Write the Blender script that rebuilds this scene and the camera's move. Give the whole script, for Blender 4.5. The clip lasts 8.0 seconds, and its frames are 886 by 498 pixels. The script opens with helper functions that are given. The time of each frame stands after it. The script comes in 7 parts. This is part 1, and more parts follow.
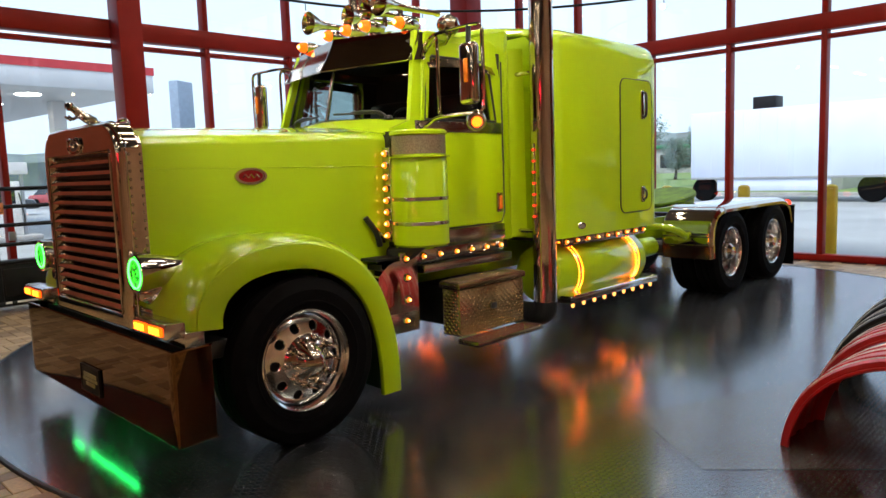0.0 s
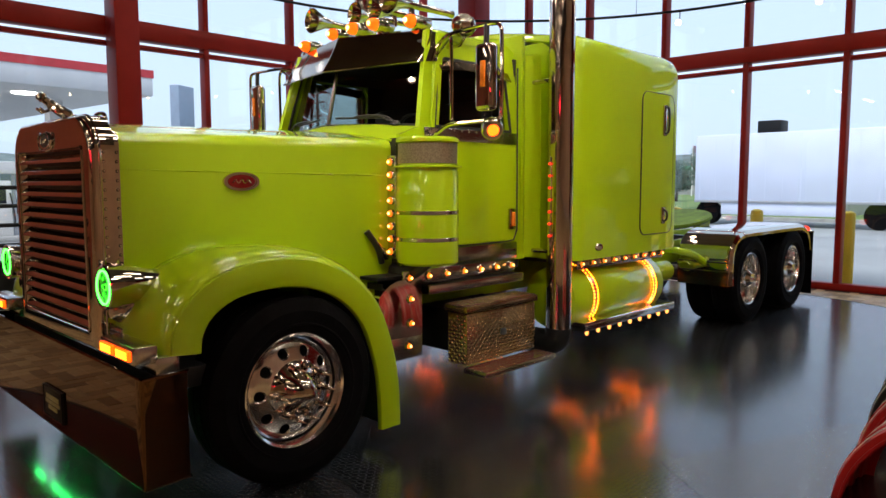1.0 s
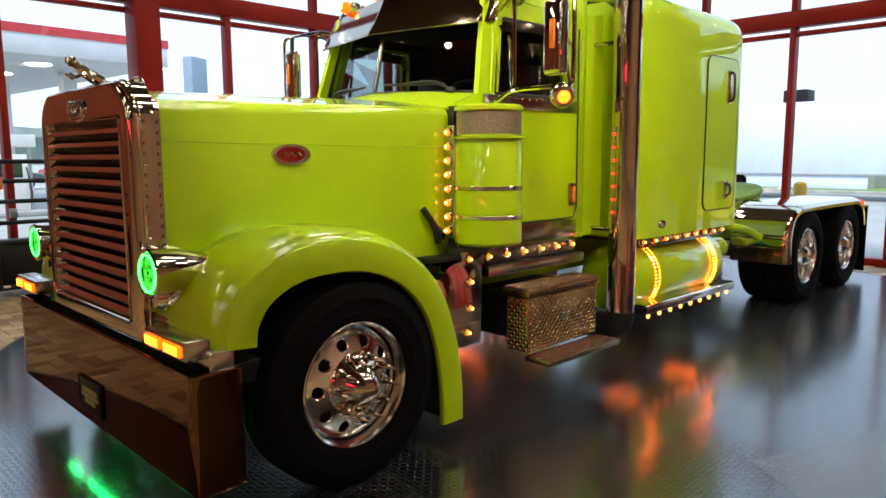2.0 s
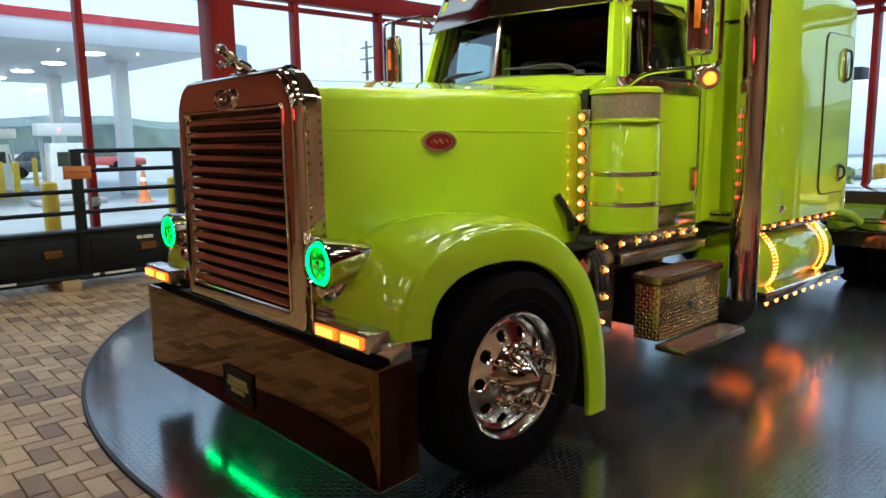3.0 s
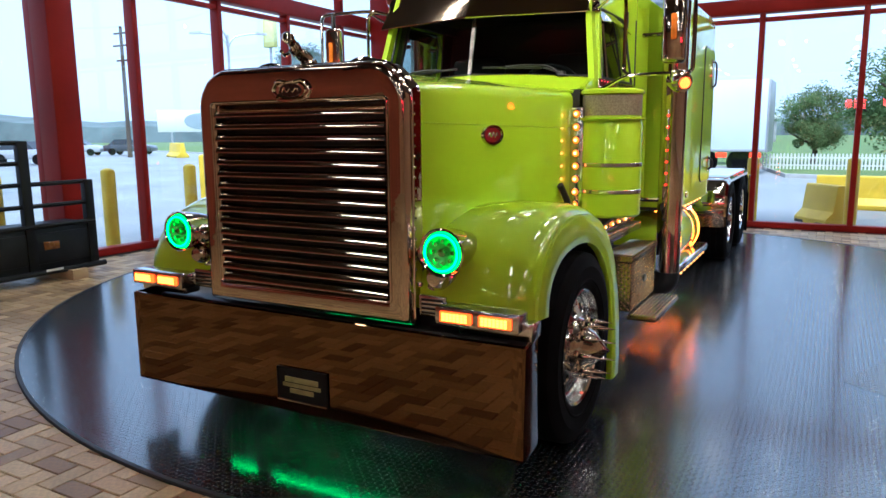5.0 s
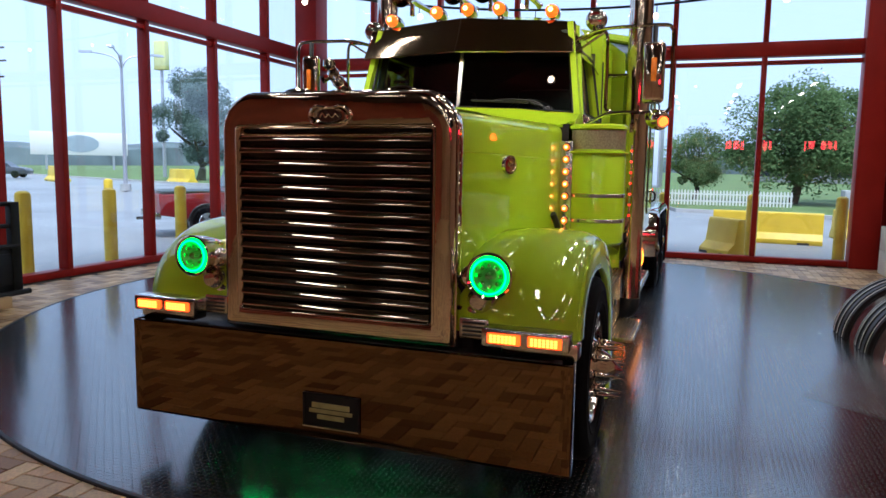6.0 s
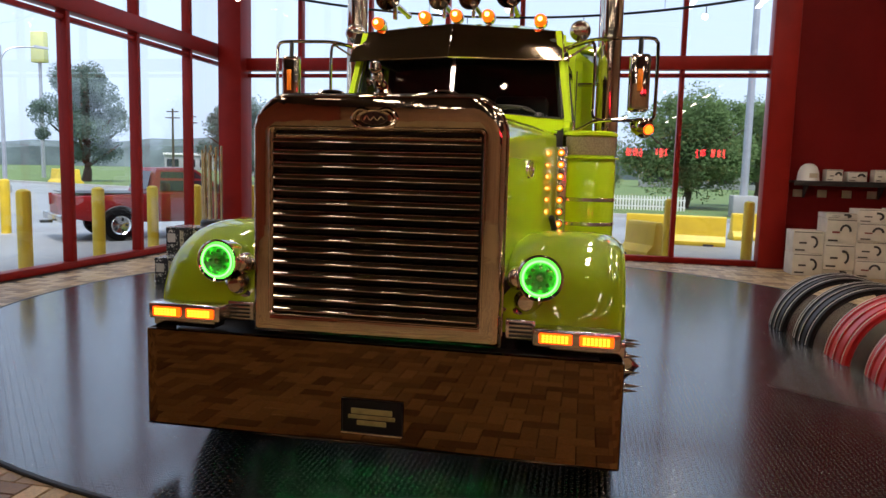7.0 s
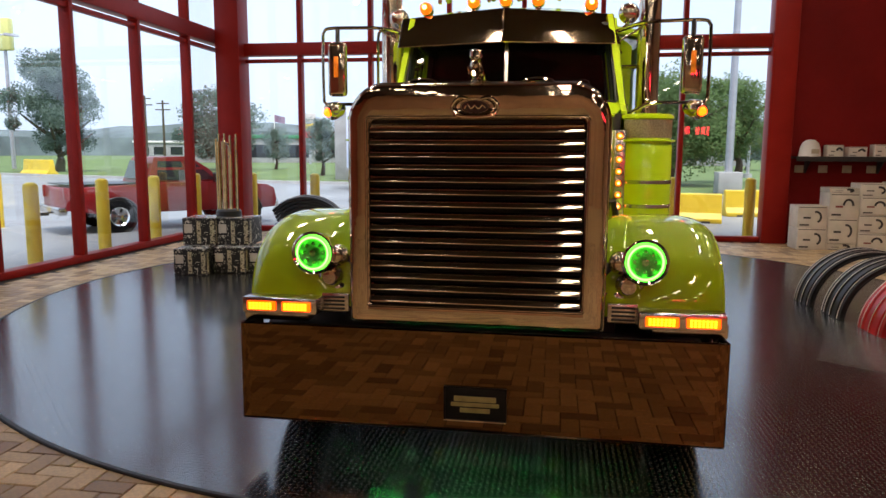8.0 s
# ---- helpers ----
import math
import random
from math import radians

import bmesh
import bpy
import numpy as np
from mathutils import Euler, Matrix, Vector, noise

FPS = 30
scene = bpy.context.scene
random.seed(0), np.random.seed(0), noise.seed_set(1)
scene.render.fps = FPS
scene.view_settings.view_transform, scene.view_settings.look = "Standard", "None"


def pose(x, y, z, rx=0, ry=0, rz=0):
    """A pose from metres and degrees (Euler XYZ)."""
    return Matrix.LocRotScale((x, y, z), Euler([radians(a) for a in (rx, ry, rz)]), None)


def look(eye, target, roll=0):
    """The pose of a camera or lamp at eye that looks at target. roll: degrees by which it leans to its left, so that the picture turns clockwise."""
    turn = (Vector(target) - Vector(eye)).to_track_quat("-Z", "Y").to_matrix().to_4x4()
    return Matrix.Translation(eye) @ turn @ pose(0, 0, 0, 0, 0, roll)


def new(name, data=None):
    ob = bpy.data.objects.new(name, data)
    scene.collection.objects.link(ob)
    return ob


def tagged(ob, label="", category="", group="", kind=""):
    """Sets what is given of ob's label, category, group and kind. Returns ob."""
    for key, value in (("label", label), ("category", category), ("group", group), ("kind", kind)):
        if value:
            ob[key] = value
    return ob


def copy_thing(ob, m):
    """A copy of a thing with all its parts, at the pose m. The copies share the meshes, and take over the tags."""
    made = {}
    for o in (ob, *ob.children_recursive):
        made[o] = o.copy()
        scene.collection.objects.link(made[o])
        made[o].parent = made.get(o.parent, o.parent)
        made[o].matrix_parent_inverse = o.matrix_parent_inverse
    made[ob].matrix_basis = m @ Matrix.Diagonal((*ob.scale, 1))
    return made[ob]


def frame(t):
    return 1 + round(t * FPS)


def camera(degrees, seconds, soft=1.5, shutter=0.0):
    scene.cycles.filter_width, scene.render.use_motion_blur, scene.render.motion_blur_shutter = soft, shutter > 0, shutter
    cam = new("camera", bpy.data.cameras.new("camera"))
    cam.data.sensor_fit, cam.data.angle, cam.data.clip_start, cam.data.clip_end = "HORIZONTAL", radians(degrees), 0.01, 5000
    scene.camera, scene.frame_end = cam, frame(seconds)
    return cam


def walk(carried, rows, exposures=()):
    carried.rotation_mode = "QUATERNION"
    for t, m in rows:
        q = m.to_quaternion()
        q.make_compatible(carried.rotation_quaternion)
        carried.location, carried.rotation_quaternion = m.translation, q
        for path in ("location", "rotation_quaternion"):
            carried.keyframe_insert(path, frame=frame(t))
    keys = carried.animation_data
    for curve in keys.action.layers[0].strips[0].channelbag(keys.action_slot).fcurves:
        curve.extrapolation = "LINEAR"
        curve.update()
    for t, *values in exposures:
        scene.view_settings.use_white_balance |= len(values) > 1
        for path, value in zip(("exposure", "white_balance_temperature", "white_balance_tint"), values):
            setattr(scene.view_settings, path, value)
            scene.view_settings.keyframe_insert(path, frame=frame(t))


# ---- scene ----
cam = camera(64.1, 8.0)
PATH = [
    (0, (0.596, 0.356, 1.596), (-0.806, 1.765, 1.374), -2.0),
    (0.5, (0.415, 0.516, 1.596), (-0.987, 1.941, 1.52), -1.4),
    (1, (0.226, 0.625, 1.583), (-1.172, 2.044, 1.4), -0.1),
    (1.2, (0.116, 0.637, 1.587), (-1.253, 2.078, 1.371), -0.4),
    (2.3, (-0.403, 0.683, 1.585), (-1.858, 2.026, 1.304), 0.6),
    (2.5, (-0.517, 0.637, 1.592), (-2.0, 1.947, 1.308), 1.2),
    (3, (-0.718, 0.289, 1.603), (-2.186, 1.613, 1.3), -0.9),
    (3.5, (-0.917, 0.027, 1.582), (-2.287, 1.44, 1.223), -0.6),
    (4, (-1.238, -0.218, 1.588), (-2.492, 1.301, 1.239), 1.9),
    (4.2, (-1.341, -0.317, 1.588), (-2.47, 1.301, 1.263), 2.9),
    (5.3, (-1.983, -0.902, 1.613), (-2.863, 0.866, 1.297), -0.4),
    (5.5, (-2.108, -0.951, 1.575), (-2.892, 0.864, 1.278), 1.2),
    (6, (-2.383, -1.161, 1.592), (-3.056, 0.708, 1.356), 0.9),
    (6.5, (-2.738, -1.251, 1.594), (-3.302, 0.653, 1.358), -0.6),
    (7, (-3.065, -1.39, 1.581), (-3.453, 0.559, 1.36), 1.5),
    (7.5, (-3.386, -1.507, 1.592), (-3.704, 0.451, 1.337), 0.7),
    (8, (-3.667, -1.509, 1.602), (-3.983, 0.447, 1.332), 0.3),
]
EXPOSURES = [(0.0, 1.2, 6550, 12), (0.5, 0.66, 6250, 10), (1.0, 0.86, 6600, 15), (2.5, 1.45, 6350, 6), (3.0, 1.3, 5850, 3), (3.5, 1.45, 5800, 6), (4.0, 1.55, 5600, 7), (5.5, 1.15, 5400, 14), (6.5, 0.88, 6200, 17), (8.0, 1.1, 6850, 19)]
walk(cam, [(t, look(eye, target, roll)) for t, eye, target, roll in PATH], EXPOSURES)

# ---- world and sun: an overcast evening sky ----
world = bpy.data.worlds.new("overcast_sky")
scene.world = world
world.use_nodes = True
wn = world.node_tree.nodes
sky = wn.new("ShaderNodeTexSky")
sky.sky_type, sky.sun_disc = "NISHITA", False
sky.sun_elevation, sky.sun_rotation = radians(67), radians(147)
sky.air_density, sky.dust_density, sky.ozone_density = 1.0, 4.0, 1.5
haze = wn.new("ShaderNodeMix")
haze.data_type = "RGBA"
haze.inputs[0].default_value = 0.85
haze.inputs[7].default_value = (3.5, 4.4, 5.6, 1)
world.node_tree.links.new(sky.outputs[0], haze.inputs[6])
world.node_tree.links.new(haze.outputs[2], wn["Background"].inputs[0])
wn["Background"].inputs[1].default_value = 0.145

sun = new("sun", bpy.data.lights.new("sun", "SUN"))
sun.data.energy, sun.data.angle, sun.data.color = 3.0, radians(25), (1.0, 0.97, 0.93)
sun.matrix_world = look((9, -14, 40), (0, 0, 0))


SPOT_WATTS = 105

# ---- materials ----
def material(name):
    m = bpy.data.materials.new(name)
    m.use_nodes = True
    return m, m.node_tree, m.node_tree.nodes["Principled BSDF"]


def noise_node(tree, scale, detail=4.0, coords="Object", stretch=(1, 1, 1)):
    n = tree.nodes
    tc, mp, tx = n.new("ShaderNodeTexCoord"), n.new("ShaderNodeMapping"), n.new("ShaderNodeTexNoise")
    mp.inputs["Scale"].default_value = stretch
    tx.inputs["Scale"].default_value, tx.inputs["Detail"].default_value = scale, detail
    tree.links.new(tc.outputs[coords], mp.inputs[0])
    tree.links.new(mp.outputs[0], tx.inputs[0])
    return tx


def ramp_node(tree, source, stops):
    r = tree.nodes.new("ShaderNodeValToRGB")
    el = r.color_ramp.elements
    while len(el) < len(stops):
        el.new(0.5)
    for e, (p, c) in zip(el, stops):
        e.position = p
        e.color = (*c, 1) if len(c) == 3 else c
    tree.links.new(source, r.inputs[0])
    return r


def bump_node(tree, b, source, strength, distance=0.01):
    bp = tree.nodes.new("ShaderNodeBump")
    bp.inputs["Strength"].default_value, bp.inputs["Distance"].default_value = strength, distance
    tree.links.new(source, bp.inputs["Height"])
    tree.links.new(bp.outputs[0], b.inputs["Normal"])
    return bp


def plain(name, color, rough=0.5, metal=0.0, vary=0.15, scale=6.0, bump=0.0, fine=60.0, coat=0.0, rvary=0.08):
    """A painted, plastic or metal surface: colour and gloss vary in blotches and in fine grain."""
    m, t, b = material(name)
    a, f = noise_node(t, scale), noise_node(t, fine, 3.0)
    lo, hi = [max(0, c * (1 - vary)) for c in color], [min(1, c * (1 + vary)) for c in color]
    r = ramp_node(t, a.outputs[0], [(0.3, lo), (0.7, hi)])
    t.links.new(r.outputs[0], b.inputs["Base Color"])
    mr = t.nodes.new("ShaderNodeMapRange")
    mr.inputs["To Min"].default_value, mr.inputs["To Max"].default_value = max(0.02, rough - rvary), rough + rvary
    t.links.new(f.outputs[0], mr.inputs["Value"])
    t.links.new(mr.outputs[0], b.inputs["Roughness"])
    b.inputs["Metallic"].default_value = metal
    if coat:
        b.inputs["Coat Weight"].default_value, b.inputs["Coat Roughness"].default_value = coat, 0.03
    if bump:
        bump_node(t, b, f.outputs[0], bump, 0.004)
    return m


def glowing(name, color, strength, base=None):
    m, t, b = material(name)
    b.inputs["Base Color"].default_value = (*(base or color), 1)
    b.inputs["Emission Color"].default_value = (*color, 1)
    b.inputs["Emission Strength"].default_value = strength
    b.inputs["Roughness"].default_value = 0.15
    return m


def glass(name, tint, gloss=1.0, rough=0.0):
    """Thin glazing: clear, with a reflection that grows towards grazing angles."""
    m, t, b = material(name)
    n = t.nodes
    n.remove(b)
    tr, gl, mx = n.new("ShaderNodeBsdfTransparent"), n.new("ShaderNodeBsdfGlossy"), n.new("ShaderNodeMixShader")
    lw, pw, fr = n.new("ShaderNodeLayerWeight"), n.new("ShaderNodeMath"), n.new("ShaderNodeMapRange")
    pw.operation = "POWER"
    pw.inputs[1].default_value = 4.0
    t.links.new(lw.outputs["Facing"], pw.inputs[0])
    t.links.new(pw.outputs[0], fr.inputs["Value"])
    tr.inputs[0].default_value = (*tint, 1)
    gl.inputs[0].default_value, gl.inputs[1].default_value = (1, 1, 1, 1), rough
    lw.inputs[0].default_value = 0.5
    fr.inputs["To Min"].default_value, fr.inputs["To Max"].default_value = 0.045 * gloss, 0.75
    t.links.new(fr.outputs[0], mx.inputs[0])
    t.links.new(tr.outputs[0], mx.inputs[1])
    t.links.new(gl.outputs[0], mx.inputs[2])
    t.links.new(mx.outputs[0], n["Material Output"].inputs[0])
    return m


def tread_plate(name, color, metal, rough, pitch, height, ior=1.5, upright=False, lug_wear_glint=0.0):
    """Tread plate: short raised lugs in a crossed pattern."""
    m, t, b = material(name)
    n, L = t.nodes, t.links
    tc = n.new("ShaderNodeTexCoord")

    def calc(op, a, c=0.0):
        nd = n.new("ShaderNodeMath")
        nd.operation = op
        for k, v in enumerate((a, c)):
            if isinstance(v, float):
                nd.inputs[k].default_value = v
            else:
                L.new(v, nd.inputs[k])
        return nd.outputs[0]

    sp = n.new("ShaderNodeSeparateXYZ")
    L.new(tc.outputs["Object"], sp.inputs[0])
    p, q = calc("DIVIDE", sp.outputs[0], pitch), calc("DIVIDE", sp.outputs[1] if not upright else sp.outputs[2], pitch)
    if upright:
        p = calc("ADD", p, calc("DIVIDE", sp.outputs[1], pitch))
    odd = calc("PINGPONG", calc("ADD", calc("FLOOR", p), calc("FLOOR", q)), 1.0)
    side = calc("SUBTRACT", calc("MULTIPLY", odd, 2.0), 1.0)
    lp, lq = calc("SUBTRACT", calc("FRACT", p), 0.5), calc("MULTIPLY", calc("SUBTRACT", calc("FRACT", q), 0.5), side)
    long, wide = calc("MULTIPLY", calc("ADD", lp, lq), 1.6), calc("MULTIPLY", calc("SUBTRACT", lp, lq), 4.2)
    d2 = calc("ADD", calc("MULTIPLY", long, long), calc("MULTIPLY", wide, wide))
    lug = n.new("ShaderNodeMapRange")
    lug.interpolation_type = "SMOOTHSTEP"
    lug.inputs["From Min"].default_value, lug.inputs["From Max"].default_value = 1.0, 0.25
    L.new(d2, lug.inputs["Value"])
    ad = lug
    bump_node(t, b, ad.outputs[0], 0.9, height)
    a = noise_node(t, 1.3, 6.0)
    r = ramp_node(t, a.outputs[0], [(0.3, [c * 0.9 for c in color]), (0.7, [c * 1.1 for c in color])])
    # lug tops go paler in patches: worn steel, plus glints put into the colour
    worn = n.new("ShaderNodeMix")
    worn.data_type = "RGBA"
    wear = ramp_node(t, noise_node(t, 3.1, 5.0).outputs[0], [(0.35, (0.25, 0.25, 0.25)), (0.65, (1, 1, 1))])
    L.new(calc("MULTIPLY", calc("MULTIPLY", lug.outputs[0], wear.outputs[0]), lug_wear_glint), worn.inputs[0])
    L.new(r.outputs[0], worn.inputs[6])
    worn.inputs[7].default_value = (0.30, 0.30, 0.28, 1)
    L.new(worn.outputs[2], b.inputs["Base Color"])
    mr = n.new("ShaderNodeMapRange")
    mr.inputs["To Min"].default_value, mr.inputs["To Max"].default_value = rough * 0.88, rough * 1.15
    L.new(a.outputs[0], mr.inputs["Value"])
    L.new(calc("MULTIPLY", mr.outputs[0], calc("SUBTRACT", 1.0, calc("MULTIPLY", lug.outputs[0], 0.5))), b.inputs["Roughness"])
    b.inputs["Metallic"].default_value, b.inputs["IOR"].default_value = metal, ior
    return m


def brick_material():
    m, t, b = material("brick_paver")
    n, L = t.nodes, t.links
    oi, geo = n.new("ShaderNodeObjectInfo"), n.new("ShaderNodeNewGeometry")
    ad = n.new("ShaderNodeMath")
    ad.operation = "ADD"
    L.new(oi.outputs["Random"], ad.inputs[0])
    L.new(geo.outputs["Random Per Island"], ad.inputs[1])
    fr = n.new("ShaderNodeMath")
    fr.operation = "FRACT"
    L.new(ad.outputs[0], fr.inputs[0])
    r = ramp_node(t, fr.outputs[0], [(0.0, (0.20, 0.115, 0.05)), (0.25, (0.45, 0.305, 0.15)), (0.5, (0.55, 0.39, 0.20)), (0.75, (0.66, 0.50, 0.27)), (1.0, (0.25, 0.15, 0.065))])
    f = noise_node(t, 45, 5.0)
    mx = n.new("ShaderNodeMix")
    mx.data_type, mx.blend_type = "RGBA", "MULTIPLY"
    mx.inputs[0].default_value = 0.55
    L.new(r.outputs[0], mx.inputs[6])
    r2 = ramp_node(t, f.outputs[0], [(0.3, (0.55, 0.52, 0.5)), (0.7, (1.2, 1.15, 1.1))])
    L.new(r2.outputs[0], mx.inputs[7])
    L.new(mx.outputs[2], b.inputs["Base Color"])
    mr = n.new("ShaderNodeMapRange")
    mr.inputs["To Min"].default_value, mr.inputs["To Max"].default_value = 0.28, 0.6
    L.new(f.outputs[0], mr.inputs["Value"])
    L.new(mr.outputs[0], b.inputs["Roughness"])
    bump_node(t, b, f.outputs[0], 0.25, 0.004)
    return m


LIME = plain("lime_paint", (0.385, 0.58, 0.0), 0.5, 0.0, 0.04, 2.0, coat=1.0, rvary=0.04)
LIME.node_tree.nodes["Principled BSDF"].inputs["Specular IOR Level"].default_value = 0.2
LIME.node_tree.nodes["Principled BSDF"].inputs["Coat Roughness"].default_value = 0.02
LIME.node_tree.nodes["Principled BSDF"].inputs["Coat IOR"].default_value = 1.65
# darker, rougher lime for the coupling plate
LIME_MATT = plain("oily_lime_paint", (0.13, 0.24, 0.01), 0.6, 0, 0.35, 9.0, 0.2)
CHROME = plain("chrome", (0.62, 0.55, 0.46), 0.06, 1.0, 0.06, 3.0, rvary=0.03)
# chrome with the dim brown reflections of the floor put into its colour
DIMMED_CHROME = plain("bumper_chrome", (0.155, 0.086, 0.045), 0.02, 1.0, 0.08, 3.0, rvary=0.015)
chrome_tree = DIMMED_CHROME.node_tree
bump_node(chrome_tree, chrome_tree.nodes["Principled BSDF"], noise_node(chrome_tree, 2.2, 1.0).outputs[0], 0.05, 0.012)
PIPE_CHROME = plain("pipe_chrome", (0.60, 0.53, 0.45), 0.07, 1.0, 0.1, 3.0, rvary=0.03)
pipe_tree = PIPE_CHROME.node_tree
bump_node(pipe_tree, pipe_tree.nodes["Principled BSDF"], noise_node(pipe_tree, 1.0, 3.0, stretch=(45, 45, 1.6)).outputs[0], 0.22, 0.004)
SHELL_CHROME = plain("shell_chrome", (0.62, 0.52, 0.41), 0.05, 1.0, 0.06, 3.0, rvary=0.02)
shell_tree = SHELL_CHROME.node_tree
bump_node(shell_tree, shell_tree.nodes["Principled BSDF"], noise_node(shell_tree, 7.0, 2.5).outputs[0], 0.22, 0.008)
RIM_BLACK = plain("turntable_rim", (0.012, 0.012, 0.013), 0.5, 0.2, 0.3, 4.0)
CHROME_BAR = plain("grille_bar_chrome", (0.60, 0.54, 0.47), 0.05, 1.0, 0.1, 3.0, rvary=0.03)
STAINLESS = plain("stainless_steel", (0.62, 0.60, 0.56), 0.2, 1.0, 0.08, 4.0)
ALLOY = plain("polished_alloy", (0.82, 0.81, 0.79), 0.13, 1.0, 0.06, 5.0)
RUBBER = plain("tyre_rubber", (0.0035, 0.0035, 0.004), 0.75, 0, 0.3, 9.0, 0.3)
RUBBER.node_tree.nodes["Principled BSDF"].inputs["Specular IOR Level"].default_value = 0.06
BLACK = plain("black_paint", (0.014, 0.014, 0.015), 0.38, 0, 0.3, 5.0)
BLACK_STEEL = plain("black_steel", (0.010, 0.011, 0.012), 0.5, 0.0, 0.3, 5.0, 0.1)
BLACK_STEEL.node_tree.nodes["Principled BSDF"].inputs["Specular IOR Level"].default_value = 0.2
DARK_TRIM = plain("dark_cab_trim", (0.02, 0.019, 0.018), 0.7, 0, 0.3, 5.0)
SMOKED = plain("smoked_visor", (0.36, 0.27, 0.19), 0.06, 1.0, 0.1, 3.0, rvary=0.03)
FRAME_RED = plain("red_frame_paint", (0.26, 0.013, 0.009), 0.42, 0, 0.14, 1.6, 0.05)
WALL_RED = plain("red_wall_paint", (0.16, 0.007, 0.006), 0.6, 0, 0.15, 0.8, 0.1)
WALL_RED.node_tree.nodes["Principled BSDF"].inputs["Specular IOR Level"].default_value = 0.12
FRAME_RED.node_tree.nodes["Principled BSDF"].inputs["Specular IOR Level"].default_value = 0.15
WALL_BRICK_RED = plain("warm_red_wall_paint", (0.44, 0.11, 0.07), 0.6, 0, 0.18, 0.6, 0.1)
WALL_TAN = plain("tan_wall_paint", (0.64, 0.41, 0.25), 0.6, 0, 0.2, 0.5, 0.1)
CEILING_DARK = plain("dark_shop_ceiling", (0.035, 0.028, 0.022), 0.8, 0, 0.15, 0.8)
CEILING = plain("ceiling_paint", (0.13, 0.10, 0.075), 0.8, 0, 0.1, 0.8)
AMBER = glowing("amber_lamp", (1.0, 0.11, 0.005), 0.85)
AMBER_DIM = glowing("amber_marker", (1.0, 0.36, 0.07), 1.6)
AMBER_TURN = glowing("amber_turn_lens", (1.0, 0.085, 0.003), 12.0)
AMBER_LIT = glowing("lit_amber_lens", (1.0, 0.055, 0.001), 2.2, (0.75, 0.2, 0.02))
GREEN_RING = glowing("green_halo_ring", (0.014, 1.0, 0.034), 8.0)
GREEN_STRIP = glowing("green_strip_lamp", (0.012, 1.0, 0.16), 13.0)
REFLECTOR = plain("lamp_reflector", (0.4, 0.45, 0.4), 0.32, 1.0, 0.2, 60)
MESH_METAL = plain("perforated_screen", (0.28, 0.235, 0.15), 0.5, 0.7, 0.25, 90)
BULLET_AMBER = glowing("bullet_amber", (1.0, 0.045, 0.002), 7.0)
AMBER_LENS = glowing("amber_lens_rim", (1.0, 0.17, 0.008), 0.9, (0.7, 0.2, 0.02))
AMBER_CORE = glowing("amber_bulb", (1.0, 0.42, 0.09), 6.0)
BEAD_AMBER = glowing("bead_amber", (1.0, 0.15, 0.004), 20.0)
RED_LAMP = glowing("red_lamp", (1.0, 0.045, 0.012), 0.9)
AMBER_GLASS = plain("amber_reflector", (0.75, 0.2, 0.02), 0.2, 0, 0.2, 30)
TURNTABLE = tread_plate("turntable_plate", (0.005, 0.0052, 0.0055), 0.0, 0.18, 0.030, 0.0044, ior=2.7, lug_wear_glint=0.02)
TURNTABLE_PALE = tread_plate("worn_turntable_plate", (0.05, 0.052, 0.052), 0.0, 0.24, 0.029, 0.0030, ior=2.5, lug_wear_glint=0.25)
CHROME_PLATE = tread_plate("bright_tread_plate", (0.36, 0.27, 0.16), 1.0, 0.24, 0.024, 0.005, upright=True)
LUG_STEEL = plain("bright_lug_steel", (0.78, 0.64, 0.42), 0.22, 1.0, 0.1, 20)
BRICK = brick_material()
MORTAR = plain("brick_joint", (0.055, 0.045, 0.038), 0.85, 0, 0.25, 8, 0.3)
SHOP_GLASS = glass("window_glass", (0.93, 0.96, 0.97))
CAB_GLASS = glass("cab_glass", (0.45, 0.50, 0.48))
WINDSHIELD_GLASS = glass("windshield_glass", (0.52, 0.62, 0.60))
# green tint puts the halo ring's glow into the headlight glass
LAMP_GLASS = glass("headlight_glass", (0.6, 0.9, 0.65))


# ---- mesh helpers ----
def link(name, bm, mat, parent=None, label="", smooth=35):
    me = bpy.data.meshes.new(name)
    bmesh.ops.recalc_face_normals(bm, faces=bm.faces)
    bm.to_mesh(me)
    bm.free()
    for m in mat if isinstance(mat, (list, tuple)) else [mat]:
        me.materials.append(m)
    if smooth:
        me.polygons.foreach_set("use_smooth", [True] * len(me.polygons))
        me.set_sharp_from_angle(angle=radians(smooth))
    ob = new(name, me)
    if parent:
        ob.parent = parent
    if label:
        ob["label"] = label
    return ob


def part(name, bm, mat, parent, label="", smooth=35):
    return link(name, bm, mat, parent, label, smooth)


def twin(ob, parent, m):
    """A further part on the same mesh, at the pose m under parent."""
    o = new(ob.name.split(".")[0], ob.data)
    o.parent = parent
    o.matrix_basis = m
    return o


def thing(name, x, y, z, label, category, group="", turn=0.0):
    ob = new(name)
    ob.matrix_basis = pose(x, y, z, 0, 0, turn)
    ob.empty_display_size = 0.2
    return tagged(ob, label, category, group)


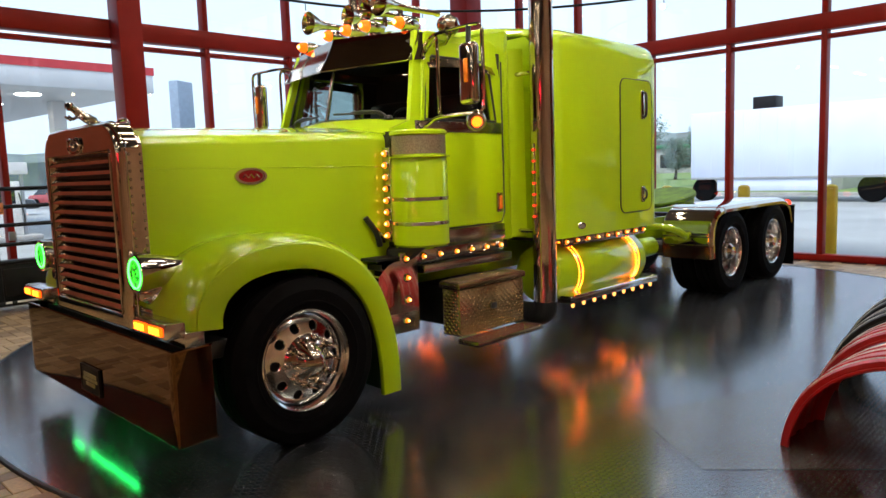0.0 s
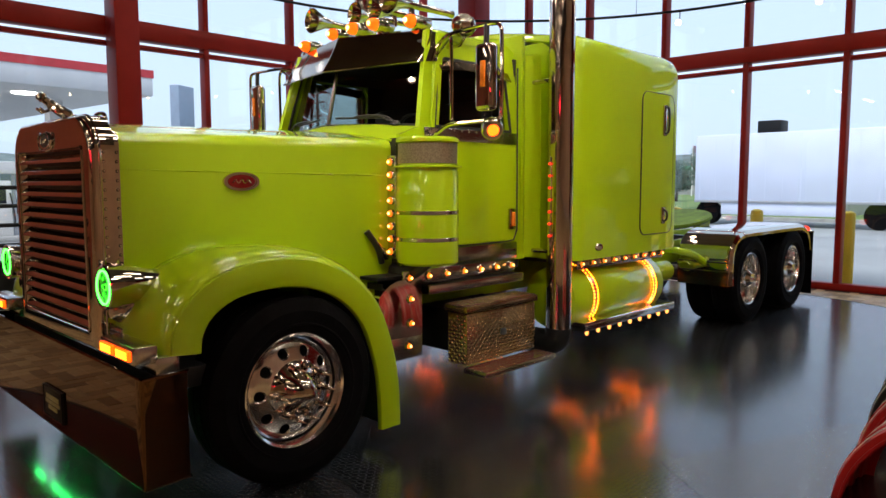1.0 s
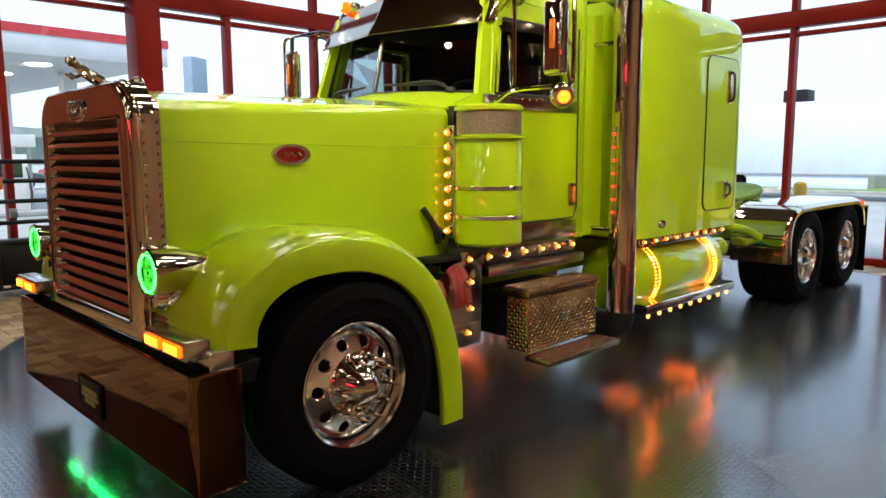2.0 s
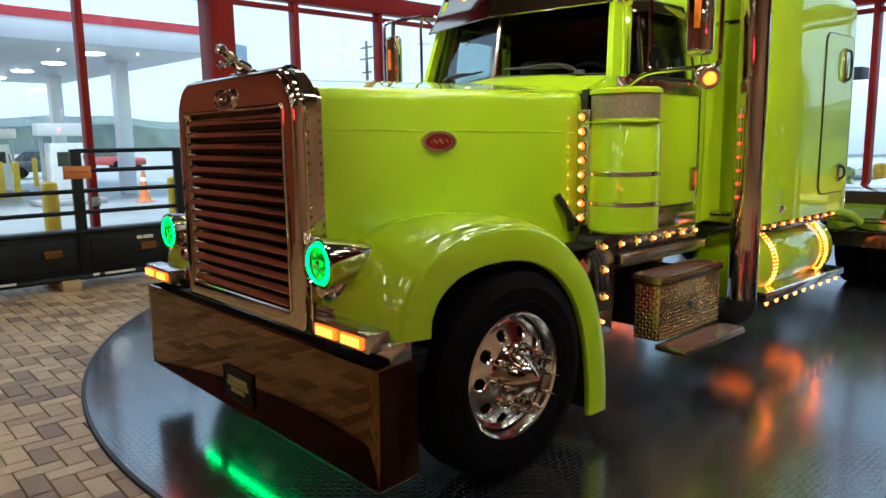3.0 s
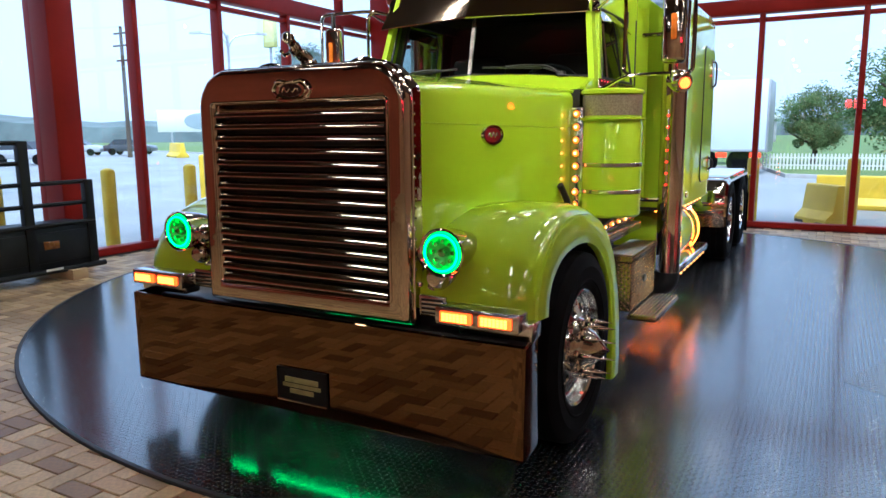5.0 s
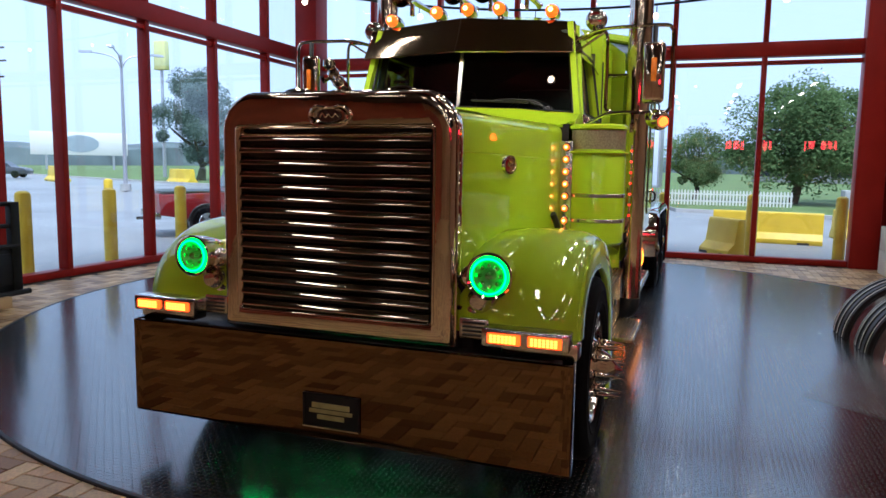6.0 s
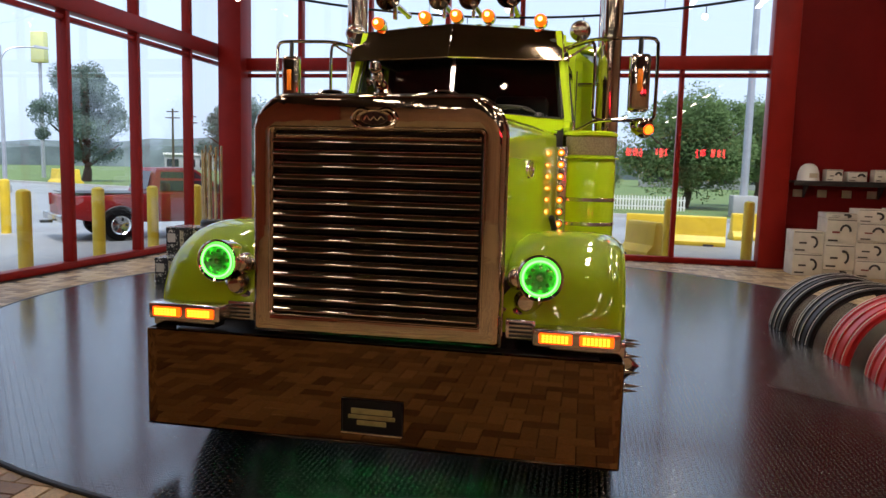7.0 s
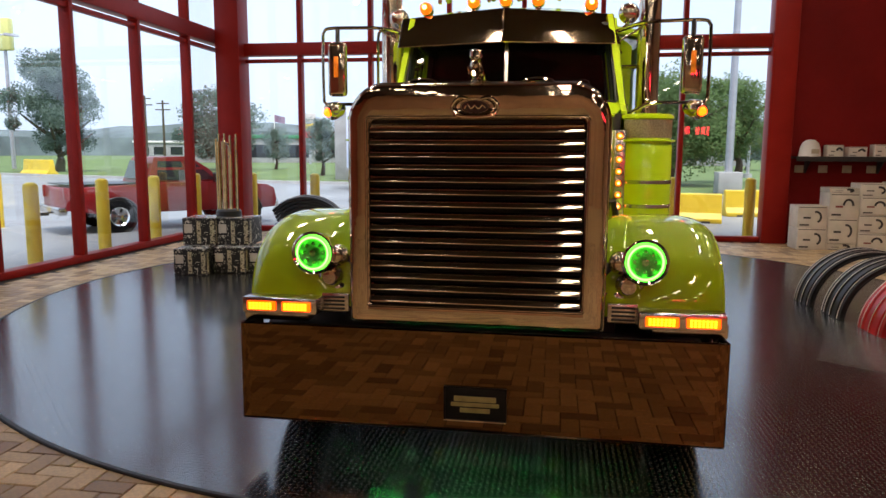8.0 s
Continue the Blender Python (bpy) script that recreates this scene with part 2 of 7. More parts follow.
def box(x0, x1, y0, y1, z0, z1, bevel=0.0, seg=2, bm=None):
    own = bmesh.new()
    bmesh.ops.create_cube(own, size=1.0)
    for v in own.verts:
        v.co = Vector((x0 + (v.co.x + 0.5) * (x1 - x0), y0 + (v.co.y + 0.5) * (y1 - y0), z0 + (v.co.z + 0.5) * (z1 - z0)))
    if bevel:
        bmesh.ops.bevel(own, geom=own.edges[:], offset=bevel, segments=seg, affect="EDGES", profile=0.5)
    if bm is None:
        return own
    return merge(bm, own)


def merge(bm, other, m=None):
    base = [bm.verts.new((m @ v.co) if m else v.co) for v in other.verts]
    other.verts.index_update()
    for f in other.faces:
        nf = bm.faces.new([base[v.index] for v in f.verts])
        nf.material_index = f.material_index
    other.free()
    return bm


def tube(points, r, seg=10, closed=False, bm=None, caps=True):
    """A round bar along a line of points."""
    bm = bm or bmesh.new()
    pts = [Vector(p) for p in points]
    rings, n = [], len(pts)
    side = None
    for i, p in enumerate(pts):
        a = pts[(i - 1) % n] if closed or i else p
        b = pts[(i + 1) % n] if closed or i < n - 1 else p
        d = (b - a).normalized()
        if side is None:
            side = d.orthogonal().normalized()
        side = (side - d * side.dot(d)).normalized()
        up = d.cross(side)
        rr = r[i] if isinstance(r, (list, tuple)) else r
        rings.append([bm.verts.new(p + rr * (math.cos(k * math.tau / seg) * side + math.sin(k * math.tau / seg) * up)) for k in range(seg)])
    for i in range(n if closed else n - 1):
        p, q = rings[i], rings[(i + 1) % n]
        for k in range(seg):
            bm.faces.new((p[k], p[(k + 1) % seg], q[(k + 1) % seg], q[k]))
    if caps and not closed:
        bm.faces.new(rings[0][::-1])
        bm.faces.new(rings[-1])
    return bm


def lathe(profile, seg=32, axis="Z", bm=None, closed=False):
    """A turned form: profile is (radius, height) pairs along the axis."""
    bm = bm or bmesh.new()
    turn = {"Z": Matrix.Identity(3), "X": Matrix.Rotation(radians(90), 3, "Y"), "Y": Matrix.Rotation(radians(-90), 3, "X")}[axis]
    rings = []
    for r, h in profile:
        if r < 1e-6:
            rings.append([bm.verts.new(turn @ Vector((0, 0, h)))])
        else:
            rings.append([bm.verts.new(turn @ Vector((r * math.cos(k * math.tau / seg), r * math.sin(k * math.tau / seg), h))) for k in range(seg)])
    pairs = list(zip(rings, rings[1:])) + ([(rings[-1], rings[0])] if closed else [])
    for p, q in pairs:
        for k in range(seg):
            k2 = (k + 1) % seg
            if len(p) == 1 and len(q) == 1:
                continue
            if len(p) == 1:
                bm.faces.new((p[0], q[k2], q[k]))
            elif len(q) == 1:
                bm.faces.new((p[k], p[k2], q[0]))
            else:
                bm.faces.new((p[k], p[k2], q[k2], q[k]))
    return bm


def loft(rings, closed=True, caps=False, bm=None):
    bm = bm or bmesh.new()
    vs = [[bm.verts.new(Vector(p)) for p in ring] for ring in rings]
    n = len(vs[0])
    for p, q in zip(vs, vs[1:]):
        for k in range(n if closed else n - 1):
            bm.faces.new((p[k], p[(k + 1) % n], q[(k + 1) % n], q[k]))
    if caps:
        bm.faces.new(vs[0][::-1])
        bm.faces.new(vs[-1])
    return bm


def solid(bm, thickness):
    bmesh.ops.recalc_face_normals(bm, faces=bm.faces)
    bmesh.ops.solidify(bm, geom=bm.faces[:], thickness=thickness)
    return bm


def prism(outline, axis, a, b, bevel=0.0):
    """An outline of (p, q) pairs drawn out along an axis from a to b."""
    bm = bmesh.new()
    put = {"X": lambda p, q, h: (h, p, q), "Y": lambda p, q, h: (p, h, q), "Z": lambda p, q, h: (p, q, h)}[axis]
    lo = [bm.verts.new(put(p, q, a)) for p, q in outline]
    hi = [bm.verts.new(put(p, q, b)) for p, q in outline]
    n = len(outline)
    bm.faces.new(lo[::-1])
    bm.faces.new(hi)
    for k in range(n):
        bm.faces.new((lo[k], lo[(k + 1) % n], hi[(k + 1) % n], hi[k]))
    if bevel:
        bmesh.ops.recalc_face_normals(bm, faces=bm.faces)
        bmesh.ops.bevel(bm, geom=bm.edges[:], offset=bevel, segments=2, affect="EDGES", profile=0.5)
    return bm


def rounded(w, h, r, seg=5):
    """A rounded rectangle, centred, as (p, q) pairs."""
    out = []
    for cx, cy, a0 in ((w - r, h - r, 0), (-w + r, h - r, 90), (-w + r, -h + r, 180), (w - r, -h + r, 270)):
        out += [(cx + r * math.cos(radians(a0 + 90 * k / seg)), cy + r * math.sin(radians(a0 + 90 * k / seg))) for k in range(seg + 1)]
    return out


def smooth_line(points, steps=6):
    """A rounded line through the points."""
    pts = [Vector(p) for p in points]
    out = []
    for i in range(len(pts) - 1):
        p0, p1, p2, p3 = pts[max(i - 1, 0)], pts[i], pts[i + 1], pts[min(i + 2, len(pts) - 1)]
        for k in range(steps):
            t = k / steps
            out.append(0.5 * ((2 * p1) + (p2 - p0) * t + (2 * p0 - 5 * p1 + 4 * p2 - p3) * t * t + (3 * p1 - p0 - 3 * p2 + p3) * t ** 3))
    out.append(pts[-1])
    return out


def tread_lugs(rows, columns, pitch, place, size=0.5):
    """Raised diamond lugs in a crossed pattern; place(p, q, h) puts a point of the plate in space."""
    vs, fs = [], []
    a, w, h = size * pitch, 0.20 * pitch, 0.16 * pitch
    for i in range(columns):
        for j in range(rows):
            cx, cy, d = (i + 0.5) * pitch, (j + 0.5) * pitch, 0.7071 * (1 if (i + j) % 2 else -1)
            b = len(vs)
            for m, n, k in ((-a, 0, 0), (0, -w, 0), (a, 0, 0), (0, w, 0), (-a * 0.5, 0, h), (a * 0.5, 0, h)):
                vs.append(place(cx + 0.7071 * m - d * n, cy + d * m + 0.7071 * n, k))
            fs += [(b, b + 1, b + 5, b + 4), (b + 1, b + 2, b + 5), (b + 2, b + 3, b + 4, b + 5), (b + 3, b, b + 4)]
    bm = bmesh.new()
    made = [bm.verts.new(v) for v in vs]
    for f in fs:
        bm.faces.new([made[k] for k in f])
    return bm


# ---- the hall ----
XL, YB, XR, YF, TOP = -10.5, 12.2, 7.5, -16.0, 6.6
LEFT_MULLIONS = [3.06, 4.7, 6.13, 7.72, 9.35, 10.95]
BACK_MULLIONS = [-8.75, -7.32, -5.78, -4.37, -2.93, -1.47]

ground_slab = tagged(link("floor", box(XL - 0.2, XR, YF, YB + 0.2, -0.12, -0.012), MORTAR, smooth=0), "dark joint bed under the brick paving of the hall", "floor", kind="structure")

TABLE_C, TABLE_R = (-4.25, 6.38), 5.06
table = lathe([(0.0, -0.01), (TABLE_R, -0.01), (TABLE_R + 0.004, 0.0), (TABLE_R + 0.0, 0.010), (TABLE_R - 0.01, 0.012), (0.0, 0.012)], 128)
turntable = link("turntable", table, TURNTABLE, smooth=0)
turntable.matrix_basis = pose(*TABLE_C, 0)
tagged(turntable, "large round dark tread-plate turntable set in brick paving", "turntable", kind="structure")
part("turntable_rim", lathe([(TABLE_R - 0.016, 0.006), (TABLE_R - 0.016, 0.0145), (TABLE_R + 0.006, 0.0145), (TABLE_R + 0.012, 0.008), (TABLE_R + 0.012, -0.011)], 160), RIM_BLACK, turntable, "dark rim ring", smooth=40)
BEAM_L, BEAM_B = (3.70, 3.97), (3.48, 3.72)


def window_wall(name, label, along, fixed, ends, mullions, beam, inward):
    """A glazed wall: sill, mullions, a heavy beam, a thin bar under it, top rail and panes. along: the axis it runs on."""
    wall = tagged(new(name), label, "window", kind="structure")

    def slab(a0, a1, d0, d1, z0, z1, bevel=0.006):
        d0, d1 = sorted((fixed + inward * d0, fixed + inward * d1))
        return box(a0, a1, d0, d1, z0, z1, bevel) if along == "X" else box(d0, d1, a0, a1, z0, z1, bevel)

    part("window_sill", slab(*ends, -0.10, 0.09, 0.0, 0.10), FRAME_RED, wall)
    part("transom_beam", slab(*ends, -0.11, 0.11, *beam), FRAME_RED, wall)
    part("glazing_bar", slab(*ends, -0.05, 0.05, beam[0] - 0.13, beam[0] - 0.06), FRAME_RED, wall)
    part("top_rail", slab(*ends, -0.10, 0.10, TOP - 0.22, TOP), FRAME_RED, wall)
    for a in mullions:
        part("mullion", slab(a - 0.042, a + 0.042, -0.09, 0.085, 0.10, beam[0]), FRAME_RED, wall)
        part("mullion", slab(a - 0.042, a + 0.042, -0.09, 0.085, beam[1], TOP - 0.22), FRAME_RED, wall)
    stops = [ends[0], *mullions, ends[1]]
    for a, b in zip(stops, stops[1:]):
        for z0, z1 in ((0.10, beam[0] - 0.13), (beam[1], TOP - 0.22)):
            p = part("pane", slab(a + 0.03, b - 0.03, -0.004, 0.004, z0 - 0.01, z1 + 0.01, 0), SHOP_GLASS, wall, smooth=0)
            p.visible_shadow = False
    return wall


window_wall("window_1", "tall glazed wall in red-painted frames with a heavy beam", "Y", XL, (1.45, YB + 0.1), LEFT_MULLIONS, BEAM_L, 1)
window_wall("window_2", "tall glazed wall in red-painted frames with a heavy beam", "X", YB, (XL + 0.2, 0.0), BACK_MULLIONS, BEAM_B, -1)


def column(name, x, y, w, d, label):
    bm = box(x - w, x + w, y - d, y + d, 0.0, TOP, 0.012)
    return tagged(link(name, bm, FRAME_RED), label, "column", kind="structure")


column("column_corner", XL + 0.375, YB - 0.12, 0.245, 0.235, "thick red-painted corner column between two glazed walls")
column("column_left", XL + 0.33, 4.74, 0.17, 0.17, "thick red-painted steel column inside the glazed wall")
column("column_back", 0.20, YB - 0.05, 0.21, 0.16, "dark red pilaster between the glazing and the shop wall")
tagged(link("wall_north", box(0.41, XR + 0.2, YB - 0.04, YB + 0.16, 0, TOP), WALL_RED, smooth=0), "plain dark red painted shop wall", "wall", kind="structure")
tagged(link("wall_east", box(XR, XR + 0.2, YF, YB - 0.04, 0, TOP), WALL_TAN, smooth=0), "plain tan painted shop wall", "wall", kind="structure")
tagged(link("wall_west", box(XL - 0.15, XL + 0.12, -2.8, 1.45, 0, TOP), WALL_BRICK_RED, smooth=0), "plain brick-red painted shop wall", "wall", kind="structure")
tagged(link("wall_west_rear", box(XL - 0.15, XL + 0.12, YF, -2.8, 0, TOP), WALL_BRICK_RED, smooth=0), "plain brick-red painted shop wall", "wall", kind="structure")
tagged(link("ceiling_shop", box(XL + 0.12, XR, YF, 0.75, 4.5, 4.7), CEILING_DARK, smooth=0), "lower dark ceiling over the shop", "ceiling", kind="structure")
tagged(link("wall_fascia", box(XL + 0.12, XR, 0.75, 0.9, 4.42, TOP), WALL_RED, smooth=0), "dark red band above the shop ceiling", "wall", kind="structure")
tagged(link("wall_south", box(XL + 0.1, XR, YF - 0.2, YF, 0, TOP), WALL_TAN, smooth=0), "plain tan painted shop wall", "wall", kind="structure")
tagged(link("ceiling", box(XL - 0.2, XR + 0.2, YF - 0.2, YB + 0.2, TOP, TOP + 0.2), CEILING, smooth=0), "dim grey ceiling of the hall", "ceiling", kind="structure")

# ---- the truck: u across, v from the bumper backwards, z up ----
truck = thing("semi_truck", -4.065, 1.91, 0.012, "lime-green long-nosed semi truck with chrome bumper, stacks and glowing amber lamps", "truck")
SIDES = ((1, "driver"), (-1, "other"))


def mirrored(bm, s):
    if s < 0:
        for v in bm.verts:
            v.co.x = -v.co.x
        bmesh.ops.reverse_faces(bm, faces=bm.faces)
    return bm


# bumper: a tall bright plate, wrapped back at both ends
BV = -0.055
line = [(-1.188, 0.172), (-1.194, 0.14), (-1.212, BV + 0.016), (-1.2105, BV + 0.008), (-1.206, BV + 0.002), (-1.198, BV), (-1.15, BV)]
line = line + [(-x, y) for x, y in line[::-1]]
rings = []
for z, out in ((0.200, 0.014), (0.203, 0.003), (0.208, 0.0), (0.216, 0.0), (0.703, 0.0), (0.711, 0.0), (0.715, 0.003), (0.717, 0.014)):
    rings.append([(x * (1 - out * 0.6), y + out, z) for x, y in line])
bm = loft(rings, closed=False)
bumper = part("bumper", solid(bm, 0.012), DIMMED_CHROME, truck, "tall mirror-chrome bumper")
part("bumper_cap", box(-1.10, 1.10, 0.045, 0.42, 0.60, 0.70, 0.01), BLACK, truck)
plate = part("number_plate", box(-0.15, 0.15, -0.010, 0.004, 0.0, 0.165, 0.005), BLACK_STEEL, bumper, "small dark framed plate in the bumper")
plate.matrix_basis = pose(0.02, BV, 0.268)
frame_bm = merge(merge(merge(box(-0.156, 0.156, -0.014, 0.0, -0.006, 0.004), box(-0.156, 0.156, -0.014, 0.0, 0.163, 0.171)), box(-0.156, -0.149, -0.014, 0.0, 0.004, 0.163)), box(0.149, 0.156, -0.014, 0.0, 0.004, 0.163))
part("plate_frame", frame_bm, BLACK_STEEL, plate)
part("plate_lip", box(-0.156, 0.156, -0.017, -0.014, -0.004, 0.003), CHROME, plate)
GOLD_PRINT = plain("faded_gold_print", (0.36, 0.34, 0.14), 0.4, 0.3, 0.2, 20)
for w, h, z in ((0.105, 0.014, 0.112), (0.12, 0.010, 0.083), (0.075, 0.012, 0.054)):
    part("print_bar", box(-w, w, -0.0125, -0.0101, z - h, z + h, 0.003), GOLD_PRINT, plate)

# grille: bright shell, slats, emblem
outer, inner = rounded(0.632, 0.585, 0.165, 9), rounded(0.518, 0.452, 0.02, 9)
# only the upper corners of the shell are rounded
outer = [(math.copysign(0.632 - 0.018 * (1 - min(1, (abs(p) - 0.467) / 0.165)), p), -0.585 + 0.018 * (q + 0.585) / 0.165) if q < -0.42 else (p, q) for p, q in outer]


def crown(p, q, base):
    return base + q + (0.045 * (1 - (p / 0.64) ** 2) if q > 0.2 else 0)


rings = [[(p * k, v, crown(p * k, q * k, 1.315)) for p, q in outer] for k, v in ((1.0, 0.10), (1.0, 0.020), (0.998, 0.006), (0.991, -0.007), (0.980, -0.016), (0.965, -0.022), (0.945, -0.024))]
rings += [[(p * k, v, 1.292 + q * k) for p, q in inner] for k, v in ((1.045, -0.024), (1.024, -0.021), (1.010, -0.013), (1.002, -0.001), (0.998, 0.07))]
shell = part("grille_shell", loft(rings), SHELL_CHROME, truck, "polished radiator shell")
part("opening_bead", tube([(p * 1.035, -0.024, 1.292 + q * 1.035) for p, q in inner], 0.006, 8, True), CHROME, shell)
part("shell_bead", tube([(p * 1.002, 0.028, crown(p * 1.002, q * 1.002, 1.315)) for p, q in outer], 0.006, 8, True), CHROME, shell)
part("radiator", box(-0.53, 0.53, 0.055, 0.09, 0.83, 1.75), BLACK, truck)
slat = None
for k in range(15):
    z = 0.872 + k * 0.0600
    if slat is None:
        bm = prism([(-0.0225, -0.0265), (-0.0255, -0.0255), (-0.0260, -0.0225), (-0.0242, -0.0165), (-0.0205, -0.0090), (-0.0150, -0.0010), (-0.0070, 0.0072), (0.0035, 0.0150), (0.0140, 0.0205), (0.015, 0.0170), (0.002, 0.0085), (-0.009, -0.004), (-0.018, -0.021)], "X", -0.516, 0.516)
        slat = part("grille_slat", bm, CHROME_BAR, truck)
        slat.matrix_basis = pose(0, 0.0, z)
    else:
        twin(slat, truck, pose(0, 0.0, z))
bm = lathe([(0.0, -0.030), (0.066, -0.029), (0.070, -0.034), (0.086, -0.036), (0.096, -0.026), (0.098, 0.0), (0, 0)], 36, "Y")
for v in bm.verts:
    v.co.z = v.co.z * 0.46 + 1.805 - 0.25 * v.co.x ** 2 * (1 if v.co.z < 0 else -1)
emblem = part("emblem", bm, CHROME, truck, "oval chrome emblem with raised script")
part("emblem_field", prism([(0.064 * math.cos(a), 1.805 + 0.030 * math.sin(a)) for a in np.linspace(0, math.tau, 25)[:-1]], "Y", -0.0325, -0.0295), plain("emblem_brown", (0.05, 0.02, 0.015), 0.3, 0.3), emblem)
part("emblem_script", tube(smooth_line([(-0.05, -0.034, 1.797), (-0.035, -0.036, 1.818), (-0.018, -0.036, 1.797), (0.0, -0.036, 1.812), (0.018, -0.036, 1.797), (0.036, -0.036, 1.814), (0.052, -0.034, 1.80)], 4), 0.0045, 6), CHROME, emblem)
for s in (1, -1):
    part("emblem_wing", tube(smooth_line([(s * 0.03, -0.037, 1.842), (s * 0.07, -0.036, 1.848), (s * 0.098, -0.032, 1.828), (s * 0.11, -0.028, 1.80), (s * 0.085, -0.03, 1.775)], 4), 0.009, 8), CHROME, emblem)
part("emblem_crown", tube(smooth_line([(-0.10, -0.022, 1.788), (-0.085, -0.026, 1.765), (0.0, -0.03, 1.757), (0.085, -0.026, 1.765), (0.10, -0.022, 1.788)], 5), 0.008, 8), CHROME, emblem)
# hood ornament and two grab handles on the nose
bm = tube(smooth_line([(0, 0.15, 1.93), (0.004, 0.10, 1.955), (-0.004, 0.045, 1.985), (0.0, 0.0, 2.02), (0.003, -0.03, 2.04)], 4), [0.018] * 4 + [0.032] * 4 + [0.028] * 4 + [0.022] * 4 + [0.03], 10)
merge(bm, lathe([(0.0, 0.03), (0.026, 0.016), (0.028, -0.01), (0.0, -0.028)], 12), Matrix.Translation((0.0, -0.035, 2.045)))
for leg in (-0.022, 0.022):
    merge(bm, tube([(leg, 0.02, 1.99), (leg * 1.3, -0.03, 1.965), (leg * 1.2, -0.055, 1.985)], 0.009, 6))
    merge(bm, tube([(leg, 0.12, 1.955), (leg * 1.4, 0.14, 1.925)], 0.012, 6))
merge(bm, box(-0.03, 0.03, 0.04, 0.16, 1.905, 1.935, 0.006))
part("hood_ornament", bm, CHROME, truck, "small chrome figure on the radiator")
for s, _ in SIDES:
    bm = tube(smooth_line([(s * 0.29 - 0.075, 0.16, 1.88), (s * 0.29 - 0.07, 0.16, 1.935), (s * 0.29, 0.16, 1.95), (s * 0.29 + 0.07, 0.16, 1.935), (s * 0.29 + 0.075, 0.16, 1.88)], 5), 0.011, 8)
    part("grab_handle", bm, CHROME, truck)


# green strip lamp under the nose, behind the bumper
lamp_bar = part("under_lamp", box(-0.58, 0.58, BV + 0.016, BV + 0.046, 0.222, 0.245, 0.004), BLACK, truck, "green strip lamp under the nose")
for u0, u1 in ((-0.54, -0.36), (-0.24, 0.54)):
    part("lamp_tube", box(u0, u1, BV + 0.020, BV + 0.042, 0.212, 0.2225, 0.004), GREEN_STRIP, lamp_bar)
for u in (-0.45, 0.45):
    part("lamp_hanger", box(u - 0.015, u + 0.015, BV + 0.03, BV + 0.04, 0.244, 0.61), BLACK, lamp_bar)


# hood: lofted from the radiator to the cowl
def hood_ring(v):
    t = (v - 0.10) / 1.70
    w, zt, crown_h, zb, r = 0.615 + 0.165 * t, 1.838 + 0.03 * t, 0.075, 0.90, 0.065
    pts = [(w + 0.0, zb), (w, 1.10), (w, 1.40), (w, zt - r)]
    pts += [(w - r * (1 - math.cos(radians(a))), zt - r + r * math.sin(radians(a))) for a in (22, 45, 68, 90)]
    pts += [(w * f, zt + crown_h * (1 - (w * f / (w - r)) ** 2) if w * f < w - r else zt) for f in (0.66, 0.4, 0.2, 0.0)]
    half = [(u, v, z) for u, z in pts]
    return half + [(-u, y, z) for u, y, z in half[-2::-1]]


bm = loft([hood_ring(0.095 + 1.70 * k / 8) for k in range(9)], closed=False)
hood = part("hood", solid(bm, 0.012), LIME, truck, "long lime-green hood")
part("hood_edge_band", loft([[(p[0] * 1.006, p[1], p[2] + 0.004) for p in hood_ring(0.086)], [(p[0] * 1.006, p[1], p[2] + 0.004) for p in hood_ring(0.125)]], closed=False), CHROME, truck)
for s, _ in SIDES:
    # side molding, rivets, oval badge, latch
    part("hood_molding", tube([(s * 0.6165, 0.12, 1.648), (s * 0.7745, 1.74, 1.628)], 0.0035, 6), LIME, hood)
    rivet = None
    for k in range(17):
        for u, v in ((0.6235, 0.112), (0.6325, 0.045)):
            at = pose(s * u, v, 0.98 + k * 0.047)
            if rivet is None:
                rivet = part("rivet", mirrored(lathe([(0.0, 0.007), (0.006, 0.005), (0.0085, 0.0)], 8, "X"), s), CHROME, hood)
                rivet.matrix_basis = at
            else:
                twin(rivet, hood, at)
    bm = lathe([(0.0, 0.012), (0.07, 0.01), (0.072, 0.016), (0.084, 0.016), (0.088, 0.0)], 32, "X")
    for v in bm.verts:
        v.co.y *= 1.25
        v.co.z *= 0.62
    badge = part("side_badge", mirrored(bm, s), CHROME, truck, "oval chrome badge with a dark red field")
    badge.matrix_basis = pose(s * 0.677, 0.765, 1.587, 0, 0, -5.5 * s)
    bm = lathe([(0.0, 0.0135), (0.066, 0.0125), (0.068, 0.008)], 28, "X")
    for v in bm.verts:
        v.co.y *= 1.22
        v.co.z *= 0.58
    part("badge_field", mirrored(bm, s), plain("badge_red", (0.22, 0.012, 0.012), 0.2, 0.2) if s > 0 else bpy.data.materials["badge_red"], badge)
    part("badge_script", tube(smooth_line([(s * 0.0135, -0.055 + 0.0183 * k, (0.013 if k % 2 else -0.011) * (1 - 0.08 * abs(k - 3))) for k in range(7)], 4), 0.0032, 6), CHROME, badge)
    bm = tube(smooth_line([(s * 0.79, 1.70, 1.06), (s * 0.80, 1.66, 1.16), (s * 0.775, 1.59, 1.27)], 4), 0.021, 10)
    latch = part("hood_latch", bm, BLACK, truck, "black rubber hood latch")
    part("latch_hook", tube(smooth_line([(s * 0.805, 1.655, 1.19), (s * 0.815, 1.69, 1.145), (s * 0.80, 1.735, 1.09)], 4), [0.010] * 4 + [0.019] * 5, 10), CHROME, latch, "chrome hook")


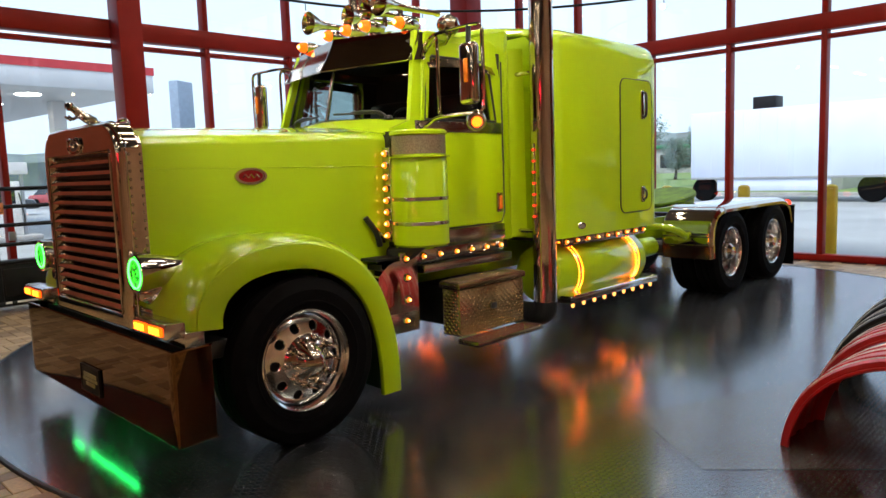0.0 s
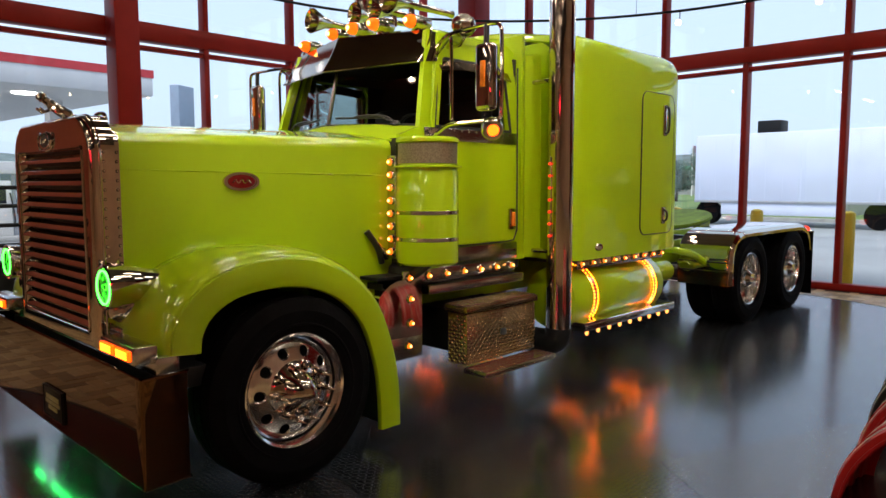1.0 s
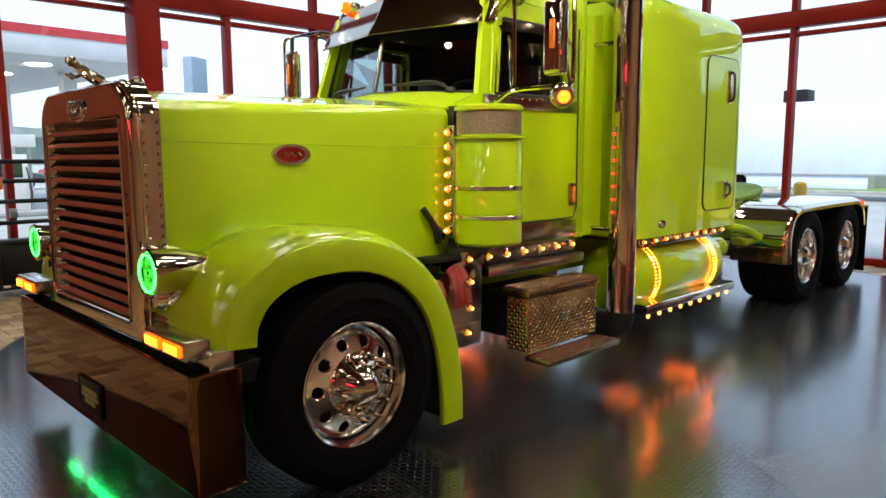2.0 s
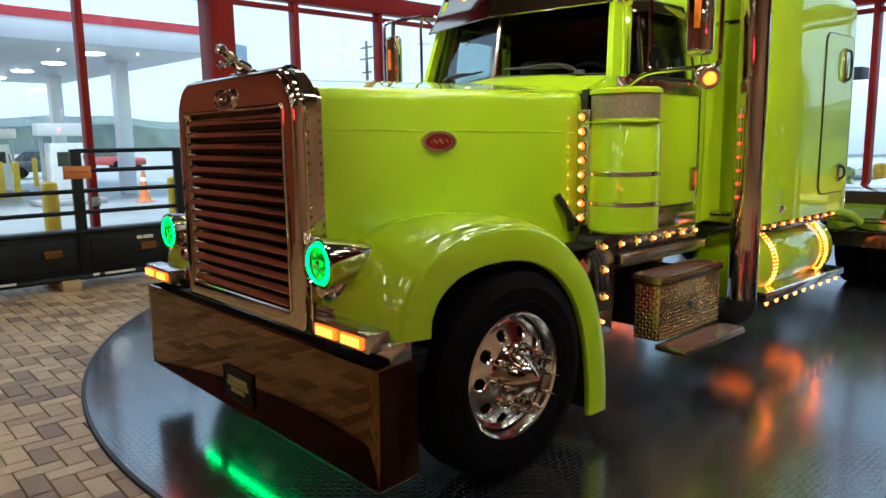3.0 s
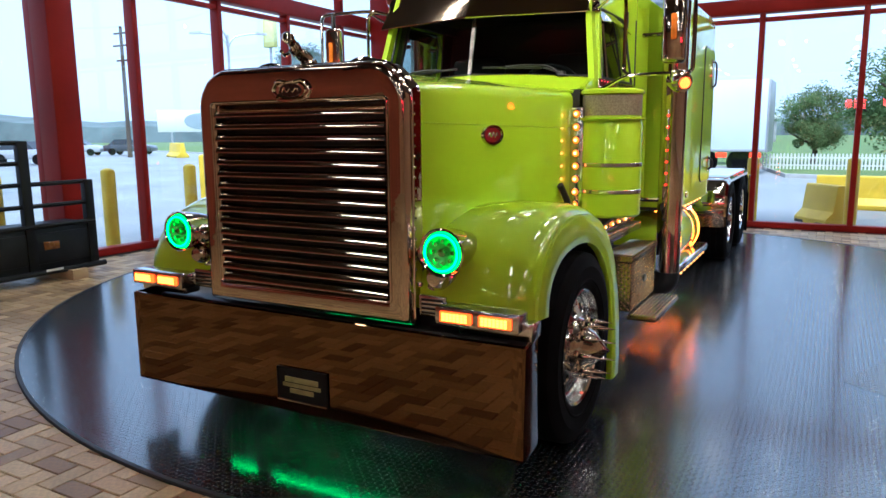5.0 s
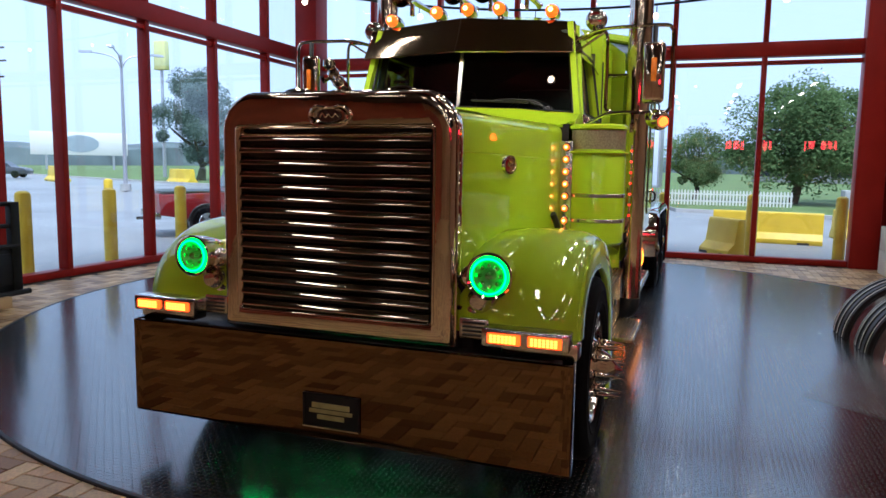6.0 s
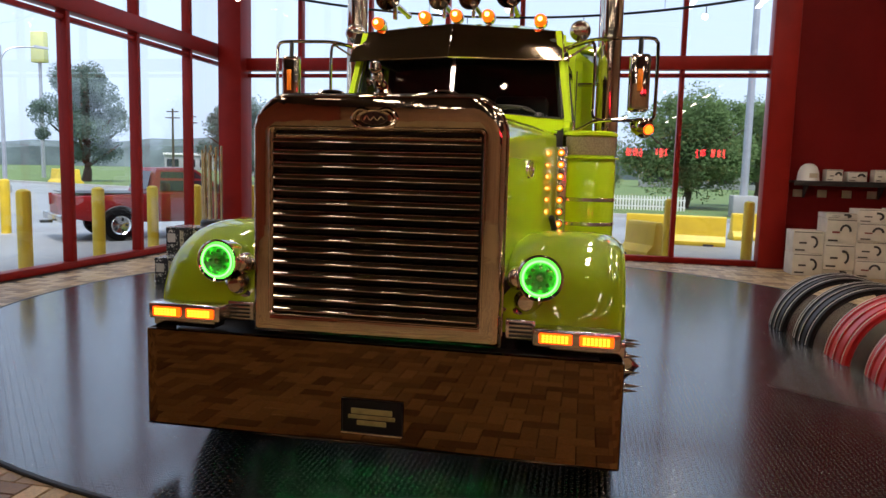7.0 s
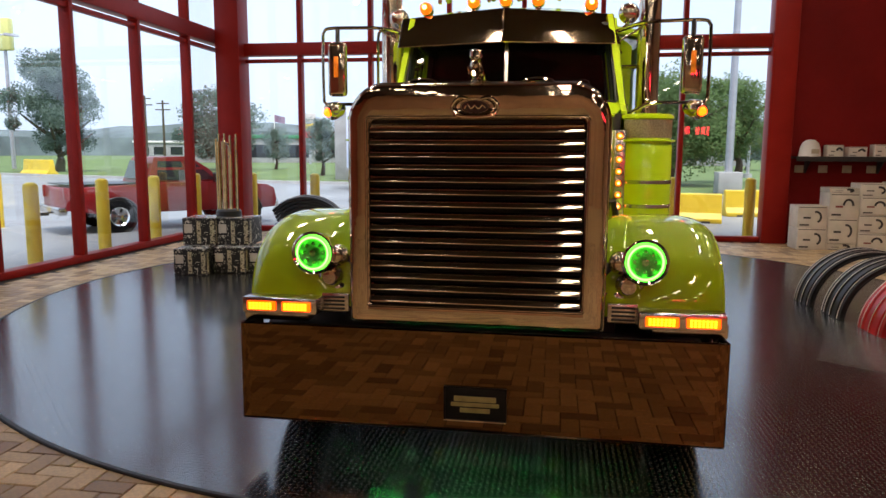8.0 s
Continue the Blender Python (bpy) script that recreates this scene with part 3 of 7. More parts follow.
# front fenders: an arch swept over the wheel, with a rolled outer lip
def fender(s, section=None, thick=0.014):
    spine = smooth_line([(0, 0.035, 0.80), (0, 0.055, 0.93), (0, 0.15, 1.085), (0, 0.345, 1.207), (0, 0.61, 1.252), (0, 0.895, 1.227), (0, 1.16, 1.112), (0, 1.37, 0.90), (0, 1.485, 0.62), (0, 1.530, 0.36), (0, 1.537, 0.14)], 4)
    rings = []
    for i, p in enumerate(spine):
        a, b = spine[max(i - 1, 0)], spine[min(i + 1, len(spine) - 1)]
        d = (b - a).normalized()
        out = Vector((0, -d.z, d.y))
        t = i / (len(spine) - 1)
        inn = 0.60 + 0.14 * t
        edge = 1.205
        sec = [(inn, -0.05), (inn + 0.06, -0.012), (inn + 0.2, 0.0), (edge - 0.15, -0.002), (edge - 0.075, -0.014), (edge - 0.035, -0.030), (edge - 0.014, -0.048), (edge - 0.010, -0.056), (edge + 0.002, -0.060), (edge + 0.006, -0.068), (edge + 0.006, -0.185), (edge + 0.001, -0.202), (edge - 0.012, -0.208), (edge - 0.03, -0.206)]
        if t > 0.62:
            k = min(1, (t - 0.62) / 0.2)
            sec = [(u if u > 0.86 else u + (0.86 - u) * k * 0.8, h) for u, h in sec]
        rings.append([p + Vector((u, 0, 0)) + out * h for u, h in section or sec])
    bm = loft(rings, closed=False)
    return mirrored(solid(bm, thick), s)


for s, _ in SIDES:
    f = part("front_fender", fender(s), LIME, truck, "rounded lime-green front fender")
    part("fender_toe", mirrored(box(0.86, 1.215, 0.015, 0.13, 0.715, 0.80, 0.015), s), STAINLESS, f)
    # black sheet added inside the arch to stand for its shade
    part("wheel_liner", fender(s, [(0.66, -0.13), (0.9, -0.12), (1.12, -0.13), (1.175, -0.17)], 0.004), BLACK_STEEL, f, "matt black sheet standing in for the shade inside the arch")
    part("inner_panel", mirrored(box(0.60, 0.70, 0.12, 1.55, 0.62, 1.05, 0.02), s), BLACK, truck)
    # headlight pod with a glowing ring
    pod = part("headlight", lathe([(0.0, 0.40), (0.03, 0.37), (0.075, 0.26), (0.105, 0.12), (0.118, 0.02), (0.12, 0.0), (0.112, -0.008), (0.098, 0.0), (0.09, 0.03)], 32, "Y"), CHROME, truck, "round headlight in a chrome bullet pod")
    pod.matrix_basis = pose(s * 0.812, -0.045, 1.085) @ Matrix.Scale(0.91, 4)
    part("halo_ring", tube([(0.088 * math.cos(a), -0.004, 0.088 * math.sin(a)) for a in np.linspace(0, math.tau, 33)[:-1]], 0.006, 8, True), GREEN_RING, pod, "glowing green ring")
    part("reflector", lathe([(0.0, 0.06), (0.05, 0.045), (0.084, 0.012)], 28, "Y"), REFLECTOR, pod)
    bm = lathe([(0.0, -0.004), (0.018, 0.0), (0.024, 0.02), (0.026, 0.05)], 16, "Y")
    for k in range(8):
        a = k * math.tau / 8
        merge(bm, box(-0.009, 0.009, 0.0, 0.03, -0.009, 0.009, 0.002), Matrix.Translation((0.054 * math.cos(a), 0.01, 0.054 * math.sin(a))) @ Matrix.Rotation(-a, 4, "Y"))
    part("projector_cluster", bm, STAINLESS, pod)
    part("lens", lathe([(0.0, -0.018), (0.05, -0.014), (0.08, -0.004)], 28, "Y"), LAMP_GLASS, pod)
    part("headlight_bracket", mirrored(tube(smooth_line([(0.62, 0.12, 0.90), (0.70, 0.08, 0.90), (0.78, 0.06, 0.94), (0.82, 0.10, 0.99)], 4), 0.028, 10), s), CHROME, truck)
    mount = lathe([(0.0, -0.06), (0.03, -0.052), (0.052, -0.025), (0.058, 0.01), (0.048, 0.05), (0.02, 0.09), (0.0, 0.10)], 18, "Y")
    part("lamp_mount", mount, CHROME, truck).matrix_basis = pose(s * 0.705, 0.045, 1.065)
    part("lamp_skirt", lathe([(0.0, -0.05), (0.035, -0.045), (0.06, -0.01), (0.062, 0.02), (0.05, 0.07), (0.0, 0.09)], 18, "Y"), CHROME, truck).matrix_basis = pose(s * 0.745, 0.05, 0.955)
    # turn signal below
    sig = part("turn_signal", box(-0.20, 0.20, -0.01, 0.10, -0.042, 0.042, 0.012), STAINLESS, truck, "chrome housing with two lit amber lenses")
    sig.matrix_basis = pose(s * 0.988, -0.058, 0.812)
    for c in (-0.093, 0.093):
        lens = part("amber_lens", box(c - 0.076, c + 0.076, -0.022, -0.008, -0.024, 0.024, 0.006), AMBER_LIT, sig)
        bm = bmesh.new()
        for r in (-0.0125, 0.0, 0.0125):
            for q in range(7):
                box(c - 0.062 + q * 0.0178, c - 0.050 + q * 0.0178, -0.0255, -0.0215, r - 0.0042, r + 0.0042, bm=bm)
        tagged(part("lamp_insert", bm, AMBER_TURN, sig, smooth=0), "rows of small lit amber elements", kind="stuff")
    grill = part("side_vent", mirrored(box(0.65, 0.795, 0.03, 0.12, 0.77, 0.87, 0.008), s), STAINLESS, truck)
    for k in range(4):
        part("vent_slot", mirrored(box(0.67, 0.78, 0.024, 0.032, 0.785 + k * 0.02, 0.795 + k * 0.02), s), BLACK, grill)
# cab: sides, cowl, roof
CW = 0.865


def cab_side(s):
    """A door-side wall with a window opening, as one plate with a hole."""
    outline = [(1.80, 0.99), (3.10, 0.99), (3.10, 2.56), (2.98, 2.62), (2.14, 2.62), (1.97, 1.95), (1.80, 1.89)]
    hole = [(2.12, 1.965), (2.90, 1.965), (2.90, 2.33), (2.84, 2.43), (2.28, 2.43), (2.20, 2.36)]
    bm = bmesh.new()
    o = [bm.verts.new((CW, p, q)) for p, q in outline]
    h = [bm.verts.new((CW, p, q)) for p, q in hole]
    eo = [bm.edges.new((o[k], o[(k + 1) % len(o)])) for k in range(len(o))]
    eh = [bm.edges.new((h[k], h[(k + 1) % len(h)])) for k in range(len(h))]
    bmesh.ops.triangle_fill(bm, edges=eo + eh, use_beauty=True)
    for v in bm.verts:
        if v.co.z > 1.97:
            v.co.x -= 0.10 * (v.co.z - 1.97) / 0.65
    return mirrored(solid(bm, 0.04), s)


for s, _ in SIDES:
    part("cab_side", cab_side(s), LIME, truck)
    tilt = [(p, q) for p, q in [(2.10, 1.955), (2.92, 1.955), (2.92, 2.34), (2.85, 2.44), (2.27, 2.44), (2.19, 2.37)]]
    bm = bmesh.new()
    vs = [bm.verts.new((CW - 0.028 - 0.10 * max(0, q - 1.97) / 0.65, p, q)) for p, q in tilt]
    bm.faces.new(vs)
    part("door_window", mirrored(bm, s), CAB_GLASS, truck, "dark side window", smooth=0)
    ring = [(CW + 0.008 - 0.10 * max(0, q - 1.97) / 0.65, p, q) for p, q in [(2.11, 1.96), (2.91, 1.96), (2.91, 2.335), (2.845, 2.435), (2.275, 2.435), (2.195, 2.365)]]
    part("window_surround", mirrored(tube(ring, 0.011, 6, True), s), BLACK, truck)
    part("window_post", mirrored(tube([(CW - 0.01, 2.30, 1.96), (CW - 0.07, 2.32, 2.43)], 0.013, 6), s), CHROME, truck)
    # door skin, seam, bright trim, handle
    door = part("door", mirrored(box(CW - 0.004, CW + 0.012, 2.10, 2.98, 1.14, 1.94, 0.012, 3), s), LIME, truck, "lime-green cab door")
    seam = [(CW + 0.013, p, q) for p, q in [(2.985, 2.44), (2.99, 1.22), (2.95, 1.145), (2.85, 1.135), (2.12, 1.135)]]
    part("door_seam", mirrored(tube(seam, 0.006, 6), s), BLACK, door)
    part("door_trim", mirrored(box(CW + 0.012, CW + 0.024, 2.0, 2.97, 1.865, 1.95, 0.006), s), STAINLESS, door, "bright strip under the side window")
    bm = bmesh.new()
    for k in range(12):
        merge(bm, lathe([(0.0, 0.006), (0.006, 0.004), (0.008, 0.0)], 6, "X"), Matrix.Translation((CW + 0.024, 2.06 + k * 0.075, 1.935)))
    tagged(part("trim_rivets", mirrored(bm, s), CHROME, door), "row of small rivets", kind="stuff")
    hdl = part("door_handle", mirrored(box(CW + 0.012, CW + 0.034, 2.88, 2.955, 1.225, 1.385, 0.01), s), CHROME, door, "chrome door handle plate")
    part("handle_grip", mirrored(box(CW + 0.034, CW + 0.046, 2.90, 2.935, 1.25, 1.36, 0.006), s), AMBER_GLASS, hdl)
    part("rain_guard", mirrored(solid(loft([[(CW - 0.055, p, 2.40 + 0.03 * math.sin((p - 2.15) / 0.8 * math.pi)), (CW - 0.015, p, 2.335 + 0.03 * math.sin((p - 2.15) / 0.8 * math.pi))] for p in np.linspace(2.2, 2.95, 10)], closed=False), 0.006), s), SMOKED, truck)
    part("kick_panel", mirrored(box(CW - 0.01, CW + 0.008, 2.16, 3.0, 1.0, 1.125, 0.005), s), STAINLESS, truck, "bright stainless panel below the door")

bm = loft([[(-0.78, 1.79, 1.86), (-0.45, 1.75, 1.915), (0, 1.72, 1.945), (0.45, 1.75, 1.915), (0.78, 1.79, 1.86)], [(-0.83, 1.92, 1.91), (-0.45, 1.84, 1.955), (0, 1.79, 1.98), (0.45, 1.84, 1.955), (0.83, 1.92, 1.91)], [(-0.865, 2.03, 1.955), (-0.45, 1.93, 1.985), (0, 1.87, 2.0), (0.45, 1.93, 1.985), (0.865, 2.03, 1.955)]], closed=False)
part("cowl", solid(bm, 0.015), LIME, truck)
part("firewall", box(-0.85, 0.85, 1.80, 1.84, 0.85, 1.87), BLACK, truck)


def roof_ring(v, t):
    w = 0.79 - 0.02 * t
    zt = 2.58 + 0.03 * math.sin(math.pi * min(1, 0.35 + 0.65 * t))
    half = [(w, zt - 0.04), (w - 0.005, zt), (w - 0.05, zt + 0.03), (w - 0.15, zt + 0.055), (0.45, zt + 0.08), (0.22, zt + 0.095), (0, zt + 0.10)]
    return [(u, v, z) for u, z in half] + [(-u, v, z) for u, z in half[-2::-1]]


rings = [roof_ring(2.10, 0.0), roof_ring(2.3, 0.15), roof_ring(2.5, 0.5), roof_ring(2.9, 0.8), roof_ring(3.12, 1.0)]
rings[0] = [(u * 0.98, 2.035 + 0.21 * abs(u), min(z, 2.62)) for u, v, z in rings[0]]
part("cab_roof", solid(loft(rings, closed=False), 0.03), LIME, truck, "rounded lime-green cab roof")
part("cab_back", box(-0.86, 0.86, 3.06, 3.10, 1.0, 2.7, 0.01), LIME, truck)
part("cab_floor", box(-0.84, 0.84, 1.84, 3.06, 0.92, 1.0), DARK_TRIM, truck)
part("headliner", box(-0.74, 0.74, 2.12, 3.04, 2.50, 2.56, 0.02), DARK_TRIM, truck)

# split windshield in a V
for s, _ in SIDES:
    a = [(0.0, 1.868, 2.0), (0.82, 2.06, 1.97), (0.768, 2.18, 2.46), (0.0, 1.975, 2.47)]
    bm = bmesh.new()
    bm.faces.new([bm.verts.new(p) for p in a])
    part("windshield", mirrored(bm, s), WINDSHIELD_GLASS, truck, "flat windshield pane", smooth=0)
    part("a_pillar", mirrored(loft([[(0.805, 2.052, 1.94), (0.875, 2.072, 1.94), (0.875, 2.14, 1.94), (0.83, 2.11, 1.95)], [(0.748, 2.205, 2.6), (0.80, 2.215, 2.6), (0.80, 2.27, 2.6), (0.76, 2.24, 2.6)]], caps=True), s), LIME, truck)
    part("windshield_gasket", mirrored(tube([(0.01, 1.863, 1.997), (0.80, 2.048, 1.967), (0.808, 2.052, 1.985), (0.758, 2.172, 2.46)], 0.012, 6), s), BLACK, truck)
    wiper = part("wiper", mirrored(tube(smooth_line([(0.62, 1.965, 1.99), (0.55, 1.95, 2.035), (0.40, 1.93, 2.05), (0.26, 1.912, 2.045)], 4), 0.009, 6), s), BLACK, truck)
    part("wiper_blade", mirrored(tube([(0.50, 1.955, 2.03), (0.10, 1.868, 2.045)], 0.008, 6), s), BLACK, wiper)
    part("wiper_link", mirrored(tube(smooth_line([(0.66, 1.965, 1.985), (0.60, 1.945, 2.005), (0.52, 1.935, 2.03)], 4), 0.006, 6), s), BLACK, wiper)
    part("wiper_pivot", mirrored(lathe([(0, 0.03), (0.03, 0.025), (0.035, 0.0)], 12), s), BLACK, wiper).matrix_basis = pose(s * 0.64, 1.96, 1.975)
part("windshield_divider", loft([[(-0.014, 1.862, 1.995), (0.014, 1.862, 1.995), (0.016, 1.878, 1.995), (-0.016, 1.878, 1.995)], [(-0.014, 1.968, 2.47), (0.014, 1.968, 2.47), (0.016, 1.984, 2.47), (-0.016, 1.984, 2.47)]], caps=True), STAINLESS, truck)

# sun visor: two flat mirror-finished halves, folded at the middle
for s, _ in SIDES:
    prof = []
    for f in (0.0, 0.3, 0.6, 0.9, 1.0):
        u, back = 0.808 * f, 0.185 * f
        prof.append([(u, 1.86 + back, 2.388), (u, 1.92 + back, 2.474 - 0.008 * f), (u, 1.972 + back, 2.572 - 0.020 * f), (u * 0.99, 2.005 + back * 0.95, 2.648 - 0.030 * f)])
    bm = loft([list(r) for r in zip(*prof)], closed=False)
    visor = part("sun_visor", mirrored(solid(bm, 0.008), s), SMOKED, truck, "mirror-finished drop visor")
    visor.matrix_basis = pose(-0.03, 0, 0)
    part("visor_edge", mirrored(tube([r[0] for r in prof], 0.006, 6), s), CHROME, visor)
    part("visor_end", mirrored(tube(prof[-1], 0.006, 6), s), CHROME, visor)
    part("visor_cheek", mirrored(solid(loft([[(0.806, 2.05, 2.392), (0.796, 2.175, 2.612)], [(0.835 + 0.03 * s, 2.17, 2.40), (0.79 + 0.03 * s, 2.25, 2.60)]], closed=False), 0.006), s), CHROME, visor, "bright end plate of the visor")
part("visor_rib", tube([(-0.03, 1.853, 2.385), (-0.03, 1.913, 2.474), (-0.03, 1.965, 2.572), (-0.03, 2.0, 2.648)], 0.006, 6), CHROME, truck)

# cab inside: dark lining, dash, wheel, seats
for s, _ in SIDES:
    lining = part("door_lining", mirrored(box(CW - 0.075, CW - 0.046, 2.08, 3.05, 1.0, 1.945, 0.006), s), DARK_TRIM, truck, "dark inner lining of the cab door")
    part("pillar_lining", mirrored(loft([[(0.79, 2.075, 1.945), (0.825, 2.125, 1.945), (0.805, 2.20, 1.945), (0.775, 2.15, 1.945)], [(0.735, 2.235, 2.56), (0.745, 2.275, 2.56), (0.715, 2.33, 2.56), (0.705, 2.27, 2.56)]], caps=True), s), DARK_TRIM, lining)
    part("rear_lining", mirrored(loft([[(0.80, 2.90, 1.945), (0.815, 2.90, 1.945), (0.815, 3.05, 1.945), (0.80, 3.05, 1.945)], [(0.72, 2.86, 2.56), (0.735, 2.86, 2.56), (0.735, 3.05, 2.56), (0.72, 3.05, 2.56)]], caps=True), s), DARK_TRIM, lining)
    part("rail_lining", mirrored(box(0.70, 0.745, 2.24, 3.05, 2.435, 2.56, 0.006), s), DARK_TRIM, lining)
part("back_lining", box(-0.80, 0.80, 3.035, 3.058, 1.0, 2.52), DARK_TRIM, truck)
part("dashboard", loft([[(-0.80, 2.02, 1.55), (0.80, 2.02, 1.55), (0.80, 2.02, 1.97), (-0.80, 2.02, 1.97)], [(-0.80, 2.30, 1.55), (0.80, 2.30, 1.55), (0.80, 2.26, 1.94), (-0.80, 2.26, 1.94)]], caps=True), DARK_TRIM, truck)
part("steering_wheel", tube([(0.42 + 0.21 * math.cos(a), 2.42 - 0.10 * math.sin(a), 1.93 + 0.15 * math.sin(a)) for a in np.linspace(0, math.tau, 25)[:-1]], 0.014, 8, True), BLACK, truck)
for s, _ in SIDES:
    seat = part("seat", box(s * 0.42 - 0.24, s * 0.42 + 0.24, 2.42, 2.90, 1.35, 1.55, 0.05), DARK_TRIM, truck)
    part("seat_back", box(s * 0.42 - 0.23, s * 0.42 + 0.23, 2.84, 2.98, 1.55, 2.22, 0.05), DARK_TRIM, seat)

# roof: five amber lamps, four horns, two chrome work lamps
for u in (-0.645, -0.275, -0.03, 0.215, 0.61):
    z = 2.785 - 0.05 * (abs(u) / 0.645) ** 2
    lamp = part("cab_lamp", lathe([(0.0, -0.10), (0.028, -0.095), (0.042, -0.06), (0.046, 0.0), (0.03, 0.08), (0.0, 0.11)], 16, "Y"), CHROME, truck, "bullet roof lamp with lit amber lens")
    lamp.matrix_basis = pose(u, 2.22, z - 0.045) @ Matrix.Scale(1.15, 4)
    part("lamp_lens", lathe([(0.0, -0.122), (0.022, -0.115), (0.036, -0.095), (0.041, -0.065)], 16, "Y"), AMBER, lamp)
    part("lamp_core", lathe([(0.0, -0.127), (0.010, -0.124), (0.016, -0.116)], 10, "Y"), AMBER_CORE, lamp)
    part("lamp_foot", box(-0.02, 0.02, -0.03, 0.05, -0.075, -0.03, 0.006), CHROME, lamp)
for u, v, z, k in ((-0.57, 2.30, 2.885, 1.0), (-0.19, 2.42, 2.90, 0.9), (0.05, 2.42, 2.90, 0.9), (0.37, 2.30, 2.885, 1.0)):
    horn = part("air_horn", lathe([(0.0, 0.02), (0.02, 0.02), (0.03, -0.02), (0.095, -0.155), (0.10, -0.155), (0.098, -0.15), (0.045, -0.03), (0.028, 0.10), (0.022, 0.45), (0.03, 0.50), (0.0, 0.52)], 24, "Y"), CHROME, truck, "chrome trumpet air horn")
    horn.matrix_basis = pose(u, v, z) @ Matrix.Scale(k, 4)
    part("horn_stand", box(-0.015, 0.015, 0.05, 0.09, -0.12, -0.01, 0.004), CHROME, horn)
for s, _ in SIDES:
    wl = part("work_lamp", lathe([(0.0, -0.085), (0.05, -0.07), (0.075, -0.03), (0.08, 0.0), (0.07, 0.05), (0.03, 0.10), (0.0, 0.11)], 20, "Y"), CHROME, truck, "chrome ball work lamp")
    wl.matrix_basis = pose(s * 0.90, 2.36, 2.655)
    part("lamp_arm", tube([(0, 0.02, -0.07), (-s * 0.06, 0.03, -0.12), (-s * 0.16, 0.03, -0.13)], 0.012, 8), CHROME, wl)

# mirrors on tube brackets with a bullet marker below
for s, _ in SIDES:
    mir = part("mirror", mirrored(box(1.265, 1.415, 2.06, 2.13, 2.025, 2.44, 0.03, 4), s), CHROME, truck, "tall chrome door mirror")
    part("mirror_glass", mirrored(box(1.28, 1.40, 2.131, 2.134, 2.05, 2.415), s), SMOKED, mir)
    part("mirror_marker", mirrored(box(1.325, 1.362, 2.05, 2.061, 2.17, 2.33, 0.006), s), AMBER_GLASS, mir)
    part("mirror_stem", mirrored(tube([(1.34, 2.095, 2.43), (1.34, 2.10, 2.55)], 0.018, 8), s), BLACK, mir)
    hoop = smooth_line([(0.80, 2.20, 2.50), (0.98, 2.13, 2.545), (1.20, 2.10, 2.55), (1.40, 2.10, 2.55), (1.45, 2.10, 2.525), (1.46, 2.10, 2.45), (1.46, 2.10, 2.05), (1.45, 2.10, 1.98), (1.40, 2.10, 1.965), (1.25, 2.09, 1.965), (1.05, 2.07, 1.955), (0.95, 2.06, 1.91), (0.875, 2.05, 1.87)], 5)
    arm = part("mirror_bracket", mirrored(tube(hoop, 0.013, 8), s), CHROME, truck)
    inner_loop = smooth_line([(0.81, 2.30, 2.51), (0.93, 2.20, 2.535), (0.99, 2.14, 2.53), (1.015, 2.12, 2.49), (1.02, 2.12, 2.30), (1.02, 2.12, 2.05), (1.03, 2.11, 1.985), (1.10, 2.10, 1.96)], 5)
    part("bracket_loop", mirrored(tube(inner_loop, 0.012, 8), s), CHROME, arm)
    part("bracket_brace", mirrored(tube([(0.82, 2.16, 2.42), (1.0, 2.13, 2.53)], 0.008, 6), s), CHROME, arm)
    bul = part("bullet_lamp", lathe([(0.0, 0.11), (0.03, 0.10), (0.06, 0.06), (0.072, 0.0), (0.07, -0.03), (0.06, -0.05), (0.0, -0.05)], 20, "Y"), CHROME, truck, "chrome bullet lamp with a lit amber lens")
    bul.matrix_basis = pose(s * 1.385, 2.10, 1.915, 18, 0, 50 * s)
    part("bullet_lens", lathe([(0.0, -0.085), (0.018, -0.079), (0.030, -0.066), (0.036, -0.05)], 18, "Y"), BULLET_AMBER, bul)

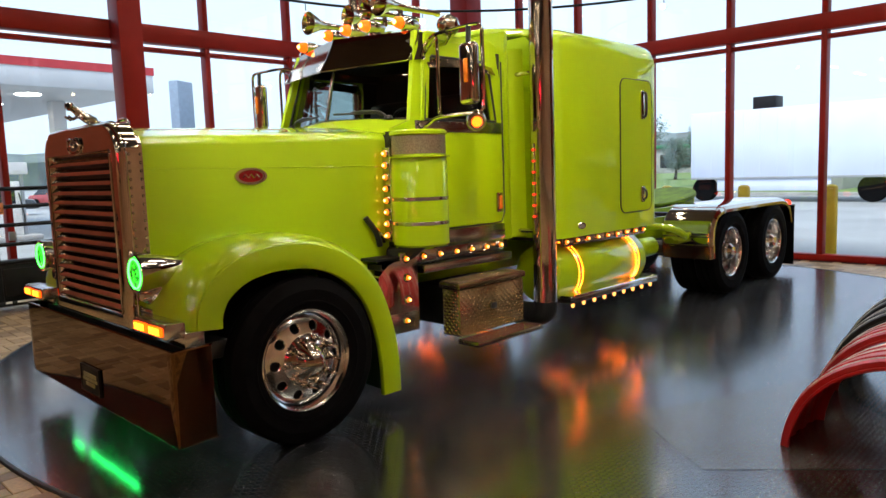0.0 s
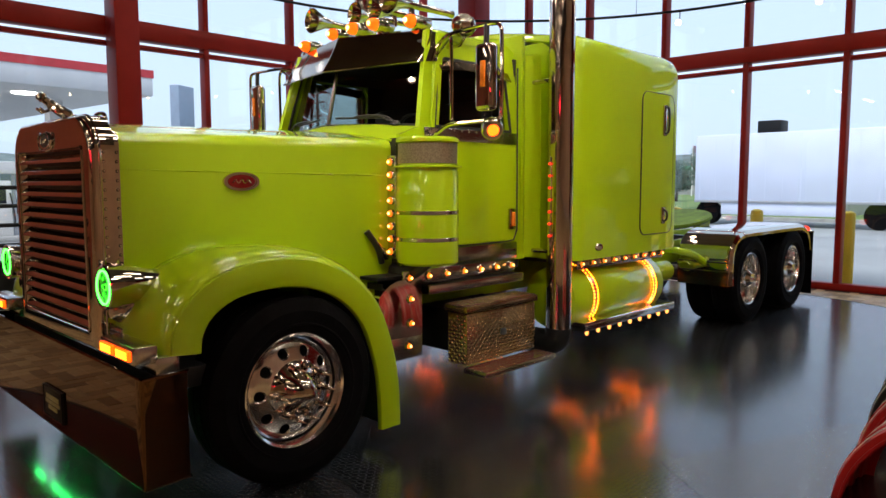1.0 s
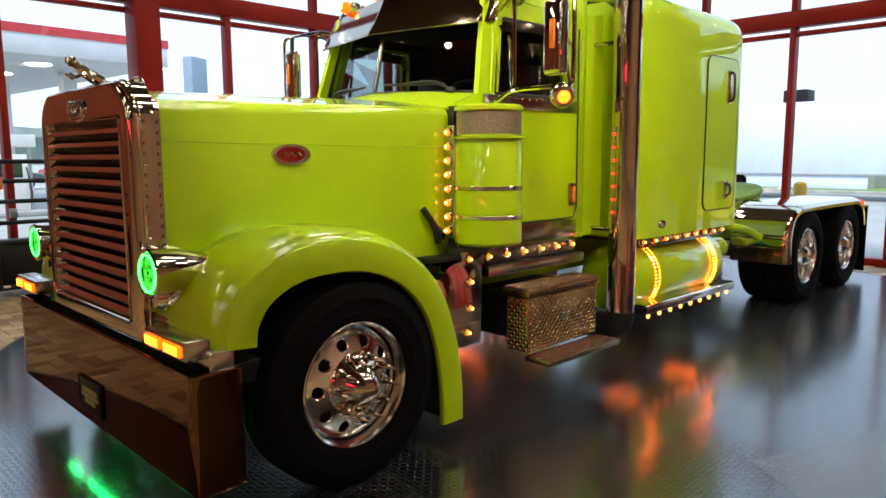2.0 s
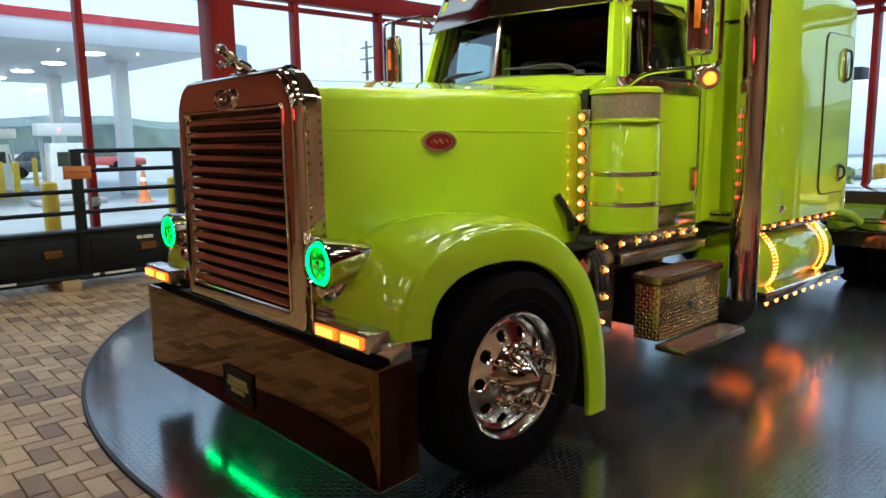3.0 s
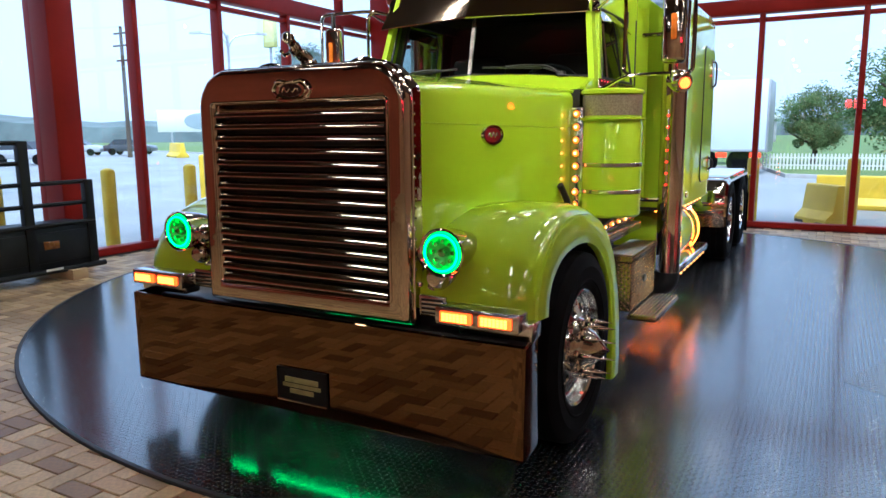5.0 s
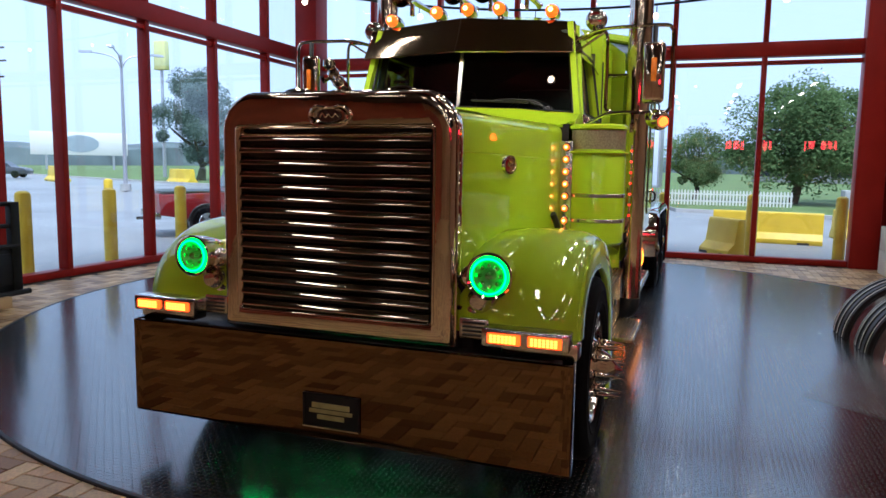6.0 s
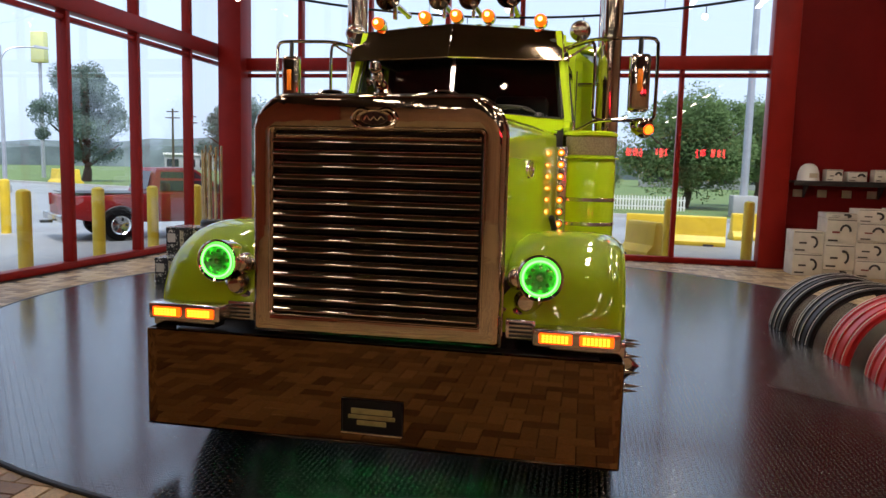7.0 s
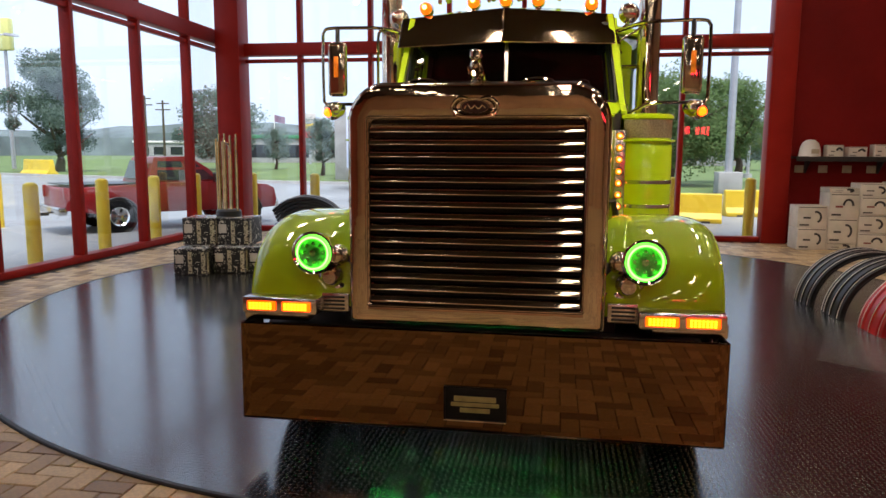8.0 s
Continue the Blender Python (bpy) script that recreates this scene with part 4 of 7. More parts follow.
# air cleaners, lamp strips
for s, _ in SIDES:
    can = part("air_cleaner", lathe([(0.0, 0.0), (0.185, 0.0), (0.20, 0.015), (0.20, 0.59), (0.195, 0.60), (0.195, 0.615), (0.22, 0.62), (0.22, 0.632), (0.19, 0.64), (0.19, 0.775), (0.205, 0.78), (0.205, 0.80), (0.19, 0.812), (0.0, 0.815)], 40), LIME, truck, "lime-green air cleaner can with bright bands")
    can.matrix_basis = pose(s * 1.0, 1.915, 1.055)
    part("intake_screen", lathe([(0.1925, 0.645), (0.1925, 0.772)], 40), MESH_METAL, can, "perforated metal intake screen")
    for z in (0.165, 0.335):
        part("band", lathe([(0.2005, z - 0.013), (0.204, z - 0.01), (0.204, z + 0.01), (0.2005, z + 0.013)], 40), STAINLESS, can)
    part("cleaner_pipe", mirrored(tube(smooth_line([(1.0, 1.9, 1.08), (0.9, 1.85, 1.0), (0.75, 1.82, 1.0)], 4), 0.06, 10), s), BLACK, truck)
    strip = part("lamp_strip", mirrored(box(0.777, 0.863, 1.762, 1.778, 1.085, 1.755, 0.006), s), STAINLESS, truck, "bright vertical strip with eight lit amber lamps")
    for k in range(8):
        lamp = part("strip_lamp", lathe([(0.0, -0.028), (0.014, -0.025), (0.021, -0.012), (0.022, 0.0)], 12, "Y"), AMBER_LENS, strip)
        part("lamp_core", lathe([(0.0, -0.032), (0.008, -0.029), (0.011, -0.02)], 10, "Y"), AMBER_CORE, strip).matrix_basis = pose(s * 0.82, 1.762, 1.132 + k * 0.083)
        lamp.matrix_basis = pose(s * 0.82, 1.762, 1.132 + k * 0.083)
        bez = part("lamp_bezel", lathe([(0.022, -0.012), (0.029, -0.008), (0.03, 0.0)], 12, "Y"), CHROME, strip)
        bez.matrix_basis = lamp.matrix_basis.copy()


def lamp_rail(name, s, u, v0, v1, z, n, z_drop=0.0, label="bright rail with lit amber marker lamps"):
    rail = part(name, mirrored(box(u - 0.012, u + 0.006, v0 - 0.05, v1 + 0.05, z - 0.045, z + 0.045, 0.005), s), STAINLESS, truck, label)
    for k in range(n):
        v = v0 + (v1 - v0) * k / (n - 1)
        lamp = part("marker_lamp", lathe([(0.0, 0.030), (0.010, 0.027), (0.016, 0.014), (0.0175, 0.0)], 12, "X"), AMBER_LENS, rail)
        core = part("lamp_core", lathe([(0.0, 0.034), (0.007, 0.031), (0.010, 0.02)], 10, "X"), AMBER_CORE, rail)
        core.matrix_basis = pose(s * (u + 0.006), v, z) @ (Matrix.Scale(-1, 4, (1, 0, 0)) if s < 0 else Matrix.Identity(4))
        lamp.matrix_basis = pose(s * (u + 0.006), v, z) @ (Matrix.Scale(-1, 4, (1, 0, 0)) if s < 0 else Matrix.Identity(4))
        bez = part("lamp_bezel", lathe([(0.0175, 0.012), (0.024, 0.016), (0.031, 0.01), (0.033, 0.0)], 14, "X"), CHROME, rail)
        bez.matrix_basis = lamp.matrix_basis.copy()
    return rail


for s, _ in SIDES:
    lamp_rail("cab_lamp_rail", s, 0.935, 1.80, 2.84, 0.965, 7)
    lamp_rail("sleeper_lamp_rail", s, 1.085, 3.55, 4.88, 0.925, 9)

# exhaust stacks
for s, _ in SIDES:
    st = part("exhaust_pipe", lathe([(0.0, 0.42), (0.092, 0.42), (0.097, 0.46), (0.097, 4.3), (0.088, 4.3), (0.088, 3.9), (0.0, 3.9)], 36), PIPE_CHROME, truck, "tall upright chrome exhaust pipe")
    st.matrix_basis = pose(s * 1.15, 3.17, 0)
    part("exhaust_elbow", tube(smooth_line([(0, 0, 0.47), (-s * 0.01, 0.0, 0.40), (-s * 0.08, 0.0, 0.35), (-s * 0.3, 0.0, 0.34)], 4), 0.10, 14), BLACK_STEEL, st)
    for z in (1.05, 2.35):
        part("pipe_clamp", tube([(-s * 0.09, 0, z), (-s * 0.32, 0.0, z)], 0.018, 8), CHROME, st)
    # lamp reflections on the pipe are put in as glowing red dots
    bar = part("pipe_lamp_bar", box(-s * 0.02 - 0.008, -s * 0.02 + 0.008, -0.104, -0.094, 1.13, 1.77, 0.003), STAINLESS, st)
    for k in range(7):
        part("red_marker", lathe([(0.0, -0.017), (0.009, -0.013), (0.011, 0.0)], 10, "Y"), RED_LAMP, bar).matrix_basis = pose(-s * 0.02, -0.104, 1.18 + k * 0.09)

# sleeper
SW = 1.19


def sleeper_ring(v, k):
    w, zt = SW * (1 - 0.05 * k), 2.72 - 0.12 * k
    r = 0.13
    half = [(w, 0.97), (w, 1.2), (w, 1.9), (w, zt - r - 0.02)] + [(w - r * (1 - math.cos(radians(a))), zt - r + r * math.sin(radians(a))) for a in (15, 35, 55, 75, 90)] + [(0.6, zt + 0.085), (0.3, zt + 0.13), (0.0, zt + 0.145)]
    return [(u, v, z) for u, z in half] + [(-u, v, z) for u, z in half[-2::-1]]


rings = [sleeper_ring(3.33, 0.55), sleeper_ring(3.37, 0.2), sleeper_ring(3.45, 0.0), sleeper_ring(4.0, 0.0), sleeper_ring(4.78, 0.0), sleeper_ring(4.92, 0.12), sleeper_ring(4.99, 0.4), sleeper_ring(5.02, 1.0)]
sleeper = part("sleeper", solid(loft(rings, closed=False), 0.02), LIME, truck, "tall lime-green sleeper box")
part("sleeper_front", prism([(-1.02, 0.97), (1.02, 0.97), (1.02, 2.55), (0.85, 2.68), (-0.85, 2.68), (-1.02, 2.55)], "Y", 3.335, 3.36), LIME, truck)
part("sleeper_back", prism([(-1.04, 0.97), (1.04, 0.97), (1.04, 2.45), (0.9, 2.58), (-0.9, 2.58), (-1.04, 2.45)], "Y", 5.0, 5.02), LIME, truck)
part("sleeper_floor", box(-1.08, 1.08, 3.35, 5.0, 0.94, 0.99), BLACK, truck)
part("cab_bellows", prism([(-0.70, 1.0), (0.70, 1.0), (0.70, 2.45), (0.55, 2.62), (-0.55, 2.62), (-0.70, 2.45)], "Y", 3.10, 3.34), LIME, truck, "lime-green filler between cab and sleeper")
for s, _ in SIDES:
    part("side_fairing", mirrored(solid(loft([[(0.86, 3.10, 1.0), (0.86, 3.10, 2.55)], [(0.93, 3.22, 1.0), (0.92, 3.22, 2.56)]], closed=False), 0.012), s), LIME, truck)
    pts = [Vector((SW + 0.004, 4.585 + p, 1.745 + q)) for p, q in rounded(0.285, 0.62, 0.08, 5)]
    hatch = part("sleeper_door", mirrored(prism([(4.585 + p, 1.745 + q) for p, q in rounded(0.283, 0.618, 0.08, 5)], "X", SW - 0.01, SW + 0.008), s), LIME, truck, "lime-green sleeper access door")
    part("door_seam", mirrored(tube(pts, 0.006, 6, True), s), BLACK, hatch)
    for z, h in ((2.135, 0.135), (1.285, 0.075)):
        gp = part("grab_pocket", mirrored(box(SW + 0.006, SW + 0.02, 4.66, 4.73, z - h, z + h, 0.012, 3), s), CHROME, hatch)
        part("grab_bar", mirrored(tube(smooth_line([(SW + 0.018, 4.695, z - h + 0.02), (SW + 0.05, 4.695, z - h + 0.045), (SW + 0.05, 4.695, z + h - 0.045), (SW + 0.018, 4.695, z + h - 0.02)], 4), 0.010, 8), s), BLACK, gp)
    bm = lathe([(0.0, 0.012), (0.05, 0.008), (0.058, 0.0)], 20, "X")
    for v in bm.verts:
        v.co.z *= 0.55
    part("sleeper_badge", mirrored(bm, s), CHROME, truck, "small oval chrome badge").matrix_basis = pose(s * SW, 3.66, 1.06)

# tanks with bright straps, beaded lamps and a step
for s, _ in SIDES:
    tk = part("fuel_tank", lathe([(0.0, 0.0), (0.20, 0.005), (0.245, 0.03), (0.265, 0.08), (0.265, 1.44), (0.245, 1.49), (0.20, 1.515), (0.0, 1.52)], 40, "Y"), LIME, truck, "lime-green round fuel tank")
    tk.matrix_basis = pose(s * 0.88, 3.40, 0.635)
    for v in (0.30, 1.28):
        sp = part("tank_strap", lathe([(0.266, v - 0.035), (0.270, v - 0.03), (0.270, v + 0.03), (0.266, v + 0.035)], 40, "Y"), STAINLESS, tk)
        bm = bmesh.new()
        for e in (-0.026, 0.026):
            for k in range(40):
                a = radians(-155 + 6.0 * k)
                merge(bm, lathe([(0.0, 0.007), (0.004, 0.005), (0.006, 0.0)], 6, "X"), Matrix.Translation((0.27 * math.cos(a) * s, v + e, 0.27 * math.sin(a))) @ Matrix.Scale(s, 4, (1, 0, 0)))
        tagged(part("bead_lamps", bm, BEAD_AMBER, sp), "two rows of tiny lit amber beads", kind="stuff")
    step = part("tank_step", mirrored(prism([(1.00, 0.39), (1.19, 0.39), (1.20, 0.40), (1.20, 0.452), (1.185, 0.462), (1.00, 0.462)], "Y", 3.47, 4.98, 0.006), s), ALLOY, truck, "bright step rail below the tank")
    for k in range(9):
        lamp = part("step_lamp", lathe([(0.0, -0.036), (0.009, -0.032), (0.014, -0.018), (0.015, 0.0)], 10), AMBER_DIM, step)
        lamp.matrix_basis = pose(s * 1.165, 3.54 + k * 0.17, 0.385)

# battery and step box in bright tread plate, with curved panel behind the wheel
for s, _ in SIDES:
    bx = part("step_box", mirrored(box(0.92, 1.10, 2.15, 2.91, 0.37, 0.72, 0.008), s), CHROME_PLATE, truck, "bright tread-plate step box")
    bx.matrix_basis = pose(0, 0.03, -0.028)
    part("inner_box", mirrored(box(0.58, 0.91, 2.22, 2.93, 0.40, 0.70, 0.01), s), BLACK_STEEL, truck)
    part("box_lid", mirrored(box(0.90, 1.115, 2.135, 2.925, 0.725, 0.775, 0.01), s), CHROME_PLATE, bx)
    part("box_latch", mirrored(box(1.10, 1.112, 2.50, 2.56, 0.53, 0.575, 0.006), s), BLACK, bx)
    part("lower_step", mirrored(box(1.08, 1.285, 2.14, 2.92, 0.318, 0.354, 0.006), s), CHROME_PLATE, bx)
    for rows, cols, place in ((14, 31, lambda p, q, h: (1.1005 + h, 2.158 + p, 0.378 + q)), (14, 7, lambda p, q, h: (0.926 + p, 2.1495 - h, 0.378 + q))):
        tagged(part("tread_relief", mirrored(tread_lugs(rows, cols, 0.024, place), s), LUG_STEEL, bx, smooth=0), "raised tread lugs", kind="stuff")
    for u0, count, z in ((0.905, 8, 0.7755), (1.105, 7, 0.3545)):
        bm = bmesh.new()
        for k in range(count):
            u = u0 + 0.0255 * k
            merge(bm, prism([(u, z - 0.001), (u + 0.017, z - 0.001), (u + 0.013, z + 0.006), (u + 0.004, z + 0.006)], "Y", 2.15, 2.91))
        tagged(part("tread_ribs", mirrored(bm, s), LUG_STEEL, bx, smooth=0), "lengthwise tread ribs", kind="stuff")
    part("lid_ledge", mirrored(box(0.60, 0.98, 1.95, 2.95, 0.84, 0.90, 0.008), s), STAINLESS, truck)
    # bulged quarter panel
    rings = []
    for v in np.linspace(1.56, 1.90, 9):
        a = (v - 1.73) / 0.17
        rings.append([(0.70 if k in (0, 8) else 0.940 + 0.10 * (v - 1.73) + 0.007 * math.cos(a * 1.2) * math.cos((z - 0.78) / 0.21 * 1.3), v, z - (0.10 * max(0.0, -a) ** 2 if z > 0.8 else 0.0)) for k, z in enumerate((0.57, 0.58, 0.63, 0.69, 0.77, 0.85, 0.92, 0.955, 0.96))])
    part("quarter_panel", mirrored(solid(loft(rings, closed=False), 0.01), s), CHROME, truck, "bulged chrome panel behind the wheel")
    pl = part("panel_plate", mirrored(box(0.905, 0.93, 1.56, 1.93, 0.43, 0.60, 0.005), s), STAINLESS, truck, "flat chrome valance below the bulged panel")
    for z in (0.83, 0.67, 0.516):
        at = pose(s * (0.952 if z > 0.6 else 0.929), 1.80, z) @ (Matrix.Scale(-1, 4, (1, 0, 0)) if s < 0 else Matrix.Identity(4))
        part("marker_lamp", lathe([(0.0, 0.030), (0.010, 0.027), (0.015, 0.014), (0.0165, 0.0)], 12, "X"), AMBER_LENS, pl).matrix_basis = at
        part("lamp_core", lathe([(0.0, 0.034), (0.007, 0.031), (0.010, 0.02)], 10, "X"), AMBER_CORE, pl).matrix_basis = at
        part("lamp_bezel", lathe([(0.0165, 0.012), (0.023, 0.016), (0.029, 0.01), (0.031, 0.0)], 14, "X"), CHROME, pl).matrix_basis = at
    # black cover added to hide the lime reflection on the bulged panel
    part("cowl_tray", mirrored(box(0.64, 0.928, 1.545, 1.765, 0.964, 0.985, 0.004), s), BLACK_STEEL, truck)
    # black sheet added to block the bright view under the truck
    part("splash_panel", mirrored(box(0.30, 0.90, 1.60, 1.615, 0.36, 0.94, 0.003), s), BLACK_STEEL, truck)

# frame, axles, deck
for s, _ in SIDES:
    part("frame_rail", mirrored(box(0.38, 0.46, 0.15, 8.95, 0.66, 0.92, 0.008), s), LIME, truck)
for v in (0.5, 2.0, 3.6, 5.4, 6.3, 7.5, 8.9):
    part("cross_member", box(-0.38, 0.38, v - 0.06, v + 0.06, 0.68, 0.90), BLACK, truck)
part("engine_block", box(-0.34, 0.34, 0.3, 1.75, 0.45, 1.3, 0.04), BLACK, truck)
part("gearbox", box(-0.3, 0.3, 1.9, 3.6, 0.4, 0.8, 0.05), BLACK, truck)
part("front_axle", tube([(-0.95, 0.775, 0.50), (-0.5, 0.775, 0.42), (0.5, 0.775, 0.42), (0.95, 0.775, 0.50)], 0.06, 10), BLACK, truck)
for v in (6.84, 8.16):
    part("rear_axle", tube([(-1.0, v, 0.5), (1.0, v, 0.5)], 0.09, 10), BLACK, truck)
part("deck_plate", box(-0.5, 0.5, 5.1, 6.3, 0.93, 0.955, 0.005), CHROME_PLATE, truck)
fw = lathe([(0.0, 0.0), (0.44, 0.0), (0.46, 0.02), (0.45, 0.05), (0.0, 0.055)], 32)
fw_ob = part("fifth_wheel", fw, LIME_MATT, truck, "lime-green coupling plate")
fw_ob.matrix_basis = pose(0, 7.35, 1.09, 12, 0, 0)
for s, _ in SIDES:
    part("coupling_bracket", box(s * 0.36 - 0.05, s * 0.36 + 0.05, 7.2, 7.5, 0.92, 1.12, 0.02), LIME, truck)
    ff = smooth_line([(0, 6.235, 0.46), (0, 6.21, 0.66), (0, 6.235, 0.84), (0, 6.34, 0.985), (0, 6.55, 1.055), (0, 6.9, 1.065), (0, 8.1, 1.065), (0, 8.48, 1.05), (0, 8.72, 0.95), (0, 8.83, 0.72)], 4)
    rings = []
    for i, p in enumerate(ff):
        d = (ff[min(i + 1, len(ff) - 1)] - ff[max(i - 1, 0)]).normalized()
        o = Vector((0, -d.z, d.y))
        rings.append([p + Vector((u, 0, 0)) + o * h for u, h in ((0.60, -0.02), (0.62, 0.0), (1.14, 0.0), (1.19, -0.012), (1.215, -0.05), (1.21, -0.085))])
    rf = part("rear_fender", mirrored(solid(loft(rings, closed=False), 0.006), s), CHROME, truck, "long polished rear fender over both axles")
    for v, z in ((6.212, 0.62), (6.208, 0.72)):
        part("fender_rib", mirrored(tube([(0.62, v - 0.002, z), (1.19, v - 0.002, z)], 0.008, 6), s), CHROME, rf)
    part("fender_arm", mirrored(tube(smooth_line([(0.42, 5.75, 0.80), (0.62, 5.85, 0.86), (0.86, 6.0, 0.82), (0.92, 6.19, 0.72)], 4), 0.04, 10), s), LIME, truck)
    part("air_tank", mirrored(lathe([(0.0, 5.25), (0.07, 5.26), (0.11, 5.31), (0.115, 5.4), (0.115, 5.85), (0.11, 5.94), (0.07, 5.99), (0.0, 6.0)], 20, "Y"), s), LIME, truck, "lime-green air tank on the frame").matrix_basis = pose(s * 0.60, 0, 0.62)
    part("mud_flap", mirrored(box(0.62, 1.21, 8.86, 8.875, 0.10, 0.92, 0.004), s), RUBBER, truck)
    part("tail_lamp", mirrored(lathe([(0.0, 0.03), (0.05, 0.02), (0.055, 0.0)], 16, "Y"), s), RED_LAMP, truck).matrix_basis = pose(s * 1.1, 8.9, 0.95)
    part("flap_hanger", mirrored(tube([(0.45, 8.85, 0.88), (1.22, 8.85, 0.93)], 0.016, 8), s), CHROME, truck)


# wheels
def tyre_profile(R, w, rim):
    h = w / 2
    return [(rim, -h * 0.78), (rim + 0.03, -h * 0.95), (rim + 0.05, -h * 0.965), (rim + 0.054, -h * 1.0), (rim + 0.062, -h * 1.0), (rim + 0.066, -h * 0.975), (R - 0.09, -h), (R - 0.075, -h * 1.005), (R - 0.071, -h * 0.98), (R - 0.03, -h * 0.93), (R - 0.006, -h * 0.8), (R, -h * 0.6), (R, -h * 0.30), (R - 0.012, -h * 0.28), (R - 0.012, -h * 0.22), (R, -h * 0.2), (R, h * 0.2), (R - 0.012, h * 0.22), (R - 0.012, h * 0.28), (R, h * 0.30), (R, h * 0.6), (R - 0.006, h * 0.8), (R - 0.03, h * 0.93), (R - 0.071, h * 0.98), (R - 0.075, h * 1.005), (R - 0.09, h), (rim + 0.066, h * 0.975), (rim + 0.062, h * 1.0), (rim + 0.054, h * 1.0), (rim + 0.05, h * 0.965), (rim + 0.03, h * 0.95), (rim, h * 0.78)]


def disc_with_holes(n, hr, hc, b, depth):
    """A dished wheel disc with n round hand holes."""
    bm = bmesh.new()
    K, a = 24, hc * math.pi / n
    for h in range(n):
        rings = []
        for f in (0.0, 0.12, 0.45, 1.0):
            ring = []
            for k in range(K):
                th = k * math.tau / K
                c, si = math.cos(th), math.sin(th)
                m = max(abs(c), abs(si))
                x, y = hr * c * (1 - f) + a * c / m * f, hr * si * (1 - f) + b * si / m * f
                r, ang = hc + y, h * math.tau / n + x / hc
                ring.append(bm.verts.new((depth(r) - (0.006 if f == 0.0 else 0.0), r * math.cos(ang), r * math.sin(ang))))
            rings.append(ring)
        for p, q in zip(rings, rings[1:]):
            for k in range(K):
                bm.faces.new((p[k], p[(k + 1) % K], q[(k + 1) % K], q[k]))
    bmesh.ops.remove_doubles(bm, verts=bm.verts, dist=0.0005)
    return bm


def wheel(front):
    w = part("front_wheel" if front else "rear_wheel", lathe(tyre_profile(0.500 if front else 0.505, 0.28, 0.296 if front else 0.285), 64, "X"), RUBBER, truck, "black truck tyre on a polished alloy wheel")
    face = 0.115 if front else 0.02
    rim = part("rim", lathe([(r * (1.038 if front else 1.0), h) for r, h in [(0.262, -0.10), (0.262, 0.04), (0.270, 0.085), (0.279, 0.112), (0.290, 0.120), (0.297, 0.116), (0.299, 0.105), (0.29, 0.09)]], 64, "X"), ALLOY, w)
    part("wheel_disc", solid(disc_with_holes(10, 0.0265, 0.208, 0.058, lambda r: face - 0.05 + 0.05 * (max(0.0, 0.2661 - r) / 0.13) ** 0.7), 0.012), ALLOY, rim)
    part("brake_drum", lathe([(0.0, face - 0.08), (0.25, face - 0.085), (0.25, -0.12)], 32, "X"), BLACK, w)
    hub = part("hub_cap", lathe([(0.168, face - 0.02), (0.15, face + 0.012), (0.118, face + 0.03), (0.10, face + 0.045), (0.085, face + 0.075), (0.06, face + 0.095), (0.0, face + 0.155)] if front else [(0.168, face - 0.03), (0.14, face), (0.11, face + 0.02), (0.10, face + 0.08), (0.06, face + 0.12), (0.0, face + 0.13)], 32, "X"), CHROME, w, "chrome hub cover")
    spike = None
    for k in range(10):
        a = k * math.tau / 10
        m = Matrix.Translation((face - 0.01, 0.142 * math.cos(a), 0.142 * math.sin(a)))
        if spike is None:
            spike = part("spike_nut" if front else "wheel_nut", lathe([(0.021, 0.0), (0.021, 0.030), (0.024, 0.034), (0.024, 0.040), (0.016, 0.046), (0.0145, 0.070), (0.0, 0.165)] if front else [(0.02, 0.0), (0.02, 0.03), (0.012, 0.05), (0.0, 0.055)], 12, "X"), CHROME, hub)
            spike.matrix_basis = m
        else:
            twin(spike, hub, m)
    return w


fw1 = wheel(True)
fw1.matrix_basis = pose(1.075, 0.768, 0.492)
rw1 = wheel(False)
rw1.matrix_basis = pose(1.065, 6.84, 0.495)


def copy_part(ob, m):
    c = copy_thing(ob, m)
    return c


copy_part(fw1, pose(-1.075, 0.768, 0.492, 0, 0, 180))
copy_part(rw1, pose(1.065, 8.16, 0.495, 25, 0, 0))
copy_part(rw1, pose(-1.065, 6.84, 0.495, 0, 0, 180))
copy_part(rw1, pose(-1.065, 8.16, 0.495, 0, 0, 180))
for v in (6.84, 8.16):
    for s in (1, -1):
        t_in = part("inner_tyre", lathe(tyre_profile(0.505, 0.26, 0.285), 40, "X"), RUBBER, truck)
        t_in.matrix_basis = pose(s * 0.76, v, 0.495)
# ---- lamps of the hall and the shop ----
FLUOR = glowing("fluorescent_diffuser", (1.0, 0.86, 0.66), 13.0, (0.8, 0.8, 0.78))
FLUOR_HALL = glowing("hall_tube_diffuser", (1.0, 0.90, 0.74), 28.0, (0.8, 0.8, 0.78))
HEAD_GLOW = glowing("spot_bulb", (1.0, 0.80, 0.50), 14.0)
WHITE_METAL = plain("white_enamel", (0.72, 0.71, 0.68), 0.35, 0, 0.05, 5)


